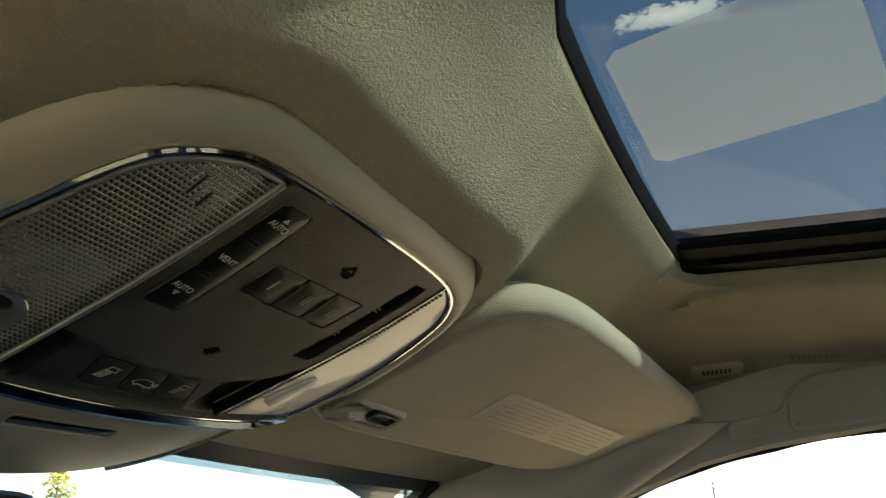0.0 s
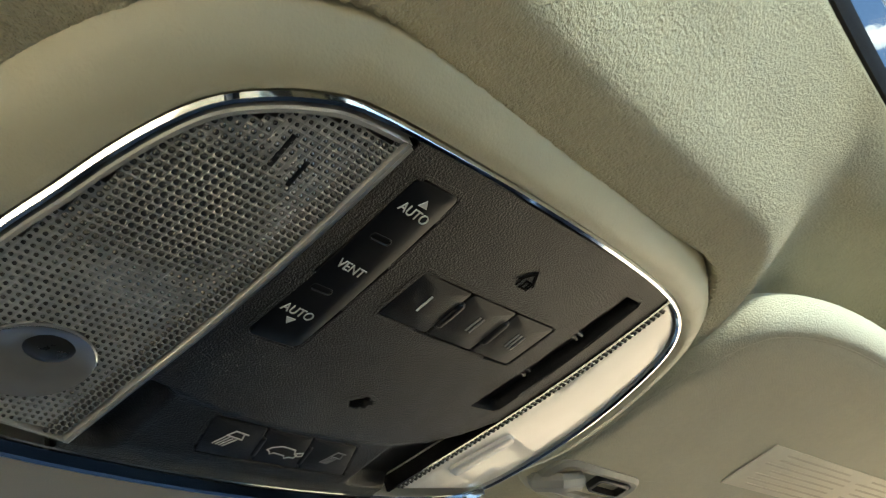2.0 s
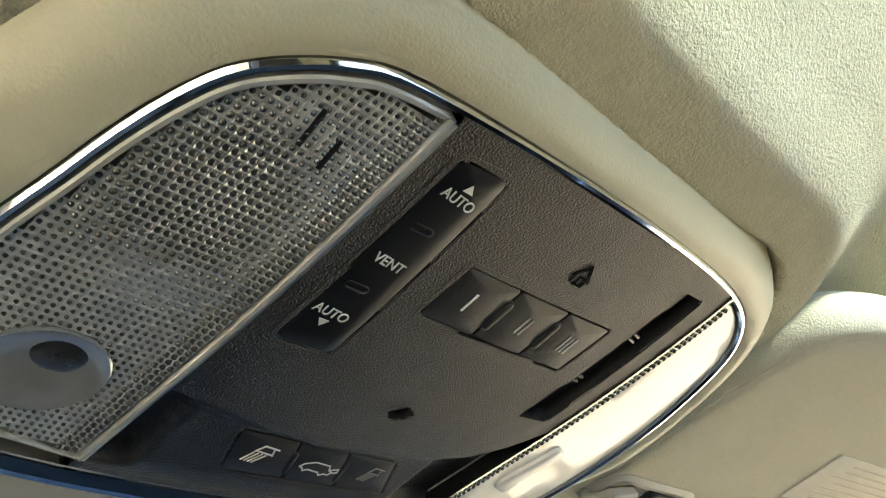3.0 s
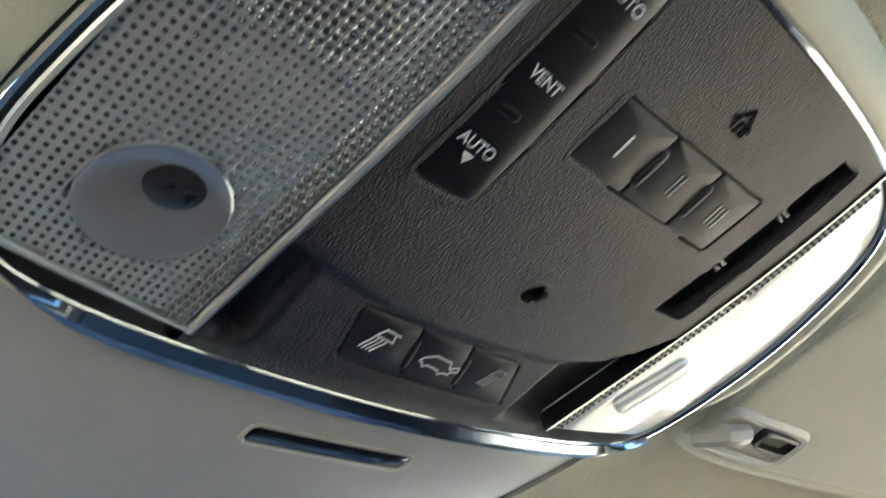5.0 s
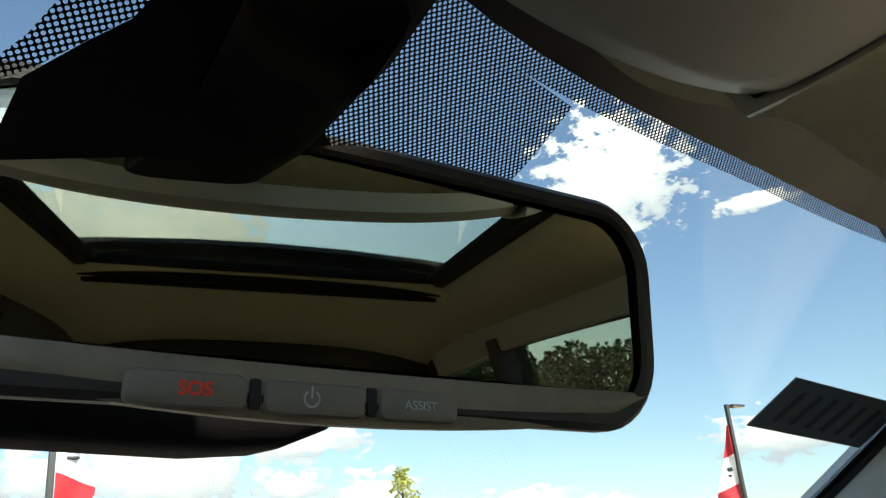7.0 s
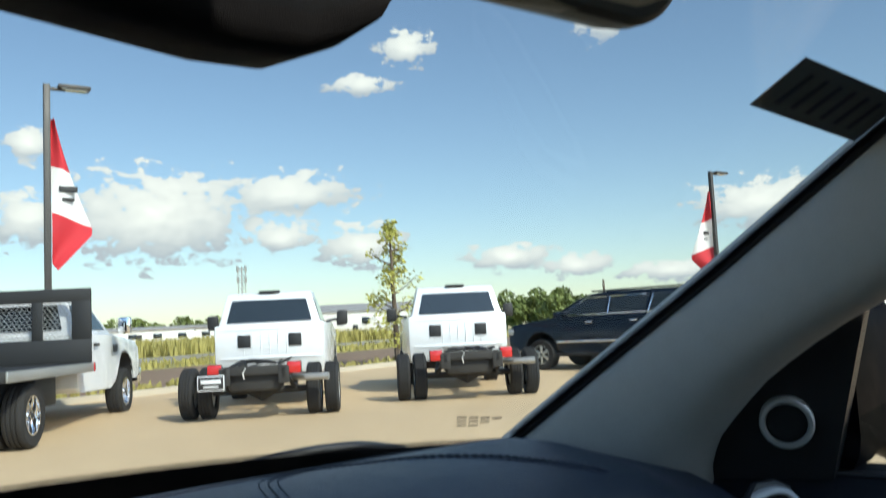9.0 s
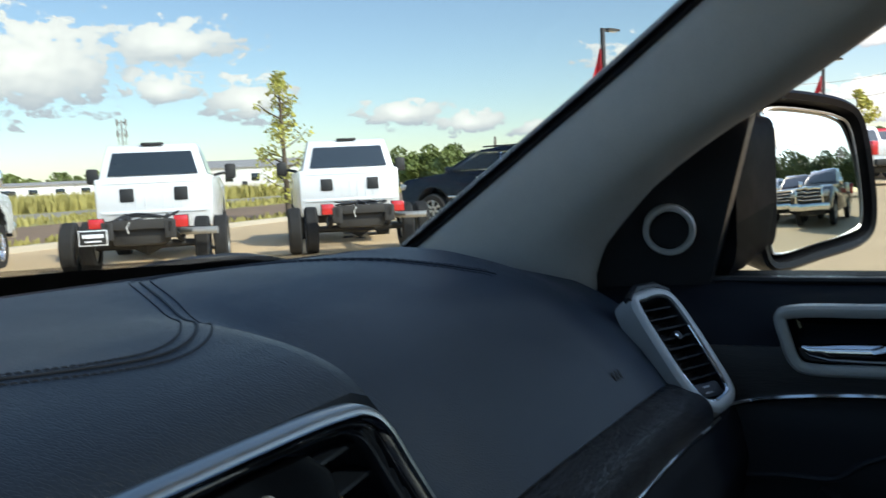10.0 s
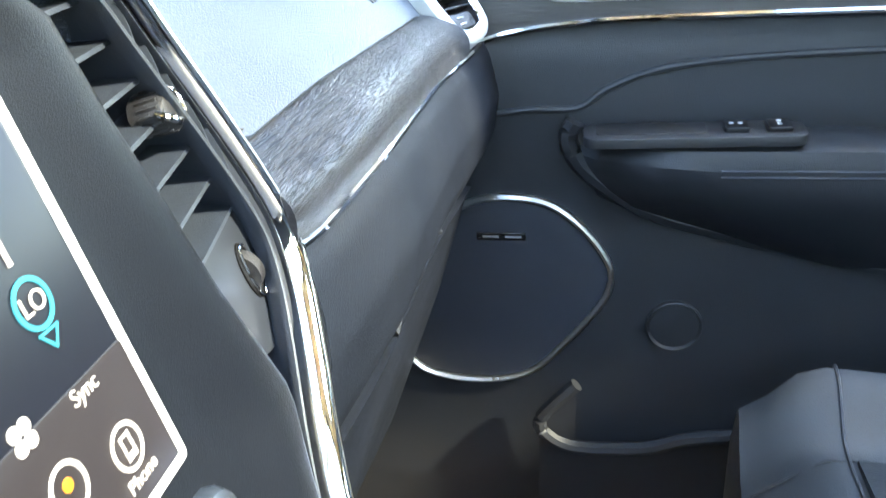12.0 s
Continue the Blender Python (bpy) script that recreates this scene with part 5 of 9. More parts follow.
            strokes("power_mark", [arc, [(0, 0.0004), (0, 0.0034)]], 0.0003, fm @ Matrix.Translation((cx - 0.002, cy, 0.0083)), WHITEINK, k)
    for cx in (-0.0350, 0.0030):
        bm = bmesh.new()
        plate(bm, rounded(0.0036, 0.0090, 0.001, 2, cx, -0.0420), 0.004, 0.0072, fm, 0.0006)
        part("gap_pad", bm, BLACKP, t)
    # stalk and sensor cover up to the glass
    bm = bmesh.new()
    rings = []
    for w, h, c in ((0.060, 0.060, wind(-0.036, 1.507, -0.003)), (0.058, 0.056, wind(-0.036, 1.503, -0.012)), (0.054, 0.040, wind(-0.038, 1.497, -0.016)),
                    (0.044, 0.026, fm @ V(-0.040, 0.036, -0.036)), (0.030, 0.024, fm @ V(-0.02, 0.010, -0.036))):
        slope = V(0, 0.80, -0.60)
        rings.append([c + V(p.x * w, 0, 0) + slope * (p.y * h) for p in rounded(1, 1, 0.25, 3)])
    loft(bm, rings)
    part("sensor_cover", bm, RAILBLACK, t, "black plastic sensor cover and stalk")
    bm = bmesh.new()
    rings = []
    for x, zb, zt, y in ((-0.13, 1.393, 1.440, 0.654), (-0.02, 1.392, 1.440, 0.658), (0.07, 1.393, 1.438, 0.658), (0.108, 1.396, 1.434, 0.652), (0.124, 1.403, 1.430, 0.640), (0.134, 1.413, 1.426, 0.628)):
        rings.append([V(x, y + p.x * 0.045 + (0.5 - p.y) * 0.012, lerp(zb, zt, p.y + 0.5)) for p in rounded(1, 1, 0.25, 3)])
    loft(bm, rings)
    part("camera_pod", bm, RAILBLACK, t, "black camera pod behind the mirror")


def sign_card():
    t = thing("card_sign", (0.56, 0.51, 1.42), "grey card with handwritten marks tucked behind windscreen", "card")
    a, b, d = V(0.503, 0.491, 1.4535), V(0.4965, 0.5345, 1.4231), V(0.645, 0.487, 1.409)
    x, y = d - b, a - b
    bm = bmesh.new()
    nrm = x.cross(y).normalized() * 0.0012
    quad = [b, b + x * 1.02, b + x * 1.02 + y, b + y]
    loft(bm, [[p for p in quad], [p + nrm for p in quad]])
    part("sheet", bm, SIGN, t, smooth=False)
    fm = frame_matrix(b, x, y)
    w, h = x.length, y.length
    for k in range(6):
        bm = bmesh.new()
        u = 0.12 + 0.14 * k
        q = [b + x * (u + du) + y * dv for du, dv in ((0, 0.18), (0.045, 0.18), (0.065, 0.80), (0.02, 0.80))]
        loft(bm, [[p - nrm * 0.3 for p in q], [p - nrm * 0.6 for p in q]])
        loft(bm, [[p + nrm * 1.3 for p in q], [p + nrm * 1.6 for p in q]])
        part("ink_bar", bm, SIGNINK, t)


overhead_console()
visor()
roof_fittings()
rear_mirror()
sign_card()


# ---------------------------------------------------------------- dashboard
def dash_top(x, v):
    """Top and face of the dashboard at x, from the glass (v=0) over the brow to the wood trim (v=1)."""
    k = ease((x - 0.155) / 0.080)               # 0 over the centre stack, 1 on the passenger side
    prof = [(0.0, 1.03 - 0.40 * x * x, 1.128), (0.10, 0.97 - 0.35 * x * x, 1.138), (0.30, 0.86 - 0.10 * x * x, 1.143), (0.45, 0.775, 1.139),
            (0.58, lerp(0.690, 0.705, k), lerp(1.141, 1.122, k)), (0.70, lerp(0.635, 0.655, k), lerp(1.133, 1.098, k)), (0.80, lerp(0.610, 0.622, k), lerp(1.125, 1.073, k)),
            (0.90, lerp(0.600, 0.590, k), lerp(1.119, 1.044, k)), (1.0, lerp(0.594, 0.563, k), lerp(1.113, 1.022 + 0.05 * (0.40 - x) * k, k))]
    y = along([(a, b) for a, b, c in prof], v)
    z = along([(a, c) for a, b, c in prof], v)
    q = ease((0.32 - x) / 0.12) * k * v ** 3
    y, z = y + 0.016 * q, z - 0.0157 * q
    # gentle fall towards the door
    z -= 0.030 * ease((abs(x) - 0.56) / 0.16) * (1 - v) + 0.010 * ease((abs(x) - 0.58) / 0.1)
    return V(x, y, z)


def dash_smooth(x, v):
    return (dash_top(x, v - 0.05) + 2 * dash_top(x, v) + dash_top(x, v + 0.05)) / 4 if 0.05 < v < 0.95 else dash_top(x, v)


def wood_pt(x, w):
    """Wood trim: w=0 at its upper edge, 1 at the bright strip below."""
    top = V(x, 0.563 - 0.010 * ease((x - 0.45) / 0.25), 1.020 + 0.05 * (0.40 - x))
    bot = V(x, 0.532 - 0.012 * ease((x - 0.45) / 0.25), 0.9885 - 0.040 * (x - 0.30) + 0.012 * ease((0.24 - x) / 0.1))
    k = ease((0.32 - x) / 0.12)
    p = top.lerp(bot, w) + V(0, 0.016 * k, -0.0157 * k)
    return p + V(0, -0.012 * math.sin(w * math.pi), 0.004 * math.sin(w * math.pi))


BEZ = [(0.0, 1.1125), (0.080, 1.1125), (0.132, 1.111), (0.153, 1.107), (0.167, 1.096), (0.178, 1.073), (0.196, 1.034), (0.2075, 1.005), (0.211, 0.985), (0.205, 0.962), (0.189, 0.935), (0.169, 0.905), (0.154, 0.870), (0.146, 0.80), (0.143, 0.72), (0.0, 0.72)]


def stack_frame():
    # local x right, y up the face, z out of it
    o = V(0, 0.548 + 0.29 * 0.05, 0.97)
    return frame_matrix(o, V(1, 0, 0), V(0, 0.29, 1))


def on_stack(x, z):
    """World height z to the face's own coordinates."""
    return x, (z - 0.97) * math.sqrt(1 + 0.29 ** 2)


def dashboard():
    t = thing("dashboard", (0, 0.75, 0.60), "dark navy leather dashboard with stitched seams, wood trim and air vents", "dashboard")
    bm = bmesh.new()
    XR = 0.715

    def top(u, v):
        x = lerp(-0.72, XR, u)
        return dash_smooth(x, v)
    slab(bm, top, 120, 60, V(0, 0.02, -0.03))
    part("upper_pad", bm, DASH, t, "dark navy leather upper pad")
    # seams: a double row of stitches round the centre pad and along the glass
    seam = smooth_line([(-0.45, 0.74), (-0.10, 0.722), (0.0, 0.708), (0.04, 0.680), (0.082, 0.662), (0.116, 0.662), (0.154, 0.687), (0.200, 0.743), (0.255, 0.828), (0.285, 0.870), (0.310, 0.892), (0.340, 0.900), (0.370, 0.896), (0.440, 0.834), (0.500, 0.755), (0.545, 0.700)], 150)

    def on_pad(x, y, lift=0.0005):
        lo, hi = 0.0, 1.0
        for _ in range(18):
            mid = (lo + hi) / 2
            if dash_smooth(x, mid).y > y:
                lo = mid
            else:
                hi = mid
        p = dash_smooth(x, lo)
        return V(x, y, p.z + lift)
    pts3 = [on_pad(p.x, p.y) for p in [V(q[0], q[1], 0) for q in seam]]
    bm = bmesh.new()
    tube(bm, pts3, 0.0008, 6)
    part("seam", bm, THREAD, t, "raised seam line")
    n = len(pts3)
    for off in (-0.0075, 0.0075):
        bm = bmesh.new()
        line = []
        for i in range(n):
            tg = (pts3[min(i + 1, n - 1)] - pts3[max(i - 1, 0)]).normalized()
            sd = V(tg.y, -tg.x, 0).normalized()
            q = pts3[i] + sd * off
            line.append(on_pad(q.x, q.y, 0.0006))
        line = smooth_line(line, 800)
        for i in range(0, 790, 4):
            a, b = line[i], line[i + 3]
            tube(bm, [a - V(0, 0, 0.0007), (a + b) / 2 - V(0, 0, 0.0002), b - V(0, 0, 0.0007)], 0.0006, 5)
        tagged(part("stitching", bm, THREAD, t, "row of dark stitches"), kind="stuff")
    bm = bmesh.new()
    tube(bm, [on_pad(lerp(-0.6, 0.60, k / 40), 0.948 - 0.30 * lerp(-0.6, 0.60, k / 40) ** 2, 0.0003) for k in range(41)], 0.0012, 6)
    part("crease", bm, THREAD, t)
    # airbag mark
    am = frame_matrix(dash_smooth(0.522, 0.925) + V(0, -0.0012, 0.0008), V(1, -0.05, 0), V(0, 0.6, 0.8))
    bm = bmesh.new()
    for k in range(3):
        rbox(bm, (-0.0065 + 0.0062 * k, 0.0, 0.0003), (0.0036, 0.0085, 0.0005), 0.0002, am)
    part("airbag_mark", bm, material("pressed_mark", (0.006, 0.007, 0.010), 0.6), t)
    bm = bmesh.new()
    tube(bm, [dash_smooth(x, v) + V(0, -0.0004, 0.0004) for x, v in [(lerp(0.208, 0.236, k / 12), lerp(0.87, 0.985, (k / 12) ** 0.8)) for k in range(13)]], 0.0008, 6)
    part("seam", bm, THREAD, t)
    # shadow gap, wood trim and bright strip
    bm = bmesh.new()
    slab(bm, lambda u, v: wood_pt(lerp(0.202, 0.616, u), lerp(-0.16, 0.04, v)) + V(0, 0.006, 0.0), 50, 2, V(0, 0.03, 0))
    part("shadow_gap", bm, BLACKP, t)
    bm = bmesh.new()
    slab(bm, lambda u, v: wood_pt(lerp(0.202, 0.616, u), v), 60, 10, V(0, 0.02, 0))
    uv = bm.loops.layers.uv.new("UVMap")
    for f in bm.faces:
        for lp in f.loops:
            c = lp.vert.co
            lp[uv].uv = (c.x, (wood_pt(c.x, 0).z - c.z) * 1.3)
    part("wood_trim", bm, WOOD, t, "dark open-pore wood trim")
    bm = bmesh.new()
    tube(bm, [wood_pt(lerp(0.204, 0.672, k / 50), 1.03) + V(0, -0.001, 0) for k in range(51)], 0.0022, 8)
    part("bright_strip", bm, CHROME, t, "thin bright strip under the wood")
    # lower skin and glovebox
    bm = bmesh.new()

    def low(u, v):
        x0 = along([(0, 0.202), (0.15, 0.198), (0.30, 0.180), (0.40, 0.155), (0.5, 0.145), (1, 0.143)], v)
        x = lerp(x0, 0.735, u)
        top = wood_pt(x, 1.04)
        prof = [(0, 0, 0), (0.08, -0.006, -0.012), (0.22, -0.014, -0.050), (0.36, -0.008, -0.090), (0.5, 0.02, -0.14), (0.7, 0.05, -0.24), (1.0, 0.13, -0.46)]
        return top + V(0, along([(a, b) for a, b, c in prof], v), along([(a, c) for a, b, c in prof], v))
    slab(bm, low, 40, 40, V(0, 0.02, 0))
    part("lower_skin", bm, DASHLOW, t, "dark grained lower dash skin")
    bm = bmesh.new()
    g = lambda u, v: low(lerp(0.16, 0.86, u), lerp(0.47, 0.92, v)) + V(0, -0.006, 0)
    slab(bm, g, 20, 12, V(0, 0.01, 0))
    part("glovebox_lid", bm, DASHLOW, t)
    bm = bmesh.new()
    tube(bm, smooth_line([low(lerp(0.30, 0.60, k / 6), 0.44) + V(0, -0.002, 0.02 * math.sin(k / 6 * math.pi)) for k in range(7)], 20), 0.0025, 6)
    part("glovebox_edge", bm, DOORLOW, t)
    side_vent(t)
    centre_stack(t)
    # core under the pad
    bm = bmesh.new()
    rbox(bm, (-0.02, 0.84, 0.80), (1.36, 0.30, 0.55), 0.03)
    part("core", bm, BLACKP, t)
    # driver's cowl over the dials, closing the other side
    bm = bmesh.new()
    slab(bm, lambda u, v: V(lerp(-0.70, -0.16, u), lerp(0.60, 0.56, v), lerp(1.10, 0.55, v)), 10, 10, V(0, 0.03, 0))
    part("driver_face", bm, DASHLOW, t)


def side_vent(t):
    a, b = V(0.617, 0.606, 1.091), V(0.612, 0.536, 0.989)
    up = (a - b).normalized()
    right = V(0.895, -0.445, 0).normalized()
    fm = frame_matrix((0.6540, 0.5640, 1.0395), right, up) @ Matrix.Translation((-0.003, 0, 0.002)) @ Matrix.Rotation(radians(-6), 4, "X") @ Matrix.Scale(0.93, 4) @ Matrix.Diagonal((0.94, 1, 1, 1))
    P = smooth_line([V(x, y, 0) for x, y in ((-0.033, 0.052), (-0.010, 0.062), (0.016, 0.063), (0.034, 0.052), (0.040, 0.020), (0.041, -0.025), (0.038, -0.064), (0.014, -0.078), (-0.012, -0.077), (-0.028, -0.056), (-0.034, -0.01))], 64, True)
    if sum(P[i - 1].x * P[i].y - P[i].x * P[i - 1].y for i in range(len(P))) < 0:
        P = P[::-1]
    bm = bmesh.new()
    sweep(bm, P, [(0.002, -0.022), (0.002, 0.004), (-0.001, 0.0075), (-0.005, 0.0085), (-0.0085, 0.0075), (-0.0095, 0.004)], fm)
    v = part("side_vent", bm, SILVER, t, "upright air vent in a grey satin frame")
    inner = offset_line(P, -0.0095)
    bm = bmesh.new()
    tube(bm, [fm @ (p + V(0, 0, 0.005)) for p in inner[2:40]], 0.0017, 8)
    part("bright_edge", bm, CHROME, v)
    bm = bmesh.new()
    sweep(bm, inner, [(0.0, 0.005), (-0.0012, 0.004), (-0.002, -0.020)], fm)
    bmv = bmesh.new()
    loft(bmv, [[fm @ (p + V(0, 0, h)) for p in offset_line(P, -0.009)] for h in (-0.020, -0.018)])
    part("duct", bm, BLACKP, v)
    part("duct_back", bmv, material("duct_dark", (0.004, 0.004, 0.004), 0.7), v)
    for k in range(8):
        y = 0.040 - 0.0118 * k
        bm = bmesh.new()
        w = along([(-0.06, 0.046), (-0.03, 0.057), (0.0, 0.056), (0.03, 0.051), (0.06, 0.036)], y)
        cx = along([(-0.06, 0.006), (0.0, 0.004), (0.05, -0.002)], y)
        rbox(bm, (cx, y, -0.002), (w, 0.0016, 0.012), 0.0005, fm)
        part("slat", bm, BUTTON, v)
    bm = bmesh.new()
    plate(bm, disc(0.0055, 14, 0.005, 0.006), -0.004, 0.0065, fm, 0.001)
    part("knob", bm, BLACKP, v)
    bm = bmesh.new()
    rbox(bm, (0.0015, 0.006, 0.0068), (0.004, 0.003, 0.0012), 0.0004, fm)
    part("knob_tip", bm, CHROME, v)
    bm = bmesh.new()
    plate(bm, rounded(0.040, 0.016, 0.005, 3, 0.006, -0.0565), -0.004, 0.002, fm, 0.001)
    part("thumb_panel", bm, BLACKP, v)
    for dy in (-0.0032, 0.0032):
        bm = bmesh.new()
        rbox(bm, (0.004, -0.0565 + dy, 0.0025), (0.011, 0.001, 0.001), 0.0002, fm)
        part("thumb_mark", bm, SATIN, v)
    bm = bmesh.new()
    tube(bm, [fm @ V(x, y, 0.002) for x, y in ((-0.034, 0.055), (-0.012, 0.068), (0.018, 0.068), (0.034, 0.058))], 0.0045, 8)
    part("top_shadow_trim", bm, BLACKP, v)


def centre_stack(t):
    fm = stack_frame()
    half = [V(*on_stack(x, z), 0) for x, z in BEZ]
    full = half[1:-1]
    pts = [V(-p.x, p.y, 0) for p in full] + full[::-1]
    P = smooth_line(pts, 150, True)
    if sum(P[i - 1].x * P[i].y - P[i].x * P[i - 1].y for i in range(len(P))) < 0:
        P = P[::-1]
    bz = Matrix.Translation((0, -0.009, 0)) @ fm
    bm = bmesh.new()
    sweep(bm, P, [(0.0, -0.040), (0.0, 0.003), (-0.0012, 0.0068), (-0.0035, 0.0090), (-0.0060, 0.0093)], bz)
    st = part("stack_frame", bm, SATIN, t, "satin silver frame of the centre stack")
    bm = bmesh.new()
    sweep(bm, P, [(-0.0058, 0.0088), (-0.0066, 0.0097), (-0.0085, 0.0090), (-0.0105, 0.0062), (-0.0115, 0.001), (-0.0116, -0.002)], bz)
    part("chrome_edge", bm, CHROME, st, "bright chrome inner edge")
    bm = bmesh.new()
    sweep(bm, P, [(-0.0114, -0.001), (-0.0128, -0.0015), (-0.0130, -0.0040), (-0.0080, -0.012), (-0.0035, -0.024), (-0.0025, -0.042)], bz)
    part("vent_bezel", bm, SLAT, st, "slim slate lip inside the chrome")
    bm = bmesh.new()
    inner = offset_line(P, -0.003)
    loft(bm, [[fm @ (p + V(0, 0, h)) for p in inner] for h in (-0.034, -0.030)])
    part("backing", bm, material("stack_dark", (0.006, 0.006, 0.007), 0.6), st)
    # dark face panel between the vents, raised towards its rounded rims
    bm = bmesh.new()
    rim = [(0.73, 0.132), (0.86, 0.142), (0.905, 0.156), (0.935, 0.169), (0.951, 0.164), (0.988, 0.1510), (1.006, 0.1470), (1.0225, 0.1440), (1.056, 0.1350), (1.085, 0.1300), (1.10, 0.112)]

    def face(u, v):
        z = lerp(1.094, 0.73, v)
        k = lerp(-1, 1, u)
        k = math.copysign(1 - (1 - abs(k)) ** 1.5, k)
        xx, yy = on_stack(k * along(rim, z), z)
        k = abs(k)
        return fm @ V(xx, yy, 0.004 + 0.007 * ease((k - 0.66) / 0.24) - 0.020 * max(0, (k - 0.93) / 0.07) ** 2)
    slab(bm, face, 80, 40, lambda u, v: fm.to_3x3() @ V(0, 0, -0.018))
    part("face_panel", bm, material("slate_plastic", (0.0055, 0.0068, 0.0095), 0.42, vary=0.06, bump=0.2, bump_scale=1600, specular=0.08), st, "dark slate face panel")
    # vents either side
    for s in (1, -1):
        for k in range(7):
            z0, zi = 1.0870 - 0.0144 * k, 1.0850 - 0.0160 * k
            xi = along(rim, zi) - 0.003
            xo = along([(0.985, 0.214), (1.000, 0.2145), (1.0155, 0.208), (1.0305, 0.2025), (1.0585, 0.1895), (1.071, 0.180), (1.0855, 0.167)], z0)
            a, b = on_stack(xi, zi), on_stack(xo, z0)
            bm = bmesh.new()
            q = [fm @ V(s * a[0], a[1], -0.001), fm @ V(s * b[0], b[1], -0.003), fm @ V(s * b[0], b[1] + 0.0035, -0.021), fm @ V(s * a[0], a[1] + 0.0035, -0.019)]
            nv = fm.to_3x3() @ V(0, 0.0017, 0)
            loft(bm, [q, [p + nv for p in q]])
            part("vent_slat", bm, SLAT, st, smooth=False)
            if k < 3:
                for j in range(2):
                    bm = bmesh.new()
                    c = on_stack(lerp(xi, xo, 0.34 + 0.20 * j), z0 - 0.009)
                    rbox(bm, (s * c[0], c[1], -0.019), (0.0065, 0.009, 0.004), 0.0006, fm)
                    part("vane", bm, material("brass_vane", (0.20, 0.15, 0.06), 0.5), st)
        kx, ky = on_stack(0.1795, 1.0450)
        bm = bmesh.new()
        sweep(bm, disc(0.0105, 28, s * kx, ky, 0.0085), [(0, -0.010), (0.0, 0.002), (-0.0014, 0.0042), (-0.004, 0.0050)], fm, caps=True)
        kn = part("vent_knob", bm, BLACKP, st, "ribbed black vent knob")
        for j in range(18):
            a = math.tau * j / 18
            bm = bmesh.new()
            rbox(bm, (s * kx + 0.0104 * math.cos(a), ky + 0.0084 * math.sin(a), -0.002), (0.0012, 0.0012, 0.009), 0.0003, fm)
            part("rib", bm, BLACKP, kn)
        bm = bmesh.new()
        tube(bm, smooth_line([fm @ V(s * (kx + x), ky + y, h) for x, y, h in ((-0.0125, 0.0010, 0.002), (-0.0095, -0.0022, 0.0055), (-0.005, -0.0045, 0.0060), (0.0, -0.0055, 0.0045))], 10), [0.0009, 0.0013, 0.0015, 0.0015, 0.0015, 0.0015, 0.0015, 0.0015, 0.0013, 0.0009], 8)
        part("knob_tip", bm, CHROME, kn, "chrome finger tip")
        # thumb wheel panel at the foot of the vent
        bm = bmesh.new()
        foot = soft_poly([on_stack(x, z) for x, z in ((0.146, 0.990), (0.214, 0.999), (0.2185, 0.985), (0.216, 0.962), (0.204, 0.940), (0.170, 0.944))], 0.006)
        loft(bm, [[fm @ V(s * p[0], p[1], h) for p in foot] for h in (-0.012, -0.003)])
        wp = part("wheel_panel", bm, material("slate_low", (0.016, 0.019, 0.025), 0.45, specular=0.3), st)
        bm = bmesh.new()
        tube(bm, smooth_line([fm @ V(s * x, y, -0.001) for x, y in [on_stack(x, z) for x, z in ((0.2135, 1.004), (0.2175, 0.990), (0.2165, 0.968), (0.2105, 0.948), (0.203, 0.939), (0.195, 0.938))]], 24), 0.0032, 8)
        part("foot_rim", bm, SLAT, st, "rounded rim round the foot of the vent")
        wx, wy = on_stack(0.192, 0.974)
        wm = fm @ pose(s * wx, wy, 0, 0, 0, s * 8)
        bm = bmesh.new()
        sweep(bm, disc(0.0062, 24, 0, 0, 0.0135), [(0, -0.004), (0.0, -0.0022), (-0.0012, -0.0020), (-0.002, -0.004)], wm, caps=True)
        part("wheel_well", bm, BUTTON, wp)
        bm = bmesh.new()
        loft(bm, [[wm @ V(x, 0.0095 * math.sin(a), -0.006 + 0.0085 * math.cos(a)) for a in [radians(-80 + 16 * i) for i in range(11)]] for x in (-0.0028, 0.0028)])
        part("thumb_wheel", bm, BLACKP, wp)
        for j in (-1, 1):
            bm = bmesh.new()
            tube(bm, smooth_line([wm @ V(s * x, y * j, -0.0012) for x, y in ((-0.0045, 0.0010), (-0.0030, 0.0095), (0.0, 0.0125), (0.0022, 0.0110))], 10), 0.0006, 6)
            part("wheel_mark", bm, CHROME, wp)
    # touch screen
    x1, z0, z1 = 0.0915, 0.9560, 1.0865
    _, y0 = on_stack(x1, z0)
    _, y1 = on_stack(x1, z1)
    cy, hh = (y0 + y1) / 2, (y1 - y0)
    sc = part("touch_screen", plate_mesh(rounded(2 * x1, hh, 0.003, 3, 0, cy), 0.003, 0.0078, fm), material("screen_silver", (0.50, 0.50, 0.49), 0.35, 0.2, vary=0.03), st, "touch screen in a silver edge")
    bm = bmesh.new()
    plate(bm, rounded(2 * x1 - 0.0125, hh - 0.0125, 0.002, 3, 0, cy), 0.006, 0.0084, fm, 0.0003)
    part("screen_glass", bm, glow("screen_dark", (0.016, 0.020, 0.032), 0.04), sc, "lit dark blue screen")
    bm = bmesh.new()
    plate(bm, rounded(2 * x1 - 0.0125, 0.041, 0.001, 2, 0, y0 + 0.0258), 0.0080, 0.0087, fm, 0.0001)
    part("screen_bar", bm, glow("screen_bar", (0.045, 0.042, 0.048), 0.04), sc, "grey lower menu bar")
    lit = glow("screen_white", (0.85, 0.85, 0.85), 0.045)
    cyan = glow("screen_cyan", (0.03, 0.45, 0.60), 0.045)
    mk = lambda x, z, h=0.0089: fm @ Matrix.Translation((*on_stack(x, z), h))
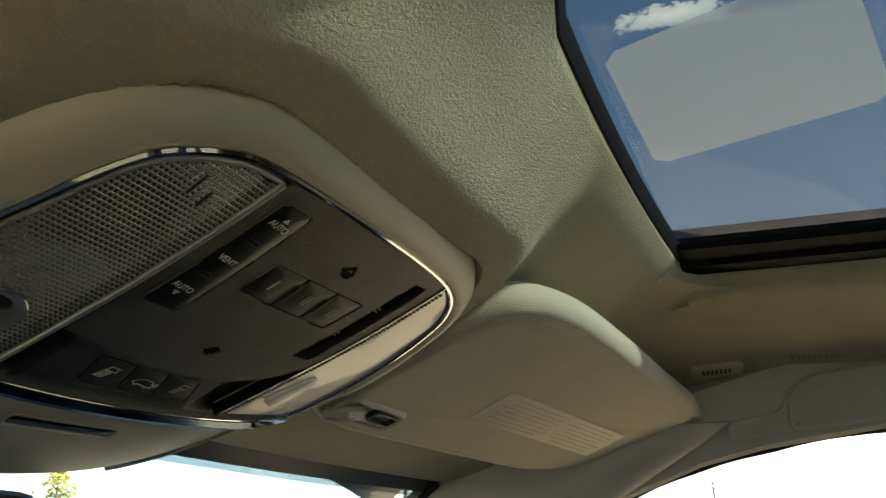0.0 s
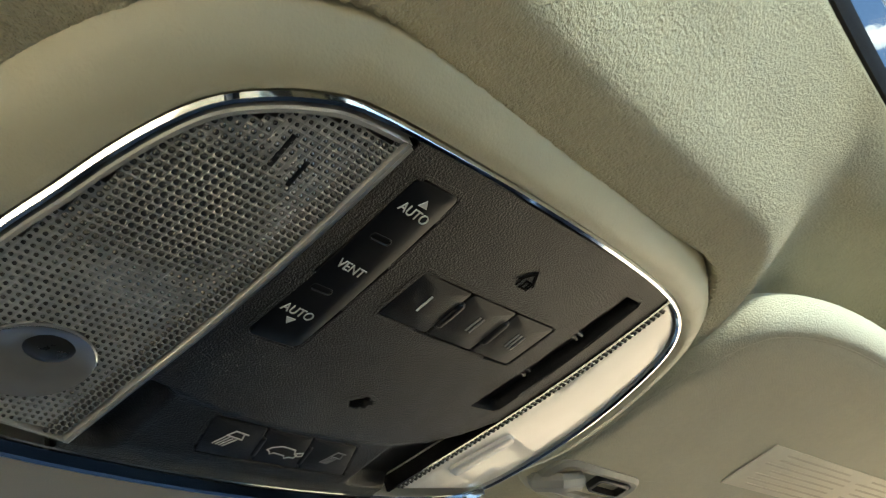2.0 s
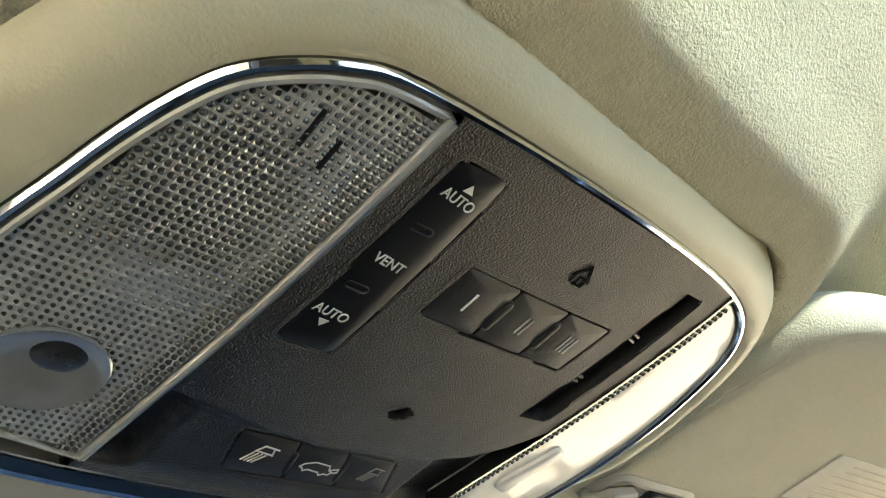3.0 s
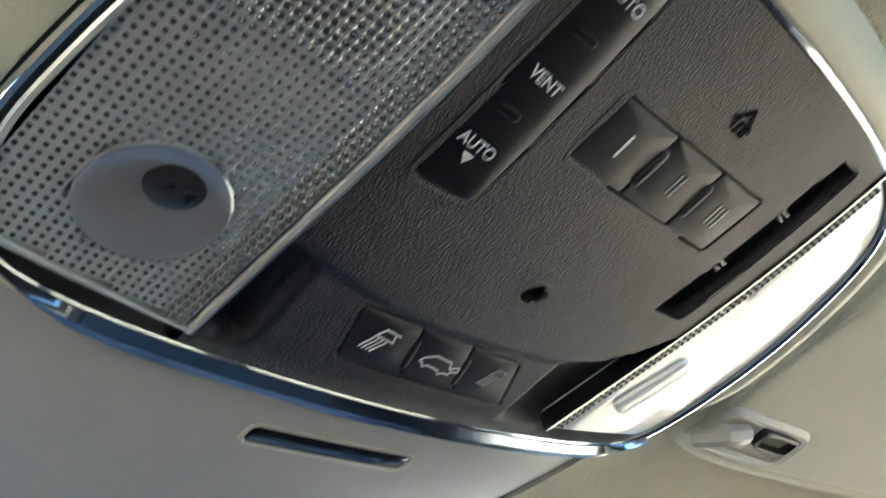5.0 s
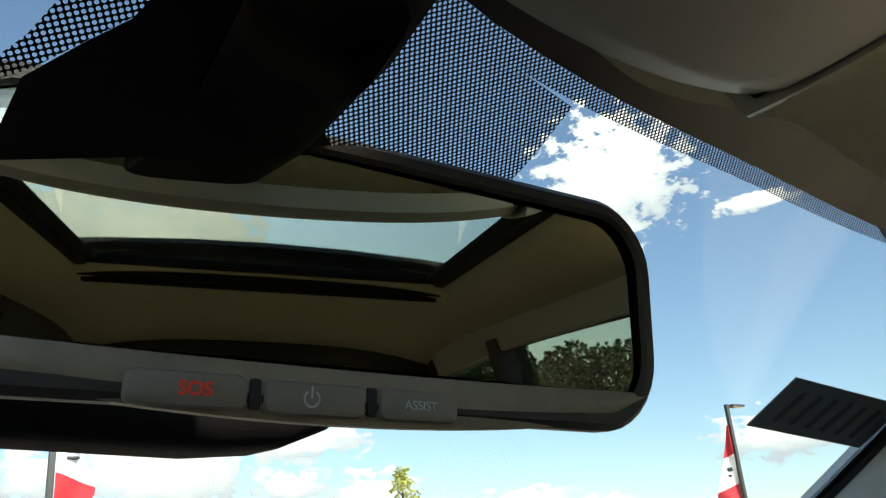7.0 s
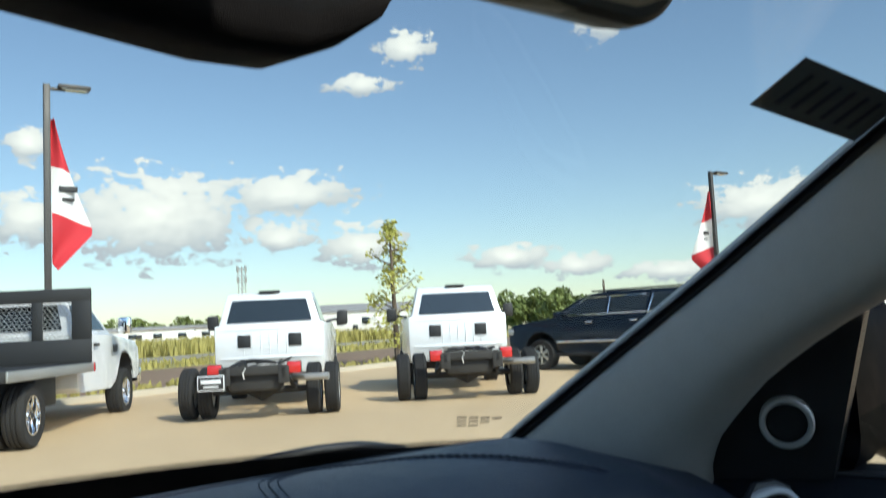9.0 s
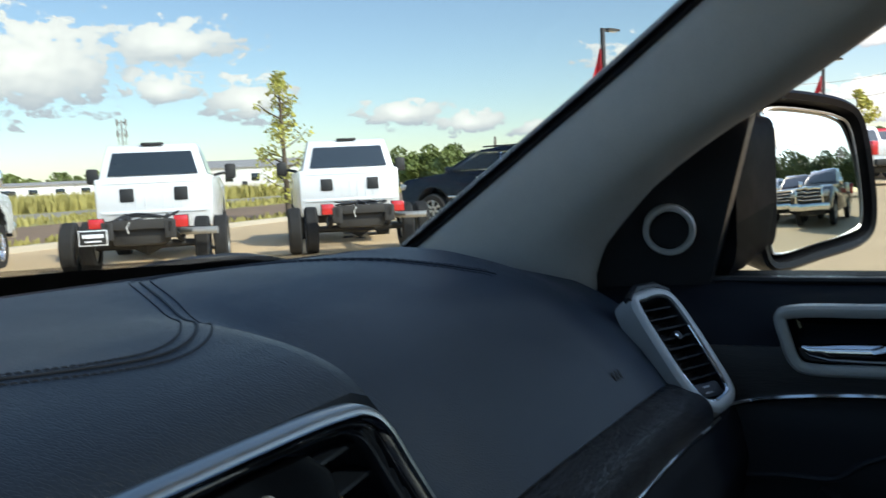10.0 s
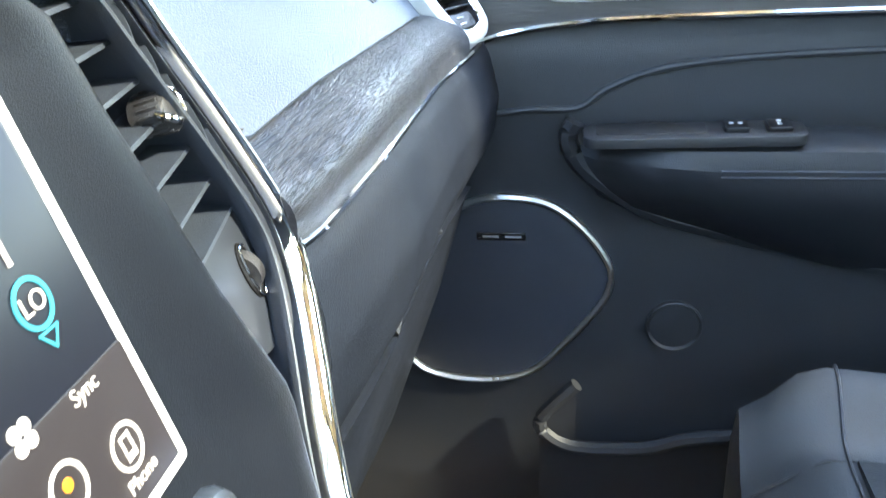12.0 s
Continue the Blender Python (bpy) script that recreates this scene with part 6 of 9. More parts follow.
    ringed = [(0.0007, 0.0086), (0.0007, 0.0090), (-0.0007, 0.0090), (-0.0007, 0.0086)]
    lettering("screen_word", "LO", 0.0078, mk(0.0626, 1.0234), lit, sc)
    lettering("screen_word", "Sync", 0.0066, mk(0.0633, 0.9974), lit, sc)
    lettering("screen_word", "Phone", 0.0060, mk(0.0672, 0.9670), lit, sc)
    bm = bmesh.new()
    sweep(bm, disc(0.0066, 28, *on_stack(0.0626, 1.0234)), ringed, fm)
    part("ring", bm, cyan, sc)
    strokes("arrow_mark", [[(-0.0038, 0.0018), (0.0038, 0.0018), (0.0, -0.0030), (-0.0038, 0.0018)]], 0.0004, mk(0.0625, 1.0141), cyan, sc)
    bm = bmesh.new()
    sweep(bm, disc(0.0066, 28, *on_stack(0.0672, 0.9766)), ringed, fm)
    part("ring", bm, lit, sc)
    strokes("phone_mark", [[(-0.002, -0.0034), (0.002, -0.0034), (0.002, 0.0034), (-0.002, 0.0034), (-0.002, -0.0034)], [(-0.0008, -0.0022), (0.0008, -0.0022)]], 0.0005, mk(0.0672, 0.9766), lit, sc)
    c = on_stack(0.0382, 1.0005)
    bm = bmesh.new()
    for a in (45, 135, 225, 315):
        plate(bm, disc(0.0022, 14, c[0] + 0.0028 * math.cos(radians(a)), c[1] + 0.0028 * math.sin(radians(a))), 0.0086, 0.0090, fm, 0.0001)
    part("fan_mark", bm, lit, sc)
    bm = bmesh.new()
    c = on_stack(0.0424, 0.9823)
    sweep(bm, disc(0.0066, 28, *c), ringed, fm)
    part("ring", bm, lit, sc)
    bm = bmesh.new()
    plate(bm, disc(0.0020, 14, c[0], c[1] + 0.001), 0.0086, 0.0090, fm, 0.0001)
    part("seat_mark", bm, glow("screen_orange", (0.9, 0.35, 0.05), 0.045), sc)
    bm = bmesh.new()
    rbox(bm, (*on_stack(0.0622, 1.0440), 0.0088), (0.0016, 0.021, 0.0004), 0, fm)
    part("dial_hand", bm, lit, sc)
    # controls under the screen
    bm = bmesh.new()
    plate(bm, rounded(0.20, 0.060, 0.012, 4, 0, on_stack(0, 0.915)[1]), 0.0, 0.012, fm, 0.006)
    part("lower_controls", bm, material("soft_black", (0.02, 0.025, 0.032), 0.3), st)


# ---------------------------------------------------------------- passenger door
def panel_x(y, z):
    """Inner face of the passenger door."""
    x = along([(0.30, 0.725), (0.45, 0.715), (0.60, 0.722), (0.78, 0.724), (0.84, 0.716), (0.90, 0.708), (0.955, 0.706), (0.975, 0.709), (1.00, 0.706), (1.025, 0.708), (1.045, 0.722), (1.063, 0.742), (1.077, 0.765), (1.087, 0.800)], z)
    x -= 0.020 * ease((y - 0.45) / 0.25) * ease((z - 0.85) / 0.1)
    return x


def car_door():
    t = thing("passenger_door", (0.74, 0.10, 0.40), "closed passenger door with black panel, chrome strip, speaker and outside mirror", "car door")
    bm = bmesh.new()
    face = lambda z0, z1: (lambda u, v: V(panel_x(lerp(-0.62, 0.74, u), lerp(z0, z1, v)), lerp(-0.62, 0.74, u), lerp(z0, z1, v)))
    slab(bm, face(0.34, 0.986), 60, 60, V(0.05, 0, 0))
    part("lower_panel", bm, DOORSKIN, t, "black grained lower panel")
    bm = bmesh.new()
    slab(bm, face(0.9865, 1.0885), 60, 14, V(0.05, 0, 0))
    part("upper_pad", bm, DASHLOW, t, "dark soft upper pad")
    bm = bmesh.new()
    rbox(bm, (0.86, 0.06, 0.76), (0.10, 1.30, 0.64), 0.02)
    part("outer_skin", bm, material("door_paint", (0.03, 0.03, 0.035), 0.3, coat=0.5), t)
    # chrome strip
    bm = bmesh.new()
    pts = smooth_line([V(0.0, y, z) for y, z in ((0.560, 0.958), (0.526, 0.9705), (0.493, 0.979), (0.44, 0.986), (0.36, 0.9905), (0.20, 0.9935), (0.0, 0.995), (-0.3, 0.996), (-0.6, 0.996))], 70)
    pts = [V(panel_x(p.y, p.z) - 0.0065, p.y, p.z) for p in pts]
    tube(bm, pts, 0.0034, 8)
    part("chrome_strip", bm, CHROME, t, "slim chrome strip along the panel")
    # dark insert between strip and shoulder
    bm = bmesh.new()
    slab(bm, lambda u, v: V(panel_x(lerp(-0.62, 0.575, u), lerp(0.995, 1.028, v)) - 0.004, lerp(-0.62, 0.575, u), lerp(0.990 - 0.020 * ease((u - 0.85) / 0.15), 1.030, v)), 50, 5, V(0.006, 0, 0))
    part("wood_insert", bm, material("door_insert", (0.030, 0.027, 0.027), 0.45, vary=0.3, scale=60, bump=0.4, bump_scale=300, stretch=(1, 0.2, 3)), t, "dark wood-look insert")
    # handle in its satin frame
    hm = frame_matrix((0.7015, 0.402, 1.0395), V(0.03, -1, 0.02), V(-0.02, 0, 1))
    if (hm.to_3x3() @ V(0, 0, 1)).x > 0:
        hm = hm @ Matrix.Diagonal((1, 1, -1, 1))
    P = smooth_line([V(x, y, 0) for x, y in ((-0.076, 0.026), (-0.055, 0.033), (0.0, 0.033), (0.040, 0.0325), (0.060, 0.024), (0.076, -0.008), (0.074, -0.026), (0.052, -0.032), (0.0, -0.032), (-0.048, -0.031), (-0.064, -0.022), (-0.072, 0.0))], 72, True)
    if sum(P[i - 1].x * P[i].y - P[i].x * P[i - 1].y for i in range(len(P))) < 0:
        P = P[::-1]
    bm = bmesh.new()
    sweep(bm, P, [(0.001, -0.010), (0.001, 0.004), (-0.0015, 0.0068), (-0.006, 0.0072), (-0.0095, 0.0055), (-0.0105, 0.001)], hm)
    fr = part("handle_frame", bm, SILVER, t, "satin grey handle frame")
    inner = offset_line(P, -0.0105)
    bm = bmesh.new()
    sweep(bm, inner, [(0.0, 0.002), (-0.001, 0.000), (-0.004, -0.022), (-0.012, -0.028)], hm, caps="end")
    part("handle_cup", bm, GLOSS, fr, "glossy black cup")
    bm = bmesh.new()
    rings = []
    for x, y, h, d in ((-0.054, -0.0065, 0.004, 0.003), (-0.048, -0.0095, 0.010, 0.004), (-0.030, -0.0110, 0.0135, 0.005), (0.0, -0.0115, 0.0150, 0.005), (0.022, -0.0105, 0.0165, 0.006), (0.040, -0.0085, 0.0190, 0.007), (0.054, -0.0100, 0.0170, 0.006), (0.062, -0.0145, 0.0080, 0.004)):
        rings.append([hm @ V(x, y + h * p.y * 1.25, -0.003 + d * 2 * (p.x + 0.2) - 0.10 * (p.y + 0.5) * h) for p in disc(0.5, 14)])
    loft(bm, rings)
    part("lever", bm, CHROME, fr, "chrome release lever")
    bm = bmesh.new()
    tube(bm, smooth_line([hm @ V(x, y, 0.003) for x, y in ((0.006, -0.010), (0.022, -0.005), (0.035, 0.006), (0.042, 0.022))], 14), [0.004 + 0.0022 * math.sin(k / 13 * math.pi) for k in range(14)], 8)
    part("lever_fin", bm, CHROME, fr)
    # arm rest with pull cup and switches
    bm = bmesh.new()
    rings = []
    for k in range(29):
        y = lerp(0.446, -0.60, k / 28)
        g = ease((0.446 - y) / 0.10)
        w = lerp(0.010, 0.075, g)
        top = lerp(0.862, 0.882, g)
        bot = lerp(0.856, lerp(0.800, 0.735, ease((0.42 - y) / 0.30)), ease((0.446 - y) / 0.05))
        px = panel_x(y, 0.85) + 0.012
        rings.append([V(px, y, top + 0.004), V(px - w * 0.55, y, top + 0.002), V(px - w * 0.9, y, top - 0.006), V(px - w, y, lerp(top, bot, 0.22)), V(px - w * 0.92, y, lerp(top, bot, 0.45)), V(px - w * 0.55, y, lerp(top, bot, 0.75)), V(px - w * 0.2, y, bot), V(px, y, bot - 0.004)])
    loft(bm, rings)
    ar = part("armrest", bm, DOORSKIN, t, "padded armrest with stitched edge")
    bm = bmesh.new()
    for dz in (0.0, -0.006):
        tube(bm, [V(panel_x(y, 0.85) + 0.012 - 0.0765, y, 0.872 - 0.012 + dz) for y in [lerp(0.30, -0.58, k / 20) for k in range(21)]], 0.0012, 6)
    part("stitching", bm, THREAD, ar)
    # switch plate
    sm = frame_matrix((0.672, 0.325, 0.8880), V(0, -1, 0.02), V(1, 0, 0.10))
    sg = 1 if (sm.to_3x3() @ V(0, 0, 1)).z > 0 else -1
    sm = sm @ Matrix.Diagonal((1, 1, sg, 1))
    bm = bmesh.new()
    plate(bm, rounded(0.200, 0.040, 0.012, 4, 0.0, 0.004), -0.006, 0.004, sm, 0.002)
    sp = part("switch_plate", bm, BLACKP, t, "black window switch plate")
    bm = bmesh.new()
    plate(bm, rounded(0.100, 0.026, 0.005, 3, -0.038, 0.006), 0.002, 0.0048, sm, 0.0004)
    part("pull_pocket", bm, material("pocket_black", (0.004, 0.004, 0.005), 0.6), sp)
    for x in (0.038, 0.076):
        bm = bmesh.new()
        plate(bm, rounded(0.022, 0.022, 0.003, 3, x, 0.005), 0.003, 0.0085, sm, 0.0015)
        sw = part("window_switch", bm, BUTTON, sp)
        bm = bmesh.new()
        for j in (-0.004, 0.004):
            rbox(bm, (x + j * (1 if x < 0.05 else 0.0), 0.006 + j * (0 if x < 0.05 else 1), 0.0088), (0.004, 0.0024, 0.0005), 0, sm)
        part("mark", bm, WHITEINK, sw)
    # speaker with its bright ring
    qm = frame_matrix((0.7185, 0.505, 0.700), V(0, -1, 0), V(0, 0, 1))
    if (qm.to_3x3() @ V(0, 0, 1)).x > 0:
        qm = qm @ Matrix.Diagonal((1, 1, -1, 1))
    S = smooth_line([V(0.505 - y, z - 0.700, 0) for y, z in ((0.622, 0.681), (0.612, 0.730), (0.566, 0.784), (0.535, 0.803), (0.498, 0.808), (0.458, 0.801), (0.425, 0.777), (0.400, 0.745), (0.391, 0.718), (0.400, 0.688), (0.432, 0.645), (0.475, 0.600), (0.527, 0.586), (0.585, 0.592), (0.612, 0.612), (0.622, 0.645))], 90, True)
    if sum(S[i - 1].x * S[i].y - S[i].x * S[i - 1].y for i in range(len(S))) < 0:
        S = S[::-1]
    bm = bmesh.new()
    sweep(bm, S, [(0.003, -0.006), (0.003, 0.005), (0.0, 0.0075), (-0.003, 0.005), (-0.0035, -0.002)], qm)
    part("speaker_ring", bm, SATIN, t, "satin metal speaker ring")
    bm = bmesh.new()
    sweep(bm, S, [(-0.003, -0.004), (-0.003, 0.0015), (-0.012, 0.003), (-0.030, 0.0045)], qm, caps="end")
    part("speaker_grille", bm, material("speaker_mesh", (0.016, 0.020, 0.030), 0.55, vary=0.1, bump=0.7, bump_scale=1600), t, "fine dark speaker grille")
    bm = bmesh.new()
    plate(bm, rounded(0.052, 0.0085, 0.001, 2, -0.002, 0.065), 0.003, 0.0058, qm, 0.0005)
    badge = part("badge", bm, GLOSS, t, "small black badge")
    for k in range(2):
        bm = bmesh.new()
        rbox(bm, (-0.013 + 0.024 * k, 0.065, 0.0060), (0.017, 0.0022, 0.0003), 0, qm)
        part("badge_bar", bm, material("badge_grey", (0.20, 0.20, 0.22), 0.5), badge)
    # small woofer and map pocket
    wm = frame_matrix((0.722, 0.322, 0.660), V(0, -1, 0), V(0, 0, 1))
    if (wm.to_3x3() @ V(0, 0, 1)).x > 0:
        wm = wm @ Matrix.Diagonal((1, 1, -1, 1))
    bm = bmesh.new()
    sweep(bm, disc(0.030, 30), [(0.0, -0.004), (0.0, 0.004), (-0.0015, 0.005), (-0.003, 0.0035), (-0.004, 0.002), (-0.012, 0.003)], wm, caps=True)
    part("small_speaker", bm, DOORLOW, t, "small round low grille")
    bm = bmesh.new()
    rim = smooth_line([V(0.690, y, z) for y, z in ((0.425, 0.60), (0.463, 0.555), (0.455, 0.530), (0.420, 0.516), (0.345, 0.520), (0.300, 0.535), (0.22, 0.543), (0.0, 0.545), (-0.3, 0.545))], 50)
    tube(bm, rim, 0.008, 8)
    part("pocket_rim", bm, DOORLOW, t)
    bm = bmesh.new()
    loft(bm, [[V(0.690, p.y, p.z) for p in rim], [V(0.695, p.y, 0.34) for p in rim]], closed=False)
    loft(bm, [[V(0.697, p.y, p.z) for p in rim], [V(0.702, p.y, 0.34) for p in rim]], closed=False)
    part("pocket_wall", bm, DOORLOW, t)
    # sweep line from the pull down and back
    bm = bmesh.new()
    tube(bm, smooth_line([V(panel_x(y, z) - 0.004, y, z) for y, z in ((0.432, 0.892), (0.4385, 0.872), (0.420, 0.840), (0.360, 0.797), (0.290, 0.775), (0.220, 0.757), (0.13, 0.738), (-0.1, 0.70), (-0.4, 0.68))], 50), 0.010, 8)
    part("sweep_edge", bm, DOORLOW, t)
    bm = bmesh.new()
    tube(bm, smooth_line([V(panel_x(y, z) - 0.001, y, z) for y, z in ((0.60, 0.868), (0.55, 0.892), (0.48, 0.903), (0.43, 0.905), (0.40, 0.925), (0.34, 0.945), (0.22, 0.955), (0.0, 0.960), (-0.4, 0.960))], 50), 0.0035, 8)
    part("bolster_edge", bm, DOORSKIN, t)
    # window sill seal
    bm = bmesh.new()
    tube(bm, [V(0.788, lerp(0.60, -0.6, k / 20), 1.0850 + 0.004 * k / 20) for k in range(21)], 0.007, 8, flat=0.6)
    part("sill_seal", bm, BLACKP, t)
    # sail panel with tweeter
    bm = bmesh.new()
    a, b, c = V(0.748, 0.700, 1.075), V(0.778, 0.552, 1.080), V(0.722, 0.545, 1.245)

    def sail(u, v):
        lo = a.lerp(b, u)
        front = along([(1.075, 0.695), (1.10, 0.685), (1.133, 0.668), (1.16, 0.645), (1.20, 0.605), (1.245, 0.540), (1.28, 0.475)], lerp(1.075, 1.27, v))
        z = lerp(1.075, 1.27, v)
        y1 = lerp(0.556, 0.500, v)
        y = lerp(max(front, y1 + 0.002), y1, u)
        x = lerp(0.752, 0.716, v) + 0.022 * u
        return V(x, y, z)
    slab(bm, sail, 14, 22, V(0.03, 0, 0))
    part("sail_panel", bm, BLACKP, t, "black corner panel with tweeter")
    tm = frame_matrix((0.742, 0.588, 1.143), V(0.22, -1, 0), V(-0.18, 0, 1))
    if (tm.to_3x3() @ V(0, 0, 1)).x > 0:
        tm = tm @ Matrix.Diagonal((1, 1, -1, 1))
    bm = bmesh.new()
    sweep(bm, disc(0.0262, 40), [(0.001, -0.010), (0.001, 0.004), (-0.001, 0.0065), (-0.0045, 0.0065), (-0.0060, 0.003)], tm)
    part("tweeter_ring", bm, SILVER, t, "satin tweeter ring")
    bm = bmesh.new()
    sweep(bm, disc(0.0203, 32), [(0, -0.006), (0, 0.0005), (-0.006, 0.003), (-0.014, 0.004)], tm, caps=True)
    part("tweeter_grille", bm, material("tweeter_mesh", (0.008, 0.009, 0.010), 0.6, bump=0.8, bump_scale=2200), t)
    side_mirror(t)


def side_mirror(t):
    # local x along the glass away from the car, y up, z towards the driver
    n = V(-0.61, -0.79, 0.0)
    fm = frame_matrix((0.974, 0.4715, 1.187), V(0.79, -0.61, 0), V(0, 0, 1))
    pts = [(-0.078, 0.076), (-0.060, 0.086), (0.0, 0.082), (0.045, 0.074), (0.066, 0.058), (0.080, 0.0), (0.084, -0.050), (0.070, -0.068), (0.0, -0.080), (-0.055, -0.088), (-0.068, -0.078), (-0.074, -0.02), (-0.080, 0.04)]
    P = smooth_line([V(x, y, 0) for x, y in pts], 80, True)
    if sum(P[i - 1].x * P[i].y - P[i].x * P[i - 1].y for i in range(len(P))) < 0:
        P = P[::-1]
    bm = bmesh.new()
    sweep(bm, P, [(-0.040, -0.090), (-0.006, -0.075), (0.014, -0.045), (0.021, -0.010), (0.021, 0.010), (0.017, 0.014), (0.010, 0.012), (0.006, 0.000)], fm, caps=False)
    sm = part("outside_mirror", bm, material("mirror_cap", (0.004, 0.0045, 0.006), 0.35, vary=0.06, specular=0.2), t, "black outside mirror housing")
    bm = bmesh.new()
    loft(bm, [[fm @ (p + V(0, 0, -0.090)) for p in offset_line(P, -0.040)], [fm @ V(p.x * 0.2, p.y * 0.2, -0.100) for p in P]])
    part("cap", bm, BLACKP, sm)
    bm = bmesh.new()
    gm = frame_matrix(fm.translation, V(0.79, -0.61, 0), V(0.026, 0.0333, 1))
    dome = lambda p, k: gm @ V(p.x * k, p.y * k, 0.0055 - (p.length * k) ** 2 / 2.8)
    loft(bm, [[gm @ (p + V(0, 0, -0.008)) for p in P]] + [[dome(p, k) for p in P] for k in (1.0, 0.8, 0.6, 0.4, 0.2, 0.02)])
    part("mirror_glass", bm, MIRROR, sm, "convex outside mirror glass")
    bm = bmesh.new()
    tube(bm, [fm @ (p + V(0, 0, 0.0045)) for p in P], 0.0018, 6, closed=True)
    part("glass_edge", bm, SATIN, sm)
    bm = bmesh.new()
    rings = []
    for k, (c, w, h) in enumerate(((V(0.800, 0.575, 1.178), 0.095, 0.185), (V(0.840, 0.562, 1.178), 0.085, 0.180), (V(0.880, 0.547, 1.182), 0.065, 0.170), (V(0.925, 0.525, 1.185), 0.045, 0.155))):
        rings.append([c + V(0.2 * p.x * w, p.x * w, p.y * h) for p in rounded(1, 1, 0.2, 3)])
    loft(bm, rings)
    part("arm", bm, material("arm_navy", (0.0018, 0.0024, 0.004), 0.5, specular=0.03), sm, "dark navy mirror arm")
    bm = bmesh.new()
    rbox(bm, (0.838, 0.548, 1.116), (0.022, 0.022, 0.066), 0.003)
    part("arm_foot", bm, material("foot_tan", (0.15, 0.135, 0.11), 0.45), sm)
    for k, (x, y) in enumerate(((-0.062, 0.064), (0.050, 0.030))):
        strokes("glass_mark", [[(-0.004, -0.003), (0.004, -0.003), (0.004, 0.003), (-0.004, 0.003), (-0.004, -0.003)] if k == 0 else [(-0.004, -0.005), (0.0, 0.006), (0.004, -0.005), (-0.004, -0.005)]], 0.0004, fm @ Matrix.Translation((x, y, 0.0042)), material("mirror_mark", (0.25, 0.27, 0.28), 0.6), sm)


# ---------------------------------------------------------------- seats
def car_seat(cx, label):
    t = thing("car_seat", (cx, -0.05, 0.36), label, "car seat", group="front seats")
    bm = bmesh.new()

    def cushion(u, v):
        x = lerp(-0.255, 0.255, u)
        k = abs(x) / 0.255
        y = lerp(0.272, -0.34, v) + 0.014 * (1 - k * k) * (1 - v)
        z = 0.663 - 0.053 * v + 0.040 * ease((k - 0.55) / 0.3) - 0.060 * ease((k - 0.86) / 0.14)
        z -= 0.055 * (1 - ease(v / 0.14)) ** 2
        return V(cx + x, y, z)
    slab(bm, cushion, 40, 26, V(0, 0, -0.14))
    part("cushion", bm, SEATL, t, "black leather seat cushion")
    bm = bmesh.new()
    slab(bm, lambda u, v: cushion(lerp(0.24, 0.76, u), lerp(0.14, 0.95, v)) + V(0, 0, 0.004 + 0.006 * math.sin(u * math.pi)), 20, 20, V(0, 0, -0.01))
    part("insert", bm, material("perforated_insert", (0.020, 0.021, 0.023), 0.5, bump=0.6, bump_scale=500, stretch=(1, 0.1, 1)), t, "ribbed perforated seat insert")
    for s in (0.235, 0.765):
        bm = bmesh.new()
        tube(bm, [cushion(s, k / 20) + V(0, 0, 0.001) for k in range(21)], 0.0016, 6)
        part("welt", bm, SEATL, t)
    bm = bmesh.new()
    tube(bm, [cushion(k / 30, 0.13) + V(0, 0, 0.001) for k in range(31)], 0.0016, 6)
    part("welt", bm, SEATL, t)

    def back(u, v):
        x = lerp(-0.26, 0.26, u) * (1 - 0.15 * v)
        k = abs(lerp(-1, 1, u))
        z = lerp(0.60, 1.16, v)
        return V(cx + x, -0.33 - 0.24 * v + 0.05 * ease((k - 0.5) / 0.3) - 0.05 * ease((k - 0.85) / 0.15), z)
    bm = bmesh.new()
    slab(bm, back, 26, 20, V(0, -0.12, -0.02))
    part("backrest", bm, SEATL, t)
    bm = bmesh.new()
    rbox(bm, (cx, -0.62, 1.27), (0.26, 0.11, 0.17), 0.04, seg=4)
    part("headrest", bm, SEATL, t)
    bm = bmesh.new()
    rbox(bm, (cx, -0.06, 0.42), (0.44, 0.46, 0.14), 0.02)
    part("base", bm, BLACKP, t)


def centre_console():
    t = thing("centre_console", (0, 0.2, 0.36), "black console between the front seats", "console")
    bm = bmesh.new()
    rbox(bm, (0, 0.10, 0.60), (0.20, 0.80, 0.46), 0.03, seg=3)
    part("body", bm, DOORLOW, t)


dashboard()
car_door()
car_seat(0.37, "black leather passenger seat with ribbed insert")
car_seat(-0.37, "black leather driver seat")
centre_console()


# ---------------------------------------------------------------- outside
EYE_X, EYE_Y = -0.17, 0.36


def ground_z(x, y):
    r = math.hypot(x - EYE_X, y - EYE_Y)
    return 0.0125 * min(max(0.0, r - 11.0), 50.0)


def polar(az, d):
    a = radians(az)
    return EYE_X + d * math.sin(a), EYE_Y + d * math.cos(a)


def placed(x, y, heading, lift=0.0):
    """A frame on the ground: x ahead along the heading, y to the left, z up."""
    a = radians(heading)
    return frame_matrix((x, y, ground_z(x, y) + lift), (math.sin(a), math.cos(a), 0), (-math.cos(a), math.sin(a), 0))


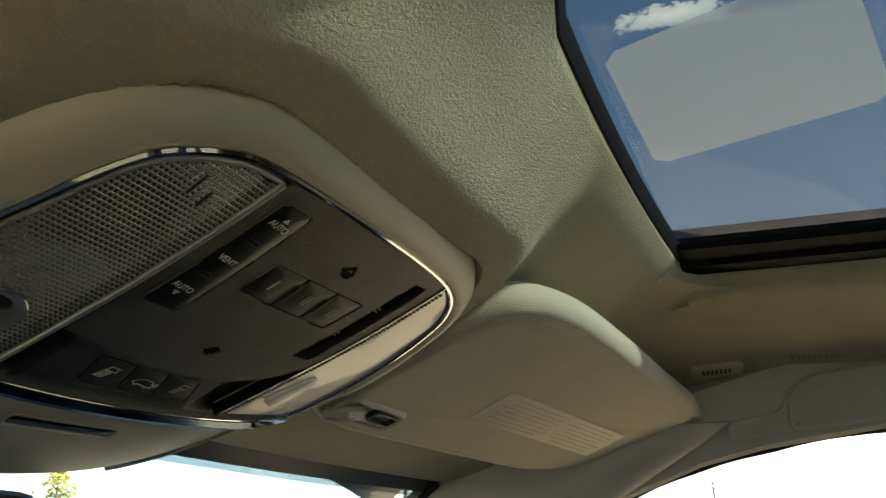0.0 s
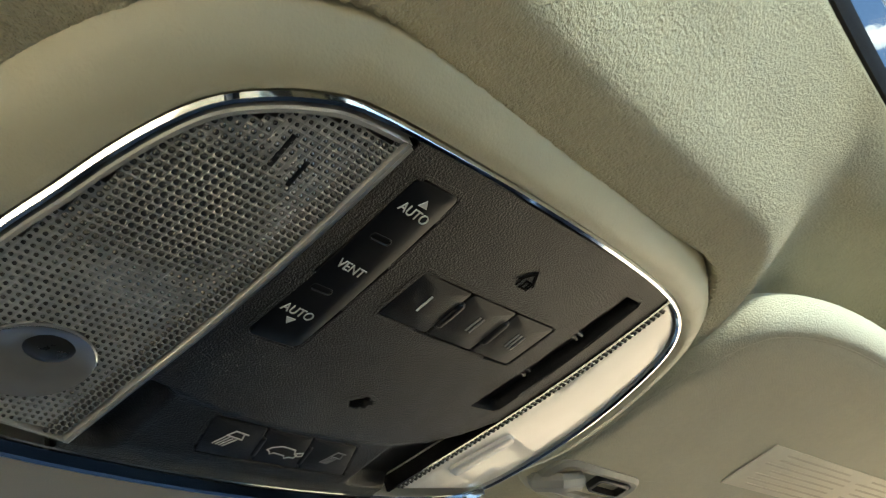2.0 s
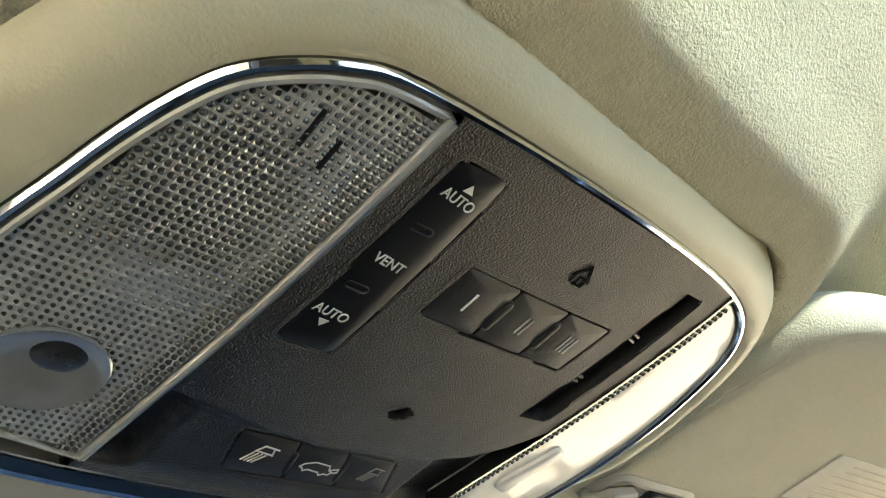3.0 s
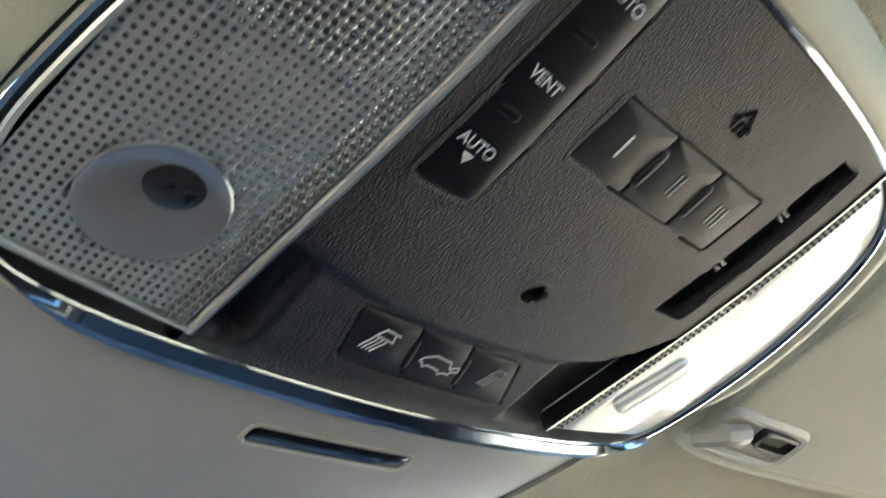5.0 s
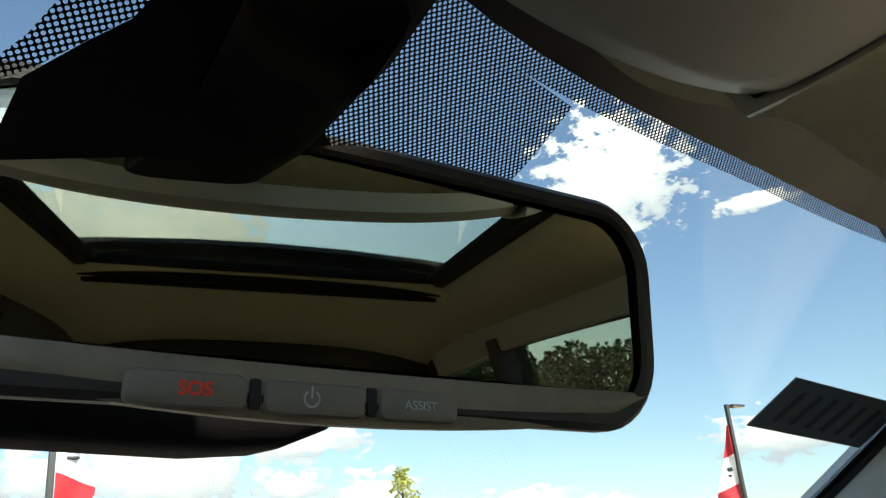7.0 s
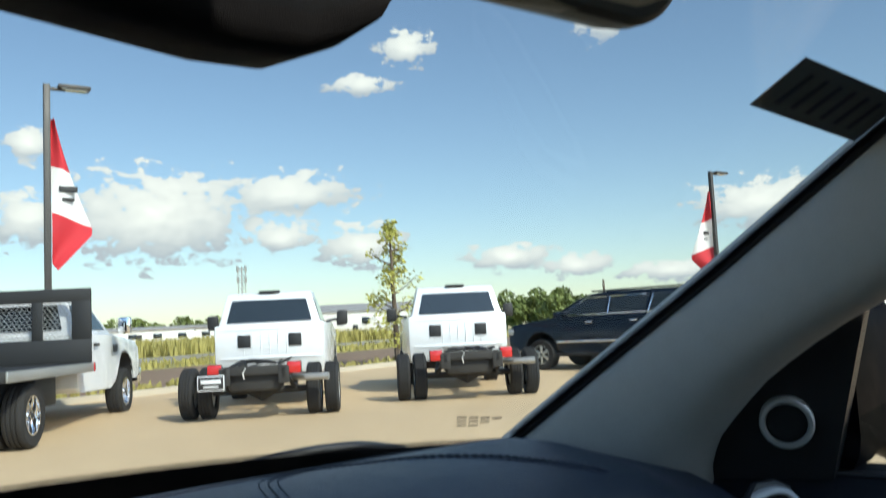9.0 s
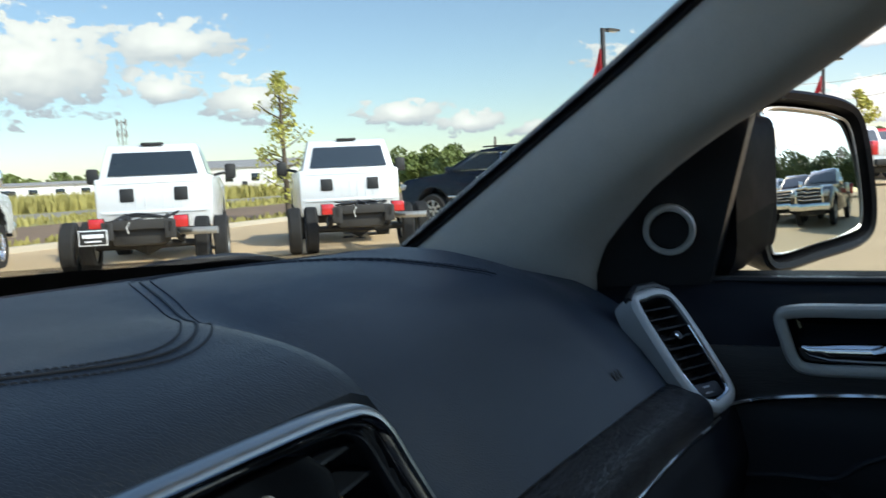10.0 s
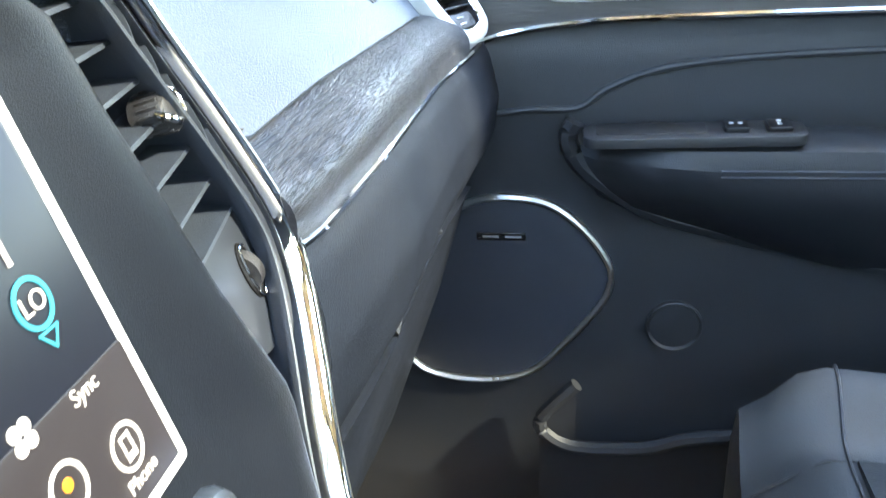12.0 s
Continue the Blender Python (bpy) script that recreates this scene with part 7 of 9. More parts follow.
CONCRETE = material("concrete_lot", (0.60, 0.435, 0.255), 0.9, vary=0.13, scale=2.2, bump=0.3, bump_scale=60)
KERB = material("kerb_concrete", (0.52, 0.46, 0.36), 0.9, vary=0.1, scale=5, bump=0.3, bump_scale=60)
SOIL = material("bare_soil", (0.23, 0.15, 0.095), 0.95, vary=0.35, scale=4, bump=0.6, bump_scale=20)
FIELD = material("dry_field", (0.30, 0.27, 0.10), 0.95, vary=0.4, scale=3, bump=0.6, bump_scale=20)
ROAD = material("grey_road", (0.30, 0.27, 0.22), 0.9, vary=0.1, scale=3, bump=0.3, bump_scale=60)
WEEDS = material("weeds", (0.36, 0.31, 0.09), 0.8, vary=0.4, scale=6)
WHITEPAINT = material("white_paint", (0.78, 0.79, 0.80), 0.25, vary=0.02, coat=0.6)
SILVERPAINT = material("silver_metallic", (0.50, 0.51, 0.52), 0.3, 0.4, vary=0.03, coat=0.6)
REDPAINT = material("red_paint", (0.42, 0.02, 0.025), 0.25, vary=0.04, coat=0.7)
NAVYPAINT = material("navy_paint", (0.004, 0.008, 0.017), 0.22, vary=0.04, coat=0.1, specular=0.3)
BLACKPAINT = material("black_paint", (0.014, 0.015, 0.018), 0.2, vary=0.04, coat=0.8)
GREYPAINT = material("grey_paint", (0.12, 0.13, 0.14), 0.25, 0.3, vary=0.04, coat=0.7)
CARGLASS = material("vehicle_glass", (0.016, 0.021, 0.023), 0.05, vary=0.1, coat=0.5)
RUBBER = material("tyre_rubber", (0.022, 0.021, 0.020), 0.85, vary=0.2, scale=30)
TRIMBLACK = material("exterior_black", (0.02, 0.02, 0.02), 0.55, vary=0.15, scale=20)
UNDER = material("underbody", (0.03, 0.028, 0.026), 0.7, vary=0.3, scale=14)
TAILRED = material("tail_lamp_red", (0.55, 0.02, 0.02), 0.15, vary=0.06, coat=0.6)
HEADLAMP = material("head_lamp", (0.55, 0.57, 0.58), 0.1, 0.5, vary=0.1, coat=0.8)
GALV = material("galvanised_steel", (0.42, 0.42, 0.40), 0.45, 0.6, vary=0.15, scale=12)
POSTPAINT = material("post_paint", (0.05, 0.045, 0.04), 0.5, vary=0.1, scale=6)
FLAGRED = material("flag_red", (0.55, 0.03, 0.04), 0.8, vary=0.08, scale=4)
FLAGWHITE = material("flag_white", (0.75, 0.74, 0.72), 0.8, vary=0.05, scale=4)
FLAGBLUE = material("flag_blue", (0.05, 0.10, 0.35), 0.8, vary=0.08, scale=4)
BARK = material("bark", (0.12, 0.09, 0.065), 0.9, vary=0.3, scale=12, bump=0.6, bump_scale=40)
LEAFY = material("sapling_leaves", (0.44, 0.43, 0.10), 0.6, vary=0.35, scale=5)
LEAVES = material("tree_leaves", (0.16, 0.20, 0.055), 0.6, vary=0.45, scale=2)
LEAFDARK = material("dark_tree_leaves", (0.10, 0.145, 0.05), 0.65, vary=0.45, scale=1.5)
SIDING = material("white_siding", (0.72, 0.71, 0.68), 0.6, vary=0.05, scale=1.5)
ROOFING = material("grey_roofing", (0.30, 0.29, 0.28), 0.8, vary=0.12, scale=1.5)
BRICKISH = material("tan_cladding", (0.36, 0.25, 0.16), 0.8, vary=0.12, scale=1.5)


def ground():
    bm = bmesh.new()
    rs = [0, 3, 6, 11, 14, 18, 24, 32, 45, 61, 90, 150, 300, 800, 2500]
    rows = []
    for r in rs:
        rows.append([bm.verts.new((EYE_X + r * math.cos(a), EYE_Y + r * math.sin(a), ground_z(EYE_X + r, EYE_Y))) for a in [k / 64 * math.tau for k in range(64)]] if r else [bm.verts.new((EYE_X, EYE_Y, 0))])
    for a, b in zip(rows, rows[1:]):
        for k in range(64):
            n = (k + 1) % 64
            bm.faces.new((a[0], b[k], b[n]) if len(a) == 1 else (a[k], b[k], b[n], a[n]))
    solo("ground", bm, CONCRETE, "sunlit tan concrete parking lot", "ground", kind="structure")


def strip(name, mat, y0, y1, x0, x1, lift, label, nx=60, ny=6):
    bm = bmesh.new()
    slab(bm, lambda u, v: V(lerp(x0, x1, u), lerp(y0, y1, v), ground_z(lerp(x0, x1, u), lerp(y0, y1, v)) + lift), nx, ny, V(0, 0, -0.25))
    solo(name, bm, mat, label, name.split("_")[0], kind="structure")


def weeds(name, x0, x1, y0, y1, n, hmax, seed):
    """Uncountable dry grass: bunches of bent blades."""
    rnd = random.Random(seed)
    vs, fs = [], []
    for _ in range(n):
        x, y = rnd.uniform(x0, x1), rnd.uniform(y0, y1)
        z = ground_z(x, y) + 0.05
        h, w, a = rnd.uniform(0.4, 1) * hmax, rnd.uniform(0.03, 0.07), rnd.uniform(0, math.tau)
        dx, dy = math.cos(a), math.sin(a)
        lx, ly = rnd.uniform(-.3, .3) * h, rnd.uniform(-.3, .3) * h
        k = len(vs)
        vs += [(x - dx * w, y - dy * w, z), (x + dx * w, y + dy * w, z), (x + lx * .4 + dx * w * .7, y + ly * .4 + dy * w * .7, z + h * .6), (x + lx * .4 - dx * w * .7, y + ly * .4 - dy * w * .7, z + h * .6), (x + lx, y + ly, z + h)]
        fs += [(k, k + 1, k + 2, k + 3), (k + 3, k + 2, k + 4)]
    me = bpy.data.meshes.new(name)
    me.from_pydata(vs, [], fs)
    me.materials.append(WEEDS)
    tagged(new(name, me), "tall dry yellow-green roadside grass", "grass", kind="stuff")


# ---------------------------------------------------------------- vehicles
class Rig:
    """Puts parts given in a vehicle's own frame into the world."""

    def __init__(self, ob, m):
        self.ob, self.m = ob, m

    def box(self, name, c, s, mat, bevel=0.02, parent=None, label="", turn=None):
        bm = bmesh.new()
        m = self.m if turn is None else self.m @ Matrix.Translation(c) @ turn @ Matrix.Translation(-V(*c))
        rbox(bm, V(*c), s, bevel, m)
        return part(name, bm, mat, parent or self.ob, label)

    def pane(self, name, pts, n, mat, thick=0.012, parent=None, label=""):
        """A flat plate of corner points, thickened along n."""
        bm = bmesh.new()
        n = V(*n).normalized() * thick
        loft(bm, [[self.m @ (V(*p) - n * 0.5) for p in pts], [self.m @ (V(*p) + n) for p in pts]])
        return part(name, bm, mat, parent or self.ob, label, smooth=False)

    def pipe(self, name, pts, r, mat, parent=None, sides=8, label=""):
        bm = bmesh.new()
        tube(bm, [self.m @ V(*p) for p in pts], r, sides)
        return part(name, bm, mat, parent or self.ob, label)

    def hull(self, name, profile, half, mat, label="", edge=0.035, parent=None):
        """A body pressed from a side profile (x, z); half(z, x) gives its half width."""
        cx = sum(p[0] for p in profile) / len(profile)
        cz = sum(p[1] for p in profile) / len(profile)
        rings = []
        for s, inset in ((-1, edge), (-0.985, edge * .3), (-0.95, 0), (0.95, 0), (0.985, edge * .3), (1, edge)):
            ring = []
            for x, z in profile:
                d = math.hypot(x - cx, z - cz) or 1
                ring.append(self.m @ V(x - (x - cx) / d * inset, s * half(z, x), z - (z - cz) / d * inset))
            rings.append(ring)
        bm = bmesh.new()
        loft(bm, rings)
        return part(name, bm, mat, parent or self.ob, label)

    def liner(self, x, s, r, z0, y0, y1):
        """Black wheel-arch liner."""
        bm = bmesh.new()
        f = lambda u, v: self.m @ V(x - r * math.cos(math.pi * u), s * lerp(y0, y1, v), z0 + r * math.sin(math.pi * u))
        slab(bm, f, 12, 1, lambda u, v: self.m.to_3x3() @ V(-0.012 * math.cos(math.pi * u), 0, 0.012 * math.sin(math.pi * u)) * -1)
        return part("arch_liner", bm, UNDER, self.ob)

    def wheel(self, x, y, r, w, rim=SATIN, spokes=6, side=1, dish=0.03, bare=False):
        """side +1: the rim's face looks to the left."""
        bm = bmesh.new()
        prof = [(0.60 * r, -.46), (0.90 * r, -.5), (0.975 * r, -.42), (r, -.32)] + [(r - g, c + o) for c in (-.21, 0, .21) for g, o in ((0, -.035), (.014, -.03), (.014, .03), (0, .035))] + [(r, .32), (0.975 * r, .42), (0.90 * r, .5), (0.60 * r, .46)]
        rings = [[self.m @ V(x + q * math.cos(a), y + h * w, r + q * math.sin(a)) for a in [k / 28 * math.tau for k in range(28)]] for q, h in prof]
        loft(bm, rings, caps=False)
        tyre = part("wheel", bm, RUBBER, self.ob)
        bm = bmesh.new()
        yo = y + side * w * 0.44
        yi = y + side * (w * 0.44 - dish)
        ring = lambda q, yy, n=28: [self.m @ V(x + q * math.cos(k / n * math.tau), yy, r + q * math.sin(k / n * math.tau)) for k in range(n)]
        loft(bm, [ring(.62 * r, y - side * w * .3), ring(.62 * r, yo), ring(.57 * r, yo), ring(.54 * r, yi - side * .03), ring(.10 * r, yi - side * .05), ring(.10 * r, yo), ring(.02 * r, yo)])
        part("rim", bm, TRIMBLACK if spokes else rim, tyre)
        if spokes:
            bm = bmesh.new()
            for k in range(spokes):
                rot = Matrix.Translation((x, 0, r)) @ Matrix.Rotation(k / spokes * math.tau, 4, "Y") @ Matrix.Translation((-x, 0, -r))
                rbox(bm, V(x, yi, r + .33 * r), (.16 * r, .03, .50 * r), 0.008, self.m @ rot)
            loft(bm, [ring(.60 * r, yi), ring(.61 * r, yo + side * .004), ring(.56 * r, yo + side * .004), ring(.55 * r, yi)], caps=False)
            loft(bm, [ring(.15 * r, yi - side * .02), ring(.15 * r, yo - side * .01), ring(.02 * r, yo)])
            part("spokes", bm, rim, tyre)
        return tyre


def arch(cx, r, z0, n=9):
    """Points of a wheel arch in a body's lower edge, from its rear to its front."""
    a0 = math.asin(min(0.95, max(-0.95, z0)))
    return [(cx - r * math.cos(radians(180 * k / n)), 0) for k in range(n + 1)] and [(cx - r * math.cos(math.pi * k / n), z0 + r * math.sin(math.pi * k / n)) for k in range(n + 1)]


def cab_half(base, top, z0, z1):
    return lambda z, x=0: lerp(base, top, ease((z - z0) / (z1 - z0)) * 0.25 + 0.75 * min(1, max(0, (z - z0) / (z1 - z0))))


def truck_cab(R, x0, x1, z_belt, z_top, base, top, paint, rear_window=True, doors=2, tilt=0.16):
    """A pickup's cab over the belt line from its back x0 to the windscreen's foot x1."""
    half = cab_half(base, top, z_belt - 0.3, z_top)
    roof_f = x1 - 0.75
    prof = [(x0, z_belt - .12), (x0 + tilt * .3, z_belt), (x0 + tilt, z_top - .09), (x0 + tilt + .10, z_top), (roof_f - .2, z_top + .01), (roof_f, z_top - .05), (x1, z_belt), (x1, z_belt - .12)]
    R.hull("cab", prof, half, paint, edge=0.03)
    zb, zt = z_belt + .06, z_top - .13
    xr = lambda z: x0 + tilt * (.3 + .7 * (z - z_belt) / (z_top - .09 - z_belt))
    if rear_window:
        hb, ht = half(zb) - .13, half(zt) - .12
        R.pane("rear_window", [(xr(zb) - .008, -hb, zb), (xr(zb) - .008, hb, zb), (xr(zt) - .008, ht, zt), (xr(zt) - .008, -ht, zt)], (-1, 0, .15), CARGLASS, label="dark tinted rear window")
    fx = lambda z: roof_f + (x1 - roof_f) * (z_top - .05 - z) / (z_top - .05 - z_belt)
    R.pane("windscreen", [(fx(zb) + .012, -half(zb) + .09, zb), (fx(zb) + .012, half(zb) - .09, zb), (fx(zt) + .012, half(zt) - .09, zt), (fx(zt) + .012, -half(zt) + .09, zt)], (.6, 0, .8), CARGLASS)
    cuts = [xr(zb) + .16 + k * (fx(zb) - xr(zb) - .30) / doors for k in range(doors + 1)]
    for s in (1, -1):
        for a, b, last in zip(cuts, cuts[1:], range(doors)):
            a2 = max(a, xr(zt) + .14)
            b2 = min(b - .05, fx(zt) - .12)
            b1 = b - .05
            if a2 < b2:
                R.pane("side_window", [(a, s * (half(zb) + .004), zb), (b1, s * (half(zb) + .004), zb), (b2, s * (half(zt) + .004), zt), (a2, s * (half(zt) + .004), zt)], (0, s, .2), CARGLASS, 0.008)
    return half


def pickup(x, y, heading, paint, label, chrome=True, group="parked pickup row", shell=False):
    m = placed(x, y, heading) @ Matrix.Scale(1.07, 4)
    ob = thing("pickup_truck", m.translation, label, "pickup truck", group)
    R = Rig(ob, m)
    wide = lambda z, x=0: 1.0 - 0.05 * max(0, (z - .95) / .5) - .04 * max(0, (.75 - z) / .4)
    body = [(-2.98, .62)] + [(a, b) for a, b in arch(-1.80, .50, .58)] + [(-1.1, .46), (1.2, .46)] + arch(1.80, .50, .58) + [(2.62, .56), (2.84, .62), (2.86, 1.06), (2.72, 1.22), (2.3, 1.30), (1.05, 1.36), (-.86, 1.36), (-.9, .98), (-2.98, .98)]
    R.hull("body", body, wide, paint)
    truck_cab(R, -.86, 1.22, 1.36, 1.93, .95, .74, paint, doors=2)
    for s in (1, -1):
        R.box("bed_side", (-1.94, s * .93, 1.17), (2.08, .10, .46), paint, 0.025)
        R.box("tail_lamp", (-2.93, s * .915, 1.17), (.19, .21, .44), TAILRED, 0.03)
        R.box("side_mirror", (.95, s * 1.12, 1.42), (.12, .20, .26), CHROME if chrome else TRIMBLACK, 0.03)
        R.box("head_lamp", (2.80, s * .80, 1.06), (.14, .30, .18), HEADLAMP, 0.03)
        R.box("door_handle", (-.15, s * .985, 1.22), (.18, .03, .04), CHROME, 0.01)
        R.wheel(1.80, s * .88, .42, .29, SATIN, 5, s)
        R.wheel(-1.80, s * .88, .42, .29, SATIN, 5, s)
        R.box("fender_flare", (-1.80, s * .985, 1.00), (1.02, .07, .07), TRIMBLACK, 0.02)
    gate = R.box("tailgate", (-2.97, 0, 1.17), (.07, 1.62, .48), paint, 0.02)
    R.box("panel", (-3.008, 0, 1.16), (.012, 1.2, .26), paint, 0.006, gate)
    R.box("gate_handle", (-3.012, 0, 1.33), (.02, .22, .06), TRIMBLACK, 0.006, gate)
    R.box("rear_bumper", (-3.06, 0, .72), (.16, 1.90, .20), CHROME if chrome else TRIMBLACK, 0.03)
    R.box("front_bumper", (2.86, 0, .66), (.16, 1.94, .24), CHROME if chrome else TRIMBLACK, 0.04)
    R.box("underbody", (0, 0, .48), (5.2, 1.3, .2), UNDER, 0.03)
    grille = R.box("grille", (2.84, 0, 1.00), (.08, 1.30, .46), TRIMBLACK, 0.03)
    for z in (.88, 1.00, 1.12):
        R.box("grille_bar", (2.885, 0, z), (.02, 1.16, .03), CHROME, 0.006, grille)
    for s in (1, -1):
        R.box("grille_surround", (2.885, s * .65, 1.00), (.04, .09, .48), CHROME, 0.01, grille)
    R.box("grille_surround", (2.885, 0, 1.245), (.04, 1.40, .08), CHROME, 0.01, grille)
    return ob


def chassis_cab(x, y, heading, label, board):
    """A bare chassis-cab truck; x, y: the middle of its rear axle."""
    m = placed(x, y, heading)
    ob = thing("chassis_cab_truck", m.translation, label, "truck", "white chassis-cab trucks")
    R = Rig(ob, m)
    wide = lambda z, x=0: .93 + .07 * ease((x - 1.3) / .6) - .05 * max(0, (.75 - z) / .3)
    body = [(1.20, .84), (1.32, .60), (2.75, .52)] + arch(3.62, .50, .60) + [(4.35, .62), (4.50, .70), (4.50, 1.14), (4.38, 1.28), (2.95, 1.44), (1.24, 1.44), (1.20, 1.36)]
    R.hull("body", body, wide, WHITEPAINT)
    half = truck_cab(R, 1.20, 3.05, 1.42, 1.99, .94, .72, WHITEPAINT, doors=1, tilt=0.14)
    for k in range(7):
        R.box("rib", (1.196, (k - 3) * .145, 1.10), (.012, .018, .40), WHITEPAINT, 0.004)
    R.box("ledge", (1.192, 0, .875), (.03, 1.66, .05), WHITEPAINT, 0.012)
    R.box("seam", (1.197, 0, 1.355), (.012, 1.62, .02), WHITEPAINT, 0.004)
    for s in (1, -1):
        R.box("vent_plate", (1.190, s * .43, 1.16), (.02, .22, .22), TRIMBLACK, 0.012, label="black square vent plate")
        lamp = R.box("tail_lamp", (-.78, s * .58, .76), (.10, .20, .17), TAILRED, 0.015)
        R.box("lamp_back", (-.71, s * .58, .76), (.05, .21, .18), TRIMBLACK, 0.01, lamp)
        arm = R.pipe("mirror_arm", [(2.70, s * .90, 1.46), (2.62, s * 1.12, 1.50)], 0.025, TRIMBLACK)
        R.box("mirror_head", (2.62, s * 1.20, 1.52), (.11, .20, .27), TRIMBLACK, 0.04, arm)
        R.box("frame_rail", (.20, s * .43, .70), (2.1, .08, .17), UNDER, 0.012)
        for yy in (s * 1.10, s * .82):
            R.wheel(0, yy, .40, .215, GALV, 0, s, 0.09)
        R.wheel(3.62, s * .90, .40, .25, GALV, 6, s)
        R.pipe("suspension", [(-.62, s * .43, .66), (-.3, s * .50, .50), (0, s * .52, .44), (.35, s * .5, .50), (.65, s * .43, .62)], 0.035, UNDER)
        R.box("bracket", (-.80, s * .43, .66), (.10, .16, .26), UNDER, 0.01)
    R.pipe("rear_axle", [(0, -.75, .40), (0, -.2, .40), (0, 0, .40), (0, .2, .40), (0, .75, .40)], [.055, .065, .17, .065, .055], UNDER, sides=12)
    R.box("fuel_tank", (-.42, .02, .58), (.62, .78, .30), UNDER, 0.07)
    R.box("cross_member", (-.80, 0, .74), (.08, .90, .14), UNDER, 0.012)
    R.box("cross_member", (.6, 0, .70), (.10, .90, .12), UNDER, 0.012)
    R.pipe("exhaust_pipe", [(1.0, -.38, .5), (.5, -.5, .55), (-.35, -.55, .60), (-.62, -.75, .60), (-.68, -1.08, .60)], 0.055, GALV, sides=10)
    rnd = random.Random(5 if board else 8)
    for k in range(6):
        yy = rnd.uniform(-.45, .45)
        pts = [(-.82, yy, .80), (-.5, yy + rnd.uniform(-.2, .2), .86 + rnd.uniform(-.03, .05)), (.2, rnd.uniform(-.4, .4), .80), (.9, rnd.uniform(-.4, .4), .84)]
        R.pipe("wiring_loom", smooth_line(pts, 9), 0.016, TRIMBLACK, sides=5)
    R.pipe("tow_wire", [(-.85, .12, .78), (-.88, .16, .70), (-.86, .14, .62)], 0.012, WHITEINK, sides=5)
    R.box("roof_lamp", (1.44, 0, 2.0), (.16, .36, .045), TRIMBLACK, 0.015, label="third brake lamp on the roof edge")
    for s in (1, -1):
        R.box("head_rest", (1.75, s * .42, 1.56), (.10, .26, .22), TRIMBLACK, 0.04)
    R.box("underbody", (2.9, 0, .55), (2.6, 1.2, .22), UNDER, 0.03)
    if board:
        b = R.box("dealer_board", (-.86, .62, .585), (.02, .42, .25), TRIMBLACK, 0.004, label="black dealer board with white bars")
        R.box("board_border", (-.872, .62, .585), (.006, .39, .22), WHITEPAINT, 0.002, b)
        R.box("board_face", (-.877, .62, .585), (.006, .36, .19), TRIMBLACK, 0.002, b)
        R.box("bar", (-.881, .62, .61), (.006, .29, .055), WHITEPAINT, 0.002, b)
        R.box("bar", (-.881, .62, .535), (.006, .22, .025), WHITEPAINT, 0.002, b)
    return ob


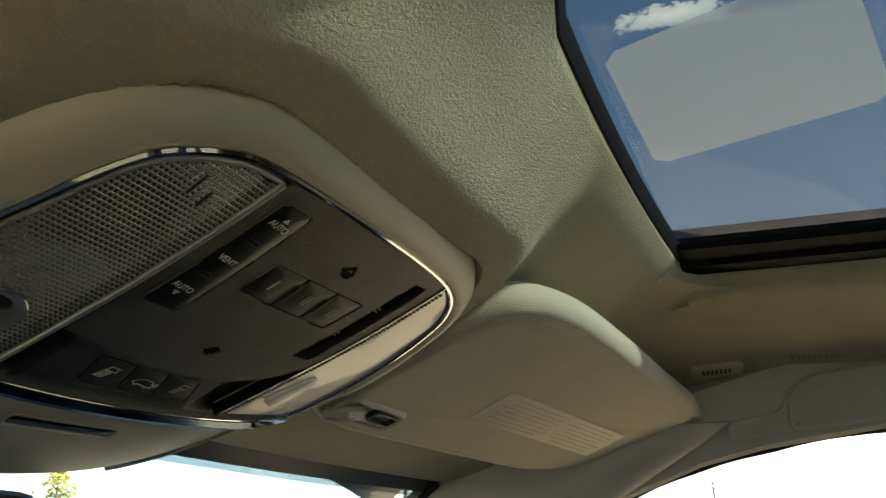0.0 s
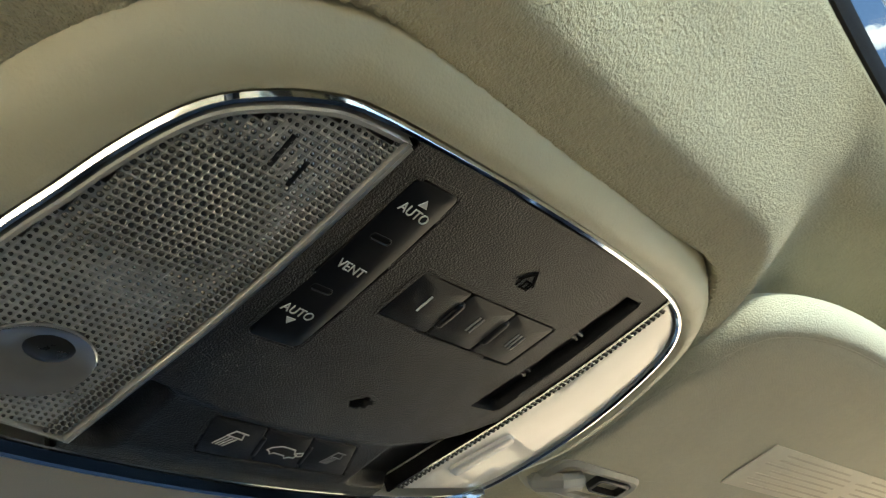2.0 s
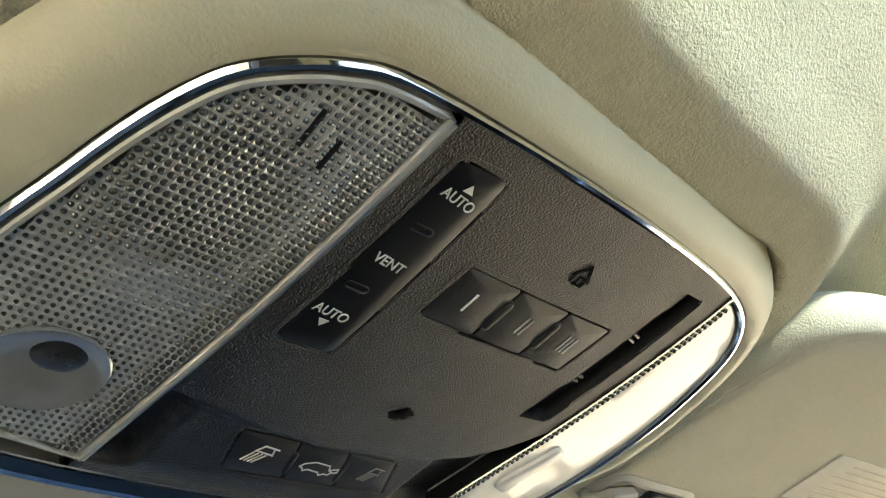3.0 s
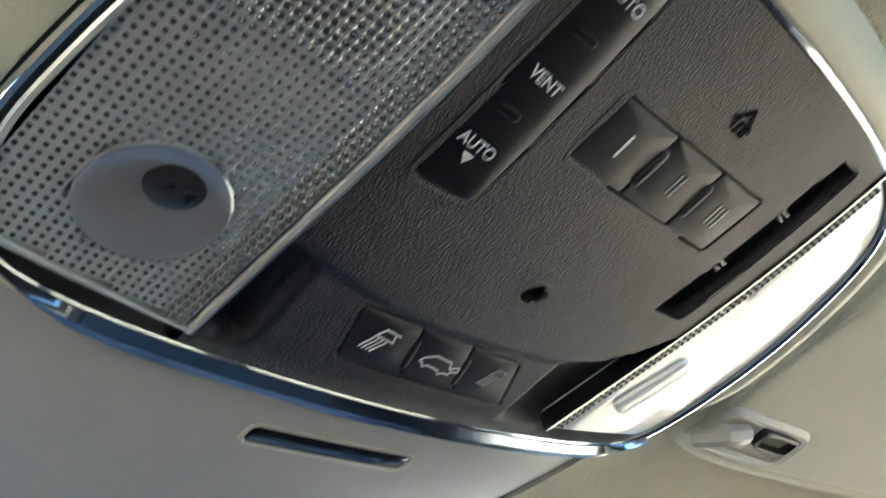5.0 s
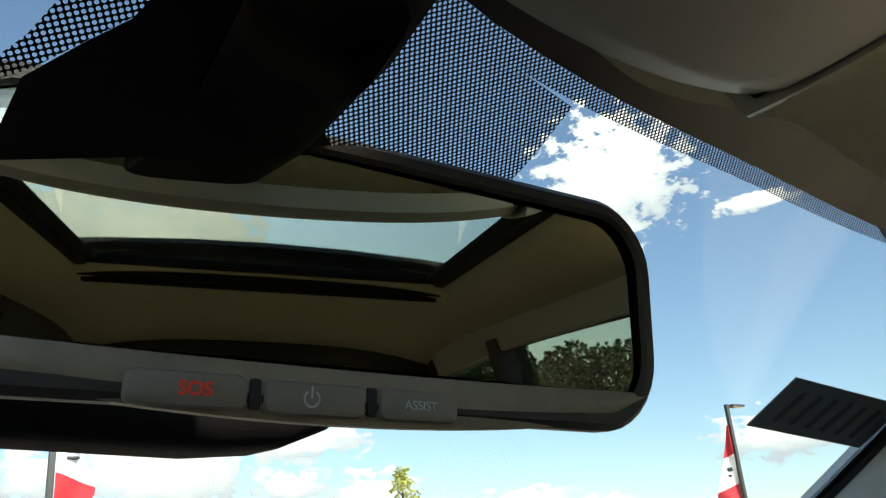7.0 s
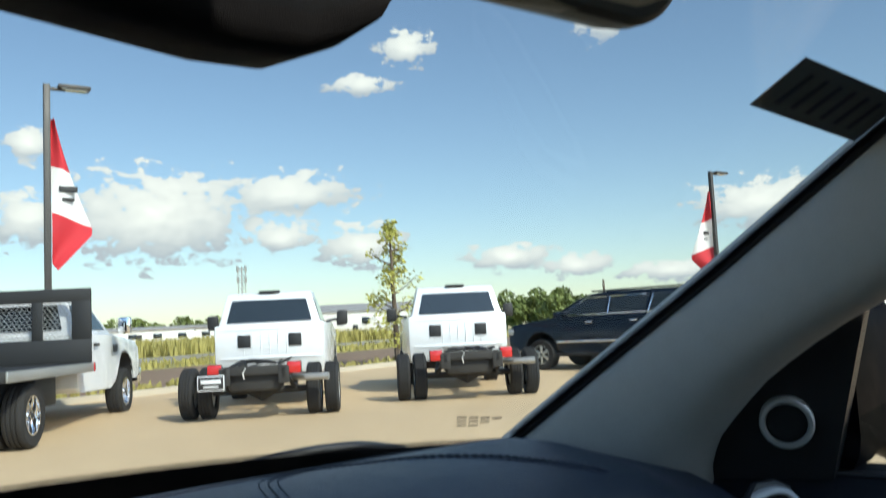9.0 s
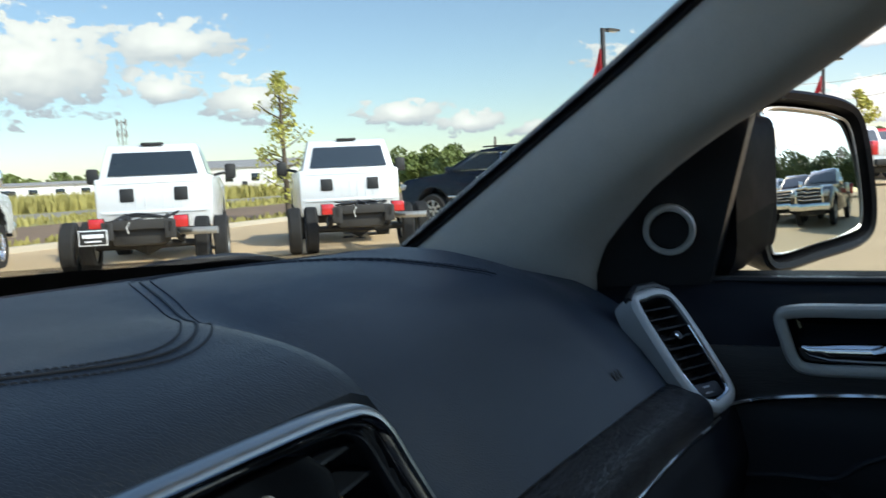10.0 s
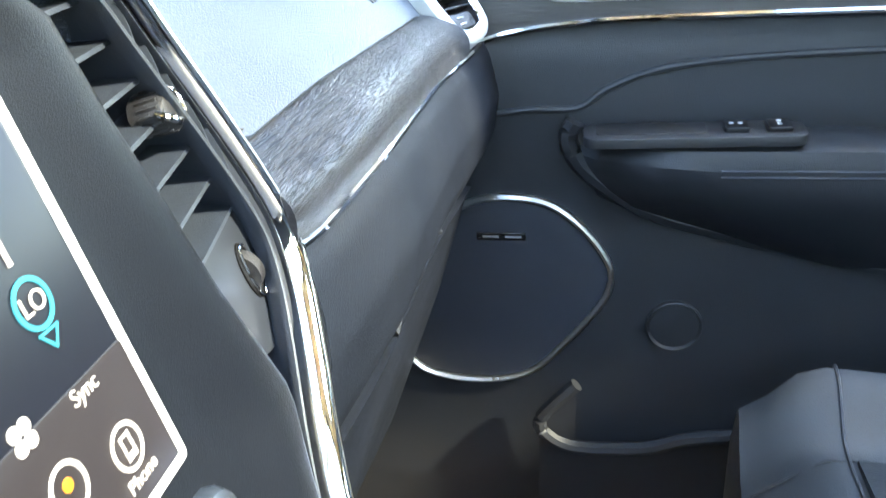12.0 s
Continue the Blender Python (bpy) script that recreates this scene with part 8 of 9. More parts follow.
def flatbed(label):
    m = placed(5.54, 11.03, 50)
    # the frame's origin lies on the ground under the right rear wheel; the truck is to its left
    ob = thing("flatbed_truck", m.translation, label, "truck")
    R = Rig(ob, m)
    cy = 1.08
    L0 = math.hypot(9.04 - 5.54, 13.96 - 11.03)
    wide_at = lambda z: 1.0 - 0.06 * max(0, (z - .95) / .5) - .05 * max(0, (.75 - z) / .3)
    m2 = m @ Matrix.Translation((0, cy - .15, 0))
    C = Rig(ob, m2)
    xb = L0 - 2.42
    body = [(xb, .62), (xb + .1, .54), (L0 - .75, .50)] + arch(L0, .52, .62) + [(L0 + .78, .60), (L0 + .95, .70), (L0 + .95, 1.16), (L0 + .80, 1.30), (L0 - .65, 1.44), (xb, 1.44)]
    C.hull("body", body, lambda z, x=0: wide_at(z), WHITEPAINT)
    truck_cab(C, xb, L0 - .50, 1.44, 2.02, .95, .72, WHITEPAINT, doors=1)
    C.box("badge", (L0 - .62, -1.006, 1.18), (.22, .012, .13), TRIMBLACK, 0.004)
    C.box("door_handle", (L0 - 1.55, -.985, 1.26), (.20, .04, .05), TRIMBLACK, 0.012)
    C.box("mirror_head", (L0 - .80, -1.22, 1.56), (.13, .22, .28), CHROME, 0.04)
    C.box("mirror_head", (L0 - .80, 1.22, 1.56), (.13, .22, .28), CHROME, 0.04)
    for s in (1, -1):
        C.box("head_lamp", (L0 + .88, s * .80, 1.1), (.14, .30, .2), HEADLAMP, 0.03)
        C.liner(L0, s, .522, .62, .5, .985)
        C.wheel(L0, s * .88, .41, .27, CHROME, 8, s, 0.05)
        C.wheel(0, s * 1.02, .41, .26, CHROME, 8, s, 0.07)
        C.wheel(0, s * .74, .41, .22, GALV, 0, s, 0.07)
        C.box("frame_rail", (-.1, s * .43, .72), (3.2, .08, .18), UNDER, 0.012)
    C.box("front_bumper", (L0 + .98, 0, .66), (.16, 2.0, .28), CHROME, 0.04)
    deck = C.box("deck", (xb - 1.62, 0, .93), (3.1, 2.44, .14), TRIMBLACK, 0.02, label="flat steel deck with a grey edge rail")
    for s in (1, -1):
        C.box("edge_rail", (xb - 1.62, s * 1.235, .93), (3.1, .03, .13), GALV, 0.01, deck)
    C.box("marker_lamp", (xb - .10, -1.245, .93), (.07, .03, .13), TAILRED, 0.008)
    C.box("underbox", (.95, -.72, .66), (.75, .45, .42), TRIMBLACK, 0.02, label="black under-deck tool box")
    C.pipe("rear_axle", [(0, -.75, .41), (0, 0, .41), (0, .75, .41)], .08, UNDER, sides=10)
    # headboard: a frame of plates round two openings with expanded mesh
    xh = xb - .10
    z0, z1 = 1.0, 2.12
    head = C.box("headboard", (xh, 0, z0 + .18), (.06, 2.42, .36), TRIMBLACK, 0.01, label="black steel headboard with two mesh windows")
    C.box("plate", (xh, 0, z1 - .10), (.06, 2.42, .20), TRIMBLACK, 0.008, head)
    for y0, y1 in ((-1.21, -.93), (-.50, -.35), (.35, .50), (.93, 1.21)):
        C.box("plate", (xh, (y0 + y1) / 2, 1.64), (.06, y1 - y0, .60), TRIMBLACK, 0.008, head)
    for y0, y1 in ((-.93, -.50), (-.35, .35), (.50, .93)):
        bm = bmesh.new()
        n = int((y1 - y0) / .035)
        for k in range(12):
            z = 1.36 + k * .05
            pts = [(xh, lerp(y0, y1, j / n), z + (.014 if (j + k) % 2 else -.014)) for j in range(n + 1)]
            tube(bm, [C.m @ V(*p) for p in pts], 0.007, 4)
        part("mesh_panel", bm, GALV, head, "expanded metal mesh")
    return ob


def suv(x, y, heading, paint, label, name="parked_suv", wheel_r=.39, tall=1.0):
    """x, y: the middle of the vehicle."""
    m = placed(x, y, heading)
    ob = thing(name, m.translation, label, "car")
    R = Rig(ob, m @ Matrix.Diagonal((1, 1, tall, 1)))
    body = [(-2.62, .62), (-2.5, .50)] + arch(-1.58, .47, .50) + [(-1.0, .42), (.95, .42)] + arch(1.58, .47, .50) + [(2.3, .48), (2.58, .60), (2.60, 1.00), (2.45, 1.16), (1.55, 1.26), (1.2, 1.30), (-2.4, 1.32), (-2.62, 1.20)]
    R.hull("body", body, lambda z, x=0: 1.0 - .06 * max(0, (z - .9) / .4) - .05 * max(0, (.7 - z) / .3) - .10 * ease((abs(x) - 1.9) / .7), paint)
    half = cab_half(.97, .74, 1.15, 1.86)
    prof = [(-2.56, 1.22), (-2.50, 1.40), (-2.22, 1.80), (-2.0, 1.86), (-.2, 1.88), (.30, 1.83), (1.25, 1.30), (1.25, 1.22)]
    R.hull("greenhouse", prof, half, paint, edge=0.03)
    zb, zt = 1.36, 1.74
    for s in (1, -1):
        for a, b, c, d in ((-2.28, -1.30, -1.38, -2.10), (-1.22, -.28, -.30, -1.24), (-.20, .98, .30, -.20)):
            R.pane("side_window", [(a, s * (half(zb) + .004), zb), (b, s * (half(zb) + .004), zb), (c, s * (half(zt) + .004), zt), (d, s * (half(zt) + .004), zt)], (0, s, .25), CARGLASS, 0.008)
            R.pipe("window_trim", [(d, s * (half(zt) + .012), zt + .01), (c, s * (half(zt) + .012), zt + .01), (b, s * (half(zb) + .012), zb), (b, s * (half(zb) + .012), zb)], 0.014, CHROME, sides=5)
        R.pipe("window_trim", [(-2.32, s * (half(1.34) + .01), 1.34), (1.02, s * (half(1.34) + .01), 1.34)], 0.012, CHROME, sides=5)
        R.box("side_moulding", (0, s * .985, .70), (2.2, .03, .05), CHROME, 0.01)
        R.box("running_board", (0, s * .98, .40), (2.2, .16, .05), TRIMBLACK, 0.01)
        R.box("roof_rail", (-.9, s * .68, 1.90), (2.3, .05, .04), TRIMBLACK, 0.012)
        R.box("side_mirror", (.98, s * 1.08, 1.36), (.12, .22, .17), paint, 0.04)
        R.box("head_lamp", (2.50, s * .74, .98), (.18, .34, .16), HEADLAMP, 0.03)
        R.box("tail_lamp", (-2.56, s * .80, 1.05), (.10, .16, .50), TAILRED, 0.02)
        for hx in (-.95, .2):
            R.box("door_handle", (hx, s * .975, 1.16), (.20, .03, .04), CHROME, 0.01)
        R.liner(1.58, s, .472, .50, .5, .985)
        R.liner(-1.58, s, .472, .50, .5, .985)
        R.wheel(1.58, s * .86, wheel_r, .28, SATIN, 6, s)
        R.wheel(-1.58, s * .86, wheel_r, .28, SATIN, 6, s)
    R.pane("windscreen", [(1.20, -.86, 1.36), (1.20, .86, 1.36), (.46, .74, 1.77), (.46, -.74, 1.77)], (.5, 0, .86), CARGLASS)
    R.pane("rear_window", [(-2.52, -.80, 1.40), (-2.52, .80, 1.40), (-2.27, .68, 1.76), (-2.27, -.68, 1.76)], (-1, 0, .5), CARGLASS)
    R.box("grille", (2.58, 0, .92), (.06, 1.1, .3), TRIMBLACK, 0.03)
    R.box("underbody", (0, 0, .42), (4.6, 1.3, .2), UNDER, 0.03)
    return ob


# ---------------------------------------------------------------- posts, trees, buildings
def lamp_post(x, y, top, arm_to, label, flag=None, flag_side=1, flag_h=3.45, double=False):
    """A square steel lot lamp; arm_to: heading of its lamp head."""
    z = ground_z(x, y)
    ob = thing("lamp_post", (x, y, z), label, "lamp post", "lot lamp posts")
    m = placed(x, y, arm_to)
    R = Rig(ob, m)
    R.box("base", (0, 0, .30), (.55, .55, .6), KERB, 0.04)
    R.box("pole", (0, 0, top / 2 + .3), (.15, .15, top - .6), POSTPAINT, 0.012)
    for s in ((1, -1) if double else (1,)):
        arm = R.box("arm", (s * .22, 0, top - .10), (.40, .06, .08), POSTPAINT, 0.01)
        head = R.box("lamp_head", (s * .62, 0, top - .04), (.75, .36, .10), POSTPAINT, 0.03)
        R.box("lens", (s * .62, 0, top - .097), (.60, .28, .02), HEADLAMP, 0.005, head)
    if flag:
        side = Rig(ob, placed(x, y, flag_side))
        cols = flag
        n = len(cols)
        for k, mat in enumerate(cols):
            bm = bmesh.new()
            z1 = top - .85 - flag_h * k / n
            z2 = top - .85 - flag_h * (k + 1) / n

            def fn(u, v, z1=z1, z2=z2, k=k):
                zz = lerp(z1, z2, v)
                f = (top - .85 - zz) / flag_h
                w = lerp(.06, .98, min(1, f / .70) ** 1.2) * (1 if f < .70 else lerp(1, .12, (f - .70) / .30))
                return side.m @ V(.09 + u * w, .10 * math.sin(u * 5 + f * 6), zz - u * .50 * min(f, .70) + u * .30 * max(0, f - .70))
            slab(bm, fn, 8, 6, V(0.004, 0.004, 0))
            cl = part("flag_band", bm, mat, ob)
            if k == 1:
                for i, (w, h) in enumerate(((.42, .14), (.28, .07))):
                    b = side.m @ V(.42, .10 * math.sin(.35 * 5 + .5 * 6) - .03, lerp(z1, z2, .45 + .22 * i) - .1)
                    bm2 = bmesh.new()
                    for off in (.035, -.035):
                        rbox(bm2, V(.45, off + .10 * math.sin(2.2 + 3), lerp(z1, z2, .40 + .22 * i) - .12), (w, .012, h), 0.002, side.m)
                    part("bar", bm2, TRIMBLACK, cl)
    return ob


def leaf_cloud(bm, centre, size, n, leaf, rnd):
    for _ in range(n):
        while True:
            p = V(rnd.uniform(-1, 1), rnd.uniform(-1, 1), rnd.uniform(-1, 1))
            if p.length <= 1:
                break
        c = V(centre[0] + p.x * size[0], centre[1] + p.y * size[1], centre[2] + p.z * size[2])
        a = V(rnd.uniform(-1, 1), rnd.uniform(-1, 1), rnd.uniform(-.6, .6)).normalized() * leaf * rnd.uniform(.6, 1.3)
        b = a.cross(V(rnd.uniform(-1, 1), rnd.uniform(-1, 1), rnd.uniform(-1, 1))).normalized() * leaf * .55
        q = [bm.verts.new(v) for v in (c - a, c + b, c + a, c - b)]
        bm.faces.new(q)


def tree(name, x, y, h, spread, leaf_mat, label, category, seed, clumps=14, per=60, leaf=.12, bare=.35, group=""):
    rnd = random.Random(seed)
    z = ground_z(x, y)
    ob = thing(name, (x, y, z), label, category, group)
    bm = bmesh.new()
    lean = V(rnd.uniform(-.05, .05), rnd.uniform(-.05, .05), 0) * h
    spine = [V(x, y, z - .1) + lean * t + V(0, 0, h * .92 * t) for t in (0, .25, .5, .75, 1)]
    tube(bm, spine, [h * .022, h * .018, h * .013, h * .008, h * .003], 7)
    tips = []
    for k in range(clumps):
        t = lerp(bare, .98, (k + rnd.random()) / clumps)
        root = V(x, y, z) + lean * t + V(0, 0, h * .92 * t)
        a = rnd.uniform(0, math.tau)
        reach = spread * (math.sin(min(1, (1.05 - t) / (1.05 - bare)) * math.pi * .62) ** .8) * rnd.uniform(.55, 1.05)
        tip = root + V(math.cos(a) * reach, math.sin(a) * reach, reach * rnd.uniform(.25, .7))
        tube(bm, [root, root.lerp(tip, .5) + V(0, 0, -.05 * reach), tip], [h * .006, h * .004, h * .0015], 5)
        tips.append((root.lerp(tip, .75), max(.25 * spread, reach * .5)))
    part("trunk", bm, BARK, ob)
    bm = bmesh.new()
    for tip, s in tips:
        leaf_cloud(bm, tip, (s, s, s * .75), per, leaf, rnd)
    part("crown", bm, leaf_mat, ob, smooth=False)
    return ob


def woods(name, az0, az1, d0, d1, n, h0, h1, mat, label, seed, leaf=.5, per=240):
    """A far wood: uncountable crowns of leaf clumps."""
    rnd = random.Random(seed)
    vs, fs = [], []
    for k in range(n):
        x, y = polar(lerp(az0, az1, (k + rnd.random()) / n), rnd.uniform(d0, d1))
        z, h = ground_z(x, y), rnd.uniform(h0, h1)
        r = h * rnd.uniform(.28, .42)
        for j in range(7):
            cx, cy, cz = x + rnd.uniform(-.7, .7) * r, y + rnd.uniform(-.7, .7) * r, z + h * rnd.uniform(.22, .82)
            rr = r * rnd.uniform(.45, .75)
            for _ in range(per // 7):
                a, b = rnd.uniform(0, math.tau), math.acos(rnd.uniform(-1, 1))
                q = rr * rnd.uniform(.75, 1.05)
                c = V(cx + q * math.sin(b) * math.cos(a), cy + q * math.sin(b) * math.sin(a), cz + q * math.cos(b) * .9)
                e = V(rnd.uniform(-1, 1), rnd.uniform(-1, 1), rnd.uniform(-1, 1)).normalized() * leaf
                f = e.cross(V(rnd.uniform(-1, 1), rnd.uniform(-1, 1), rnd.uniform(-1, 1))).normalized() * leaf * .8
                i = len(vs)
                vs += [c - e, c + f, c + e, c - f]
                fs.append((i, i + 1, i + 2, i + 3))
        i = len(vs)
        w = h * .02
        vs += [V(x - w, y, z), V(x + w, y, z), V(x + w * .5, y, z + h * .6), V(x - w * .5, y, z + h * .6), V(x, y - w, z), V(x, y + w, z), V(x, y + w * .5, z + h * .6), V(x, y - w * .5, z + h * .6)]
        fs += [(i, i + 1, i + 2, i + 3), (i + 4, i + 5, i + 6, i + 7)]
    me = bpy.data.meshes.new(name)
    me.from_pydata([tuple(v) for v in vs], [], fs)
    me.materials.append(mat)
    tagged(new(name, me), label, "trees", kind="stuff")


def building(az, d, length, depth, height, turn, wall_mat, roof_mat, label, windows, name="building", pitch=1.0, door=True):
    x, y = polar(az, d)
    m = placed(x, y, turn)
    ob = thing(name, m.translation, label, "building")
    R = Rig(ob, m)
    R.box("wall", (0, 0, height / 2), (length, depth, height), wall_mat, 0.03)
    bm = bmesh.new()
    o = .35
    ring = lambda xx: [R.m @ V(xx, -depth / 2 - o, height), R.m @ V(xx, 0, height + pitch), R.m @ V(xx, depth / 2 + o, height), R.m @ V(xx, depth / 2 + o, height - .15), R.m @ V(xx, -depth / 2 - o, height - .15)]
    loft(bm, [ring(-length / 2 - o), ring(length / 2 + o)])
    part("roof", bm, roof_mat, ob, smooth=False)
    for s in (1, -1):
        for k in range(windows):
            wx = (k + .5) / windows * length - length / 2
            w = R.box("window", (wx, s * (depth / 2 + .01), height * .58), (min(1.5, length / windows * .5), .06, height * .3), CARGLASS, 0.01)
            R.box("window_frame", (wx, s * (depth / 2 + .02), height * .58 - height * .16), (min(1.7, length / windows * .6), .10, .10), WHITEPAINT, 0.01, w)
        if door:
            R.box("door", (length * .06, s * (depth / 2 + .01), 1.05), (1.0, .06, 2.1), TRIMBLACK, 0.01)
    return ob


def utility_pole(x, y, h, turn, label):
    m = placed(x, y, turn)
    ob = thing("utility_pole", m.translation, label, "utility pole", "utility poles")
    R = Rig(ob, m)
    R.pipe("pole", [(0, 0, -.2), (0, 0, h * .5), (0, 0, h)], [.17, .15, .11], BARK)
    R.box("crossarm", (0, 0, h - .7), (.12, 2.6, .14), BARK, 0.01)
    for yy in (-1.15, -.4, .4, 1.15):
        R.pipe("insulator", [(0, yy, h - .63), (0, yy, h - .40)], .06, GALV, sides=6)
    return R


def lattice_mast(az, d, h):
    x, y = polar(az, d)
    m = placed(x, y, 0)
    ob = thing("lattice_mast", m.translation, "thin grey lattice mast with antenna panels", "mast")
    R = Rig(ob, m)
    w = .9
    for sx, sy in ((1, 1), (1, -1), (-1, 1), (-1, -1)):
        R.pipe("leg", [(sx * w, sy * w, 0), (sx * w, sy * w, h)], .16, GALV, sides=4)
    bm = bmesh.new()
    n = int(h / 2)
    for k in range(n):
        z1, z2 = h * k / n, h * (k + 1) / n
        for (ax, ay), (bx, by) in (((1, 1), (1, -1)), ((1, -1), (-1, -1)), ((-1, -1), (-1, 1)), ((-1, 1), (1, 1))):
            tube(bm, [R.m @ V(ax * w, ay * w, z1), R.m @ V(bx * w, by * w, z2)], .09, 4)
    part("bracing", bm, GALV, ob)
    for zz in (h - .8, h - 4.5):
        for sx, sy in ((1.9, 0), (-1.9, 0), (0, 1.9), (0, -1.9)):
            R.box("antenna", (sx, sy, zz), (.5, .5, 2.0), GALV, 0.05)
            R.pipe("antenna_arm", [(0, 0, zz), (sx, sy, zz)], .08, GALV, sides=4)


def wires(name, a, b, sag, label, mat=TRIMBLACK):
    bm = bmesh.new()
    tube(bm, [V(*a).lerp(V(*b), k / 12) - V(0, 0, sag * 4 * (k / 12) * (1 - k / 12)) for k in range(13)], 0.02, 4)
    solo(name, bm, mat, label, "wire", group="overhead wires")


def outside():
    ground()
    strip("verge_soil", SOIL, 16.75, 26.0, -60, 90, 0.05, "strip of bare brown soil behind the kerb")
    strip("verge_grass", FIELD, 26.0, 30.0, -60, 90, 0.06, "dry grass verge")
    strip("road", ROAD, 30.0, 37.5, -90, 120, 0.05, "pale grey road behind the lot")
    strip("field", FIELD, 37.5, 105.0, -140, 160, 0.06, "dry yellow-green field across the road")
    strip("kerb", KERB, 16.55, 16.75, -60, 90, 0.13, "pale concrete kerb along the lot")
    weeds("roadside_grass", 4, 50, 38, 50, 14000, 1.0, 3)
    weeds("kerb_grass", 4, 50, 16.8, 18.2, 1600, .22, 4)
    weeds("verge_tufts", 4, 60, 26, 29.8, 3500, .35, 6)
    chassis_cab(9.16, 10.50, 50, "white chassis-cab truck with bare frame and dealer board", True)
    chassis_cab(12.22, 8.68, 50, "white chassis-cab truck with bare black rear frame", False)
    flatbed("white flatbed truck with black mesh headboard and chrome wheels")
    fx, fy = polar(62.6, 21.6)
    a = radians(6)
    suv(fx - 1.58 * math.sin(a), fy - 1.58 * math.cos(a), 6, NAVYPAINT, "dark navy large SUV with chrome trim", tall=0.95)
    lamp_post(10.98, 19.7, 7.5, 112, "dark lot lamp post with red and white banner", (FLAGRED, FLAGWHITE, FLAGRED), 110)
    lamp_post(35.4, 11.4, 6.9, 110, "dark lot lamp post with red and white banner", (FLAGRED, FLAGWHITE, FLAGRED), -25)
    for k, (az, d) in enumerate(((85.9, 52), (94, 72), (97.1, 86), (98.7, 95), (99.8, 105))):
        x, y = polar(az, d)
        cols = (FLAGRED, FLAGWHITE, FLAGRED) if k == 0 else (FLAGBLUE, FLAGWHITE, FLAGRED)
        lamp_post(x, y, 6.2, 190 if k != 3 else 10, "dark lot lamp post with hanging coloured banner", cols, 0 if k != 3 else 20, flag_h=2.5, double=k == 3)
    # posts out of view, added for the long shadows they cast into the lot
    for x, y in ((19.5, -11.1), (23.4, -12.4), (28.4, -13.9)):
        lamp_post(x, y, 7.5, 190, "dark lot lamp post on a concrete base")
    row = ((87.0, 35, WHITEPAINT), (89.0, 41, REDPAINT), (90.2, 45, SILVERPAINT), (91.5, 49.5, WHITEPAINT), (93.0, 54, REDPAINT), (94.2, 59, WHITEPAINT),
           (95.2, 64, BLACKPAINT), (96.4, 70, BLACKPAINT), (97.4, 76, WHITEPAINT), (98.4, 85, GREYPAINT), (99.4, 95, SILVERPAINT), (100.3, 106, WHITEPAINT),
           (101.2, 118, REDPAINT), (102.0, 131, WHITEPAINT), (102.8, 146, SILVERPAINT))
    words = {"white_paint": "white", "red_paint": "bright red", "silver_metallic": "silver", "black_paint": "black", "grey_paint": "dark grey"}
    for az, d, paint in row:
        bright = int(d) % 2 == 0
        pickup(*polar(az, d), 54, paint, f"{words[paint.name]} pickup truck with {'chrome' if bright else 'black'} bumper parked in row", chrome=bright)
    suv(*polar(104.6, 26), 96, WHITEPAINT, "white parked car seen from behind", "parked_car", .39, .80)
    for dx, dy, paint, w in ((1.97, -22.4, SILVERPAINT, "silver"), (3.71, -19.7, NAVYPAINT, "navy blue"), (4.90, -16.95, BLACKPAINT, "black")):
        pickup(EYE_X + dx, EYE_Y + dy, 332, paint, f"{w} pickup truck with chrome grille, parked facing forward", group="pickups seen in mirror")
    pickup(-6, -22, 0, WHITEPAINT, "white pickup truck parked behind the car", group="pickups behind the car")
    pickup(-9.5, -22, 0, WHITEPAINT, "white pickup truck parked behind the car", group="pickups behind the car")
    x, y = polar(51.6, 27)
    tree("sapling", x, y, 4.9, 0.95, LEAFY, "slender young tree with sparse yellow-green leaves", "tree", 3, 30, 46, .075, .12)
    for k, (az, d, h) in enumerate(((87.8, 85, 7.0), (92.8, 95, 6.5), (96.5, 110, 7.5), (98.2, 120, 7.0))):
        tree("young_tree", *polar(az, d), h, 2.0, LEAFY, "young yellow-green tree behind the truck row", "tree", 20 + k, 14, 70, .22, .2, "trees behind the row")
    woods("tree_cluster", 58.8, 64.0, 85, 100, 12, 3.2, 4.5, LEAVES, "cluster of round green trees", 11, .20, 1100)
    woods("tree_line_far", 20, 46, 240, 270, 34, 5, 9, LEAVES, "low line of trees on horizon", 12, .6, 210)
    woods("tree_line_mid", 46, 57, 250, 280, 16, 5, 8, LEAVES, "low trees behind the white buildings", 14, .6, 210)
    woods("tree_line_row", 84, 112, 220, 260, 36, 5, 9, LEAVES, "line of trees behind the truck row", 15, .7, 210)
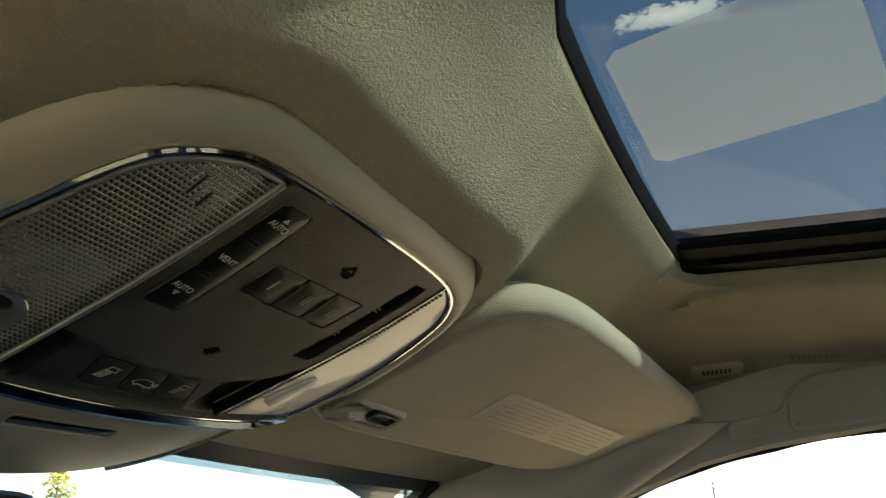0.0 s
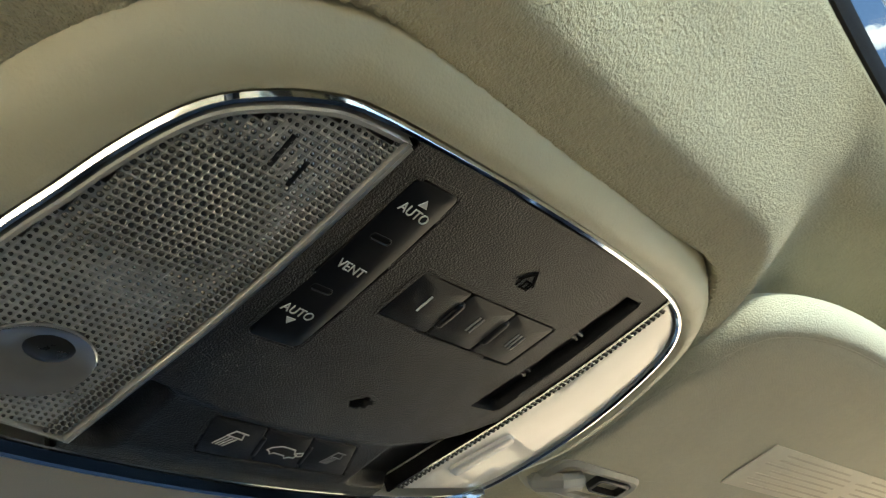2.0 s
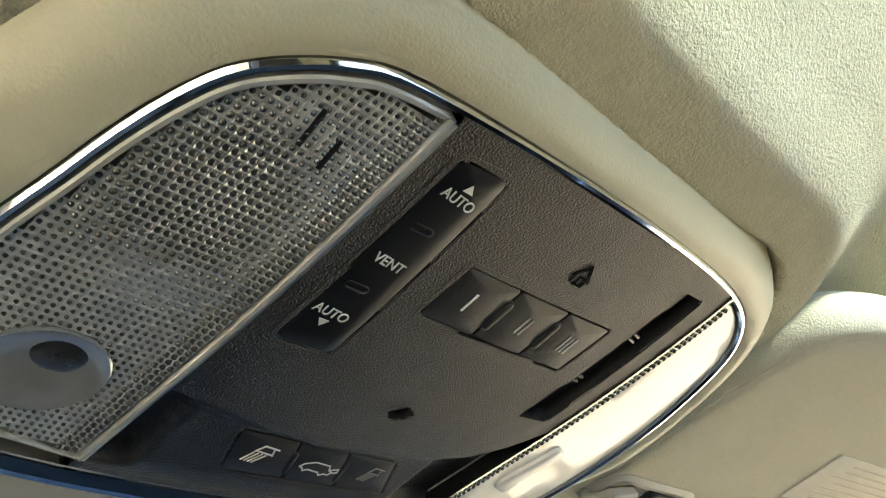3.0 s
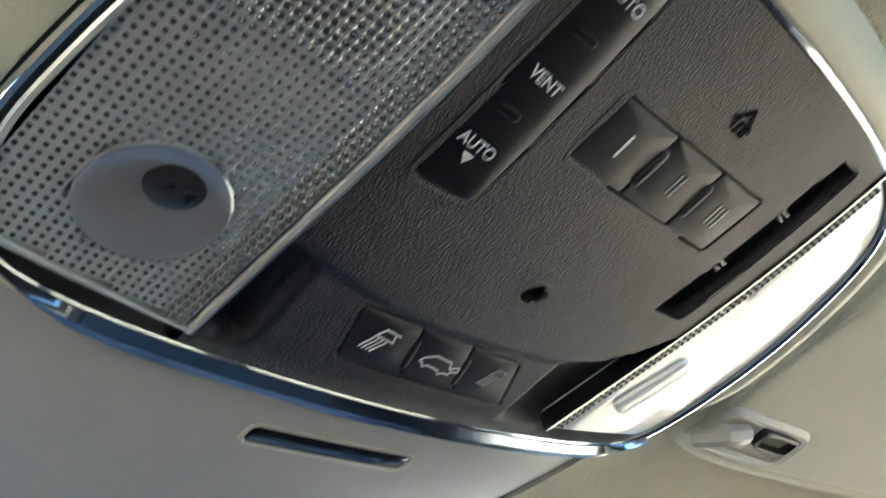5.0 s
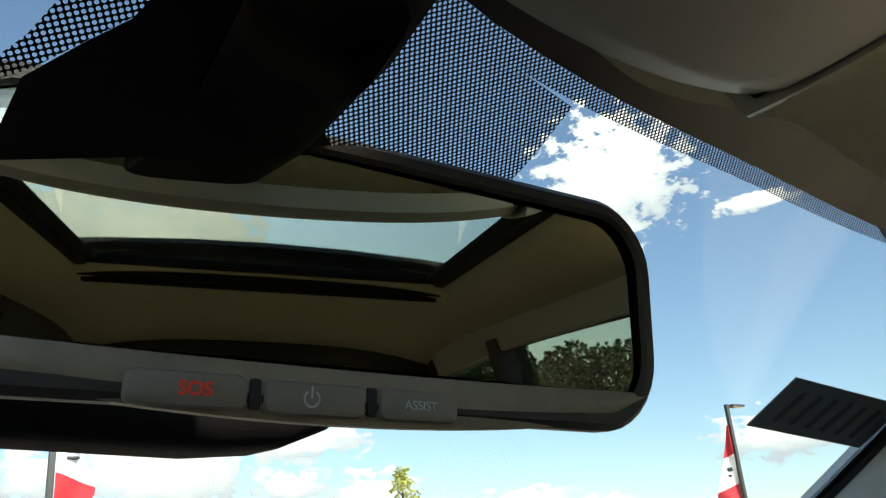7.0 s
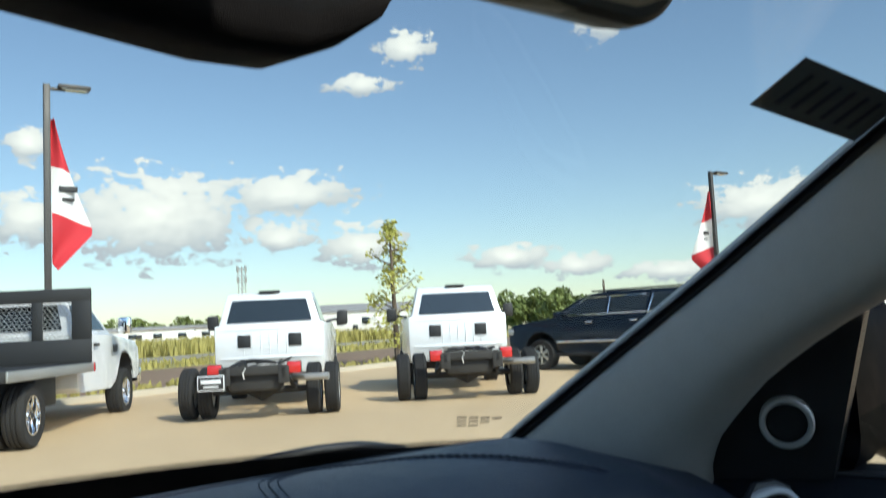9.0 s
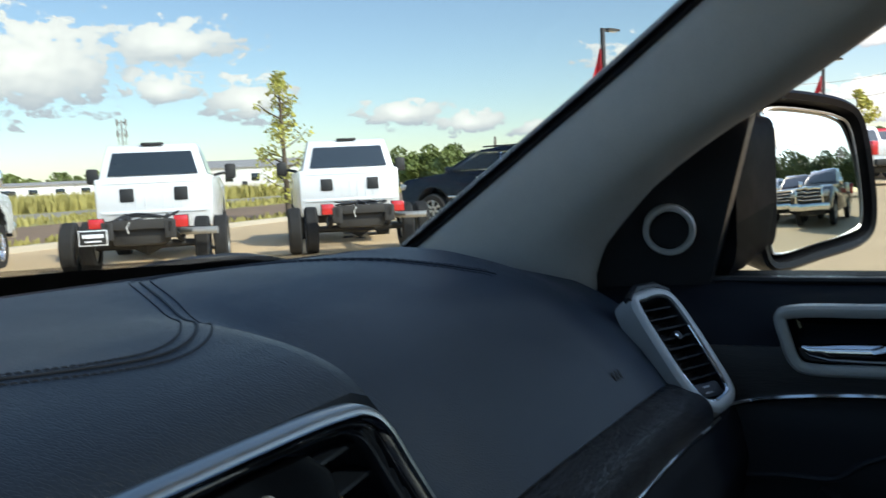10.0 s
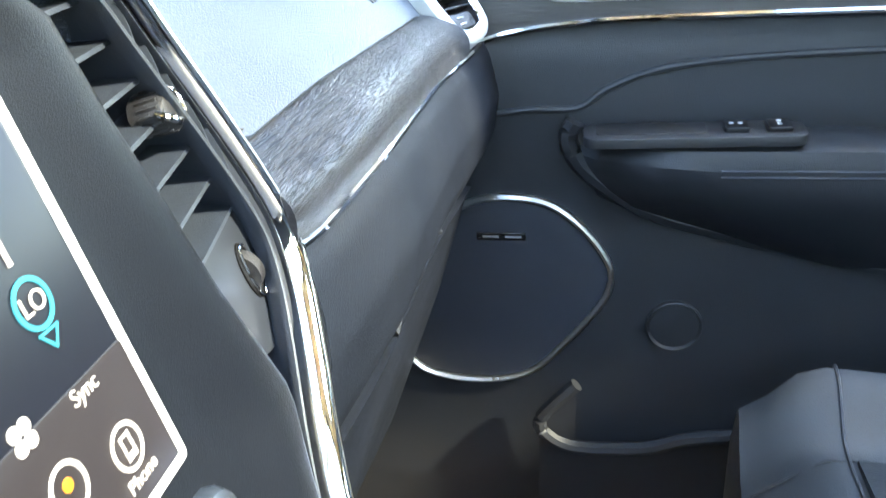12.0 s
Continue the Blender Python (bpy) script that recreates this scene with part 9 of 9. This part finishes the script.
    woods("tree_line_rear", 150, 200, 56, 66, 60, 5.6, 7.4, LEAFDARK, "tall dark green tree line behind the lot", 16, .22, 760)
    woods("tree_line_back", 200, 330, 90, 120, 40, 6, 9, LEAFDARK, "dark tree line behind the car", 17, .6, 210)
    for az, d, ln in ((35.6, 165, 17), (38.6, 167, 16), (41.4, 168, 13)):
        building(az, d, ln, 4, 3.0, az - 90 + 4, SIDING, ROOFING, "long low white mobile building with dark windows", 4, "mobile_building", .5)
    building(43.4, 172, 9, 6, 3.6, -46, BRICKISH, ROOFING, "small tan house with grey roof", 2, "house", 1.4)
    building(49.6, 175, 34, 16, 4.8, -40, SIDING, ROOFING, "long white building with grey roof and windows", 7, "long_building", 1.6)
    for az, d, ln in ((95.2, 150, 18), (97.6, 155, 14)):
        building(az, d, ln, 10, 4.5, az - 90, BRICKISH, ROOFING, "low tan roadside building with flat grey roof", 5, "roadside_building", .4)
    building(103.5, 170, 12, 9, 5, az, BRICKISH, ROOFING, "tan house with gabled roof among trees", 3, "house", 3)
    lattice_mast(41.6, 300, 25)
    poles = [(92.0, 110), (104.0, 150), (82.0, 120)]
    tops = []
    for az, d in poles:
        x, y = polar(az, d)
        utility_pole(x, y, 11.5, 10, "wooden utility pole with crossarm and wires")
        tops.append((x, y, ground_z(x, y) + 11.2))
    for dz in (0, -2.2):
        for a, b in ((0, 1), (0, 2)):
            p, q = tops[a], tops[b]
            wires("overhead_wire", (p[0], p[1], p[2] + dz), (q[0], q[1], q[2] + dz), 1.2, "thin black overhead wire between poles")
    utility_pole(*polar(65.5, 95), 5.0, -20, "thin wooden utility pole near the trees")


outside()


def own_wheels():
    """The wheels under the car that carries the camera."""
    m = Matrix.Rotation(radians(90), 4, "Z")
    t = thing("car_wheels", (0, 0, 0), "black tyres with silver rims under the car", "wheels", kind="structure")
    R = Rig(t, m)
    for y in (1.42, -1.50):
        for s in (1, -1):
            R.wheel(y, s * 0.78, 0.37, 0.26, SATIN, 5, s)


own_wheels()
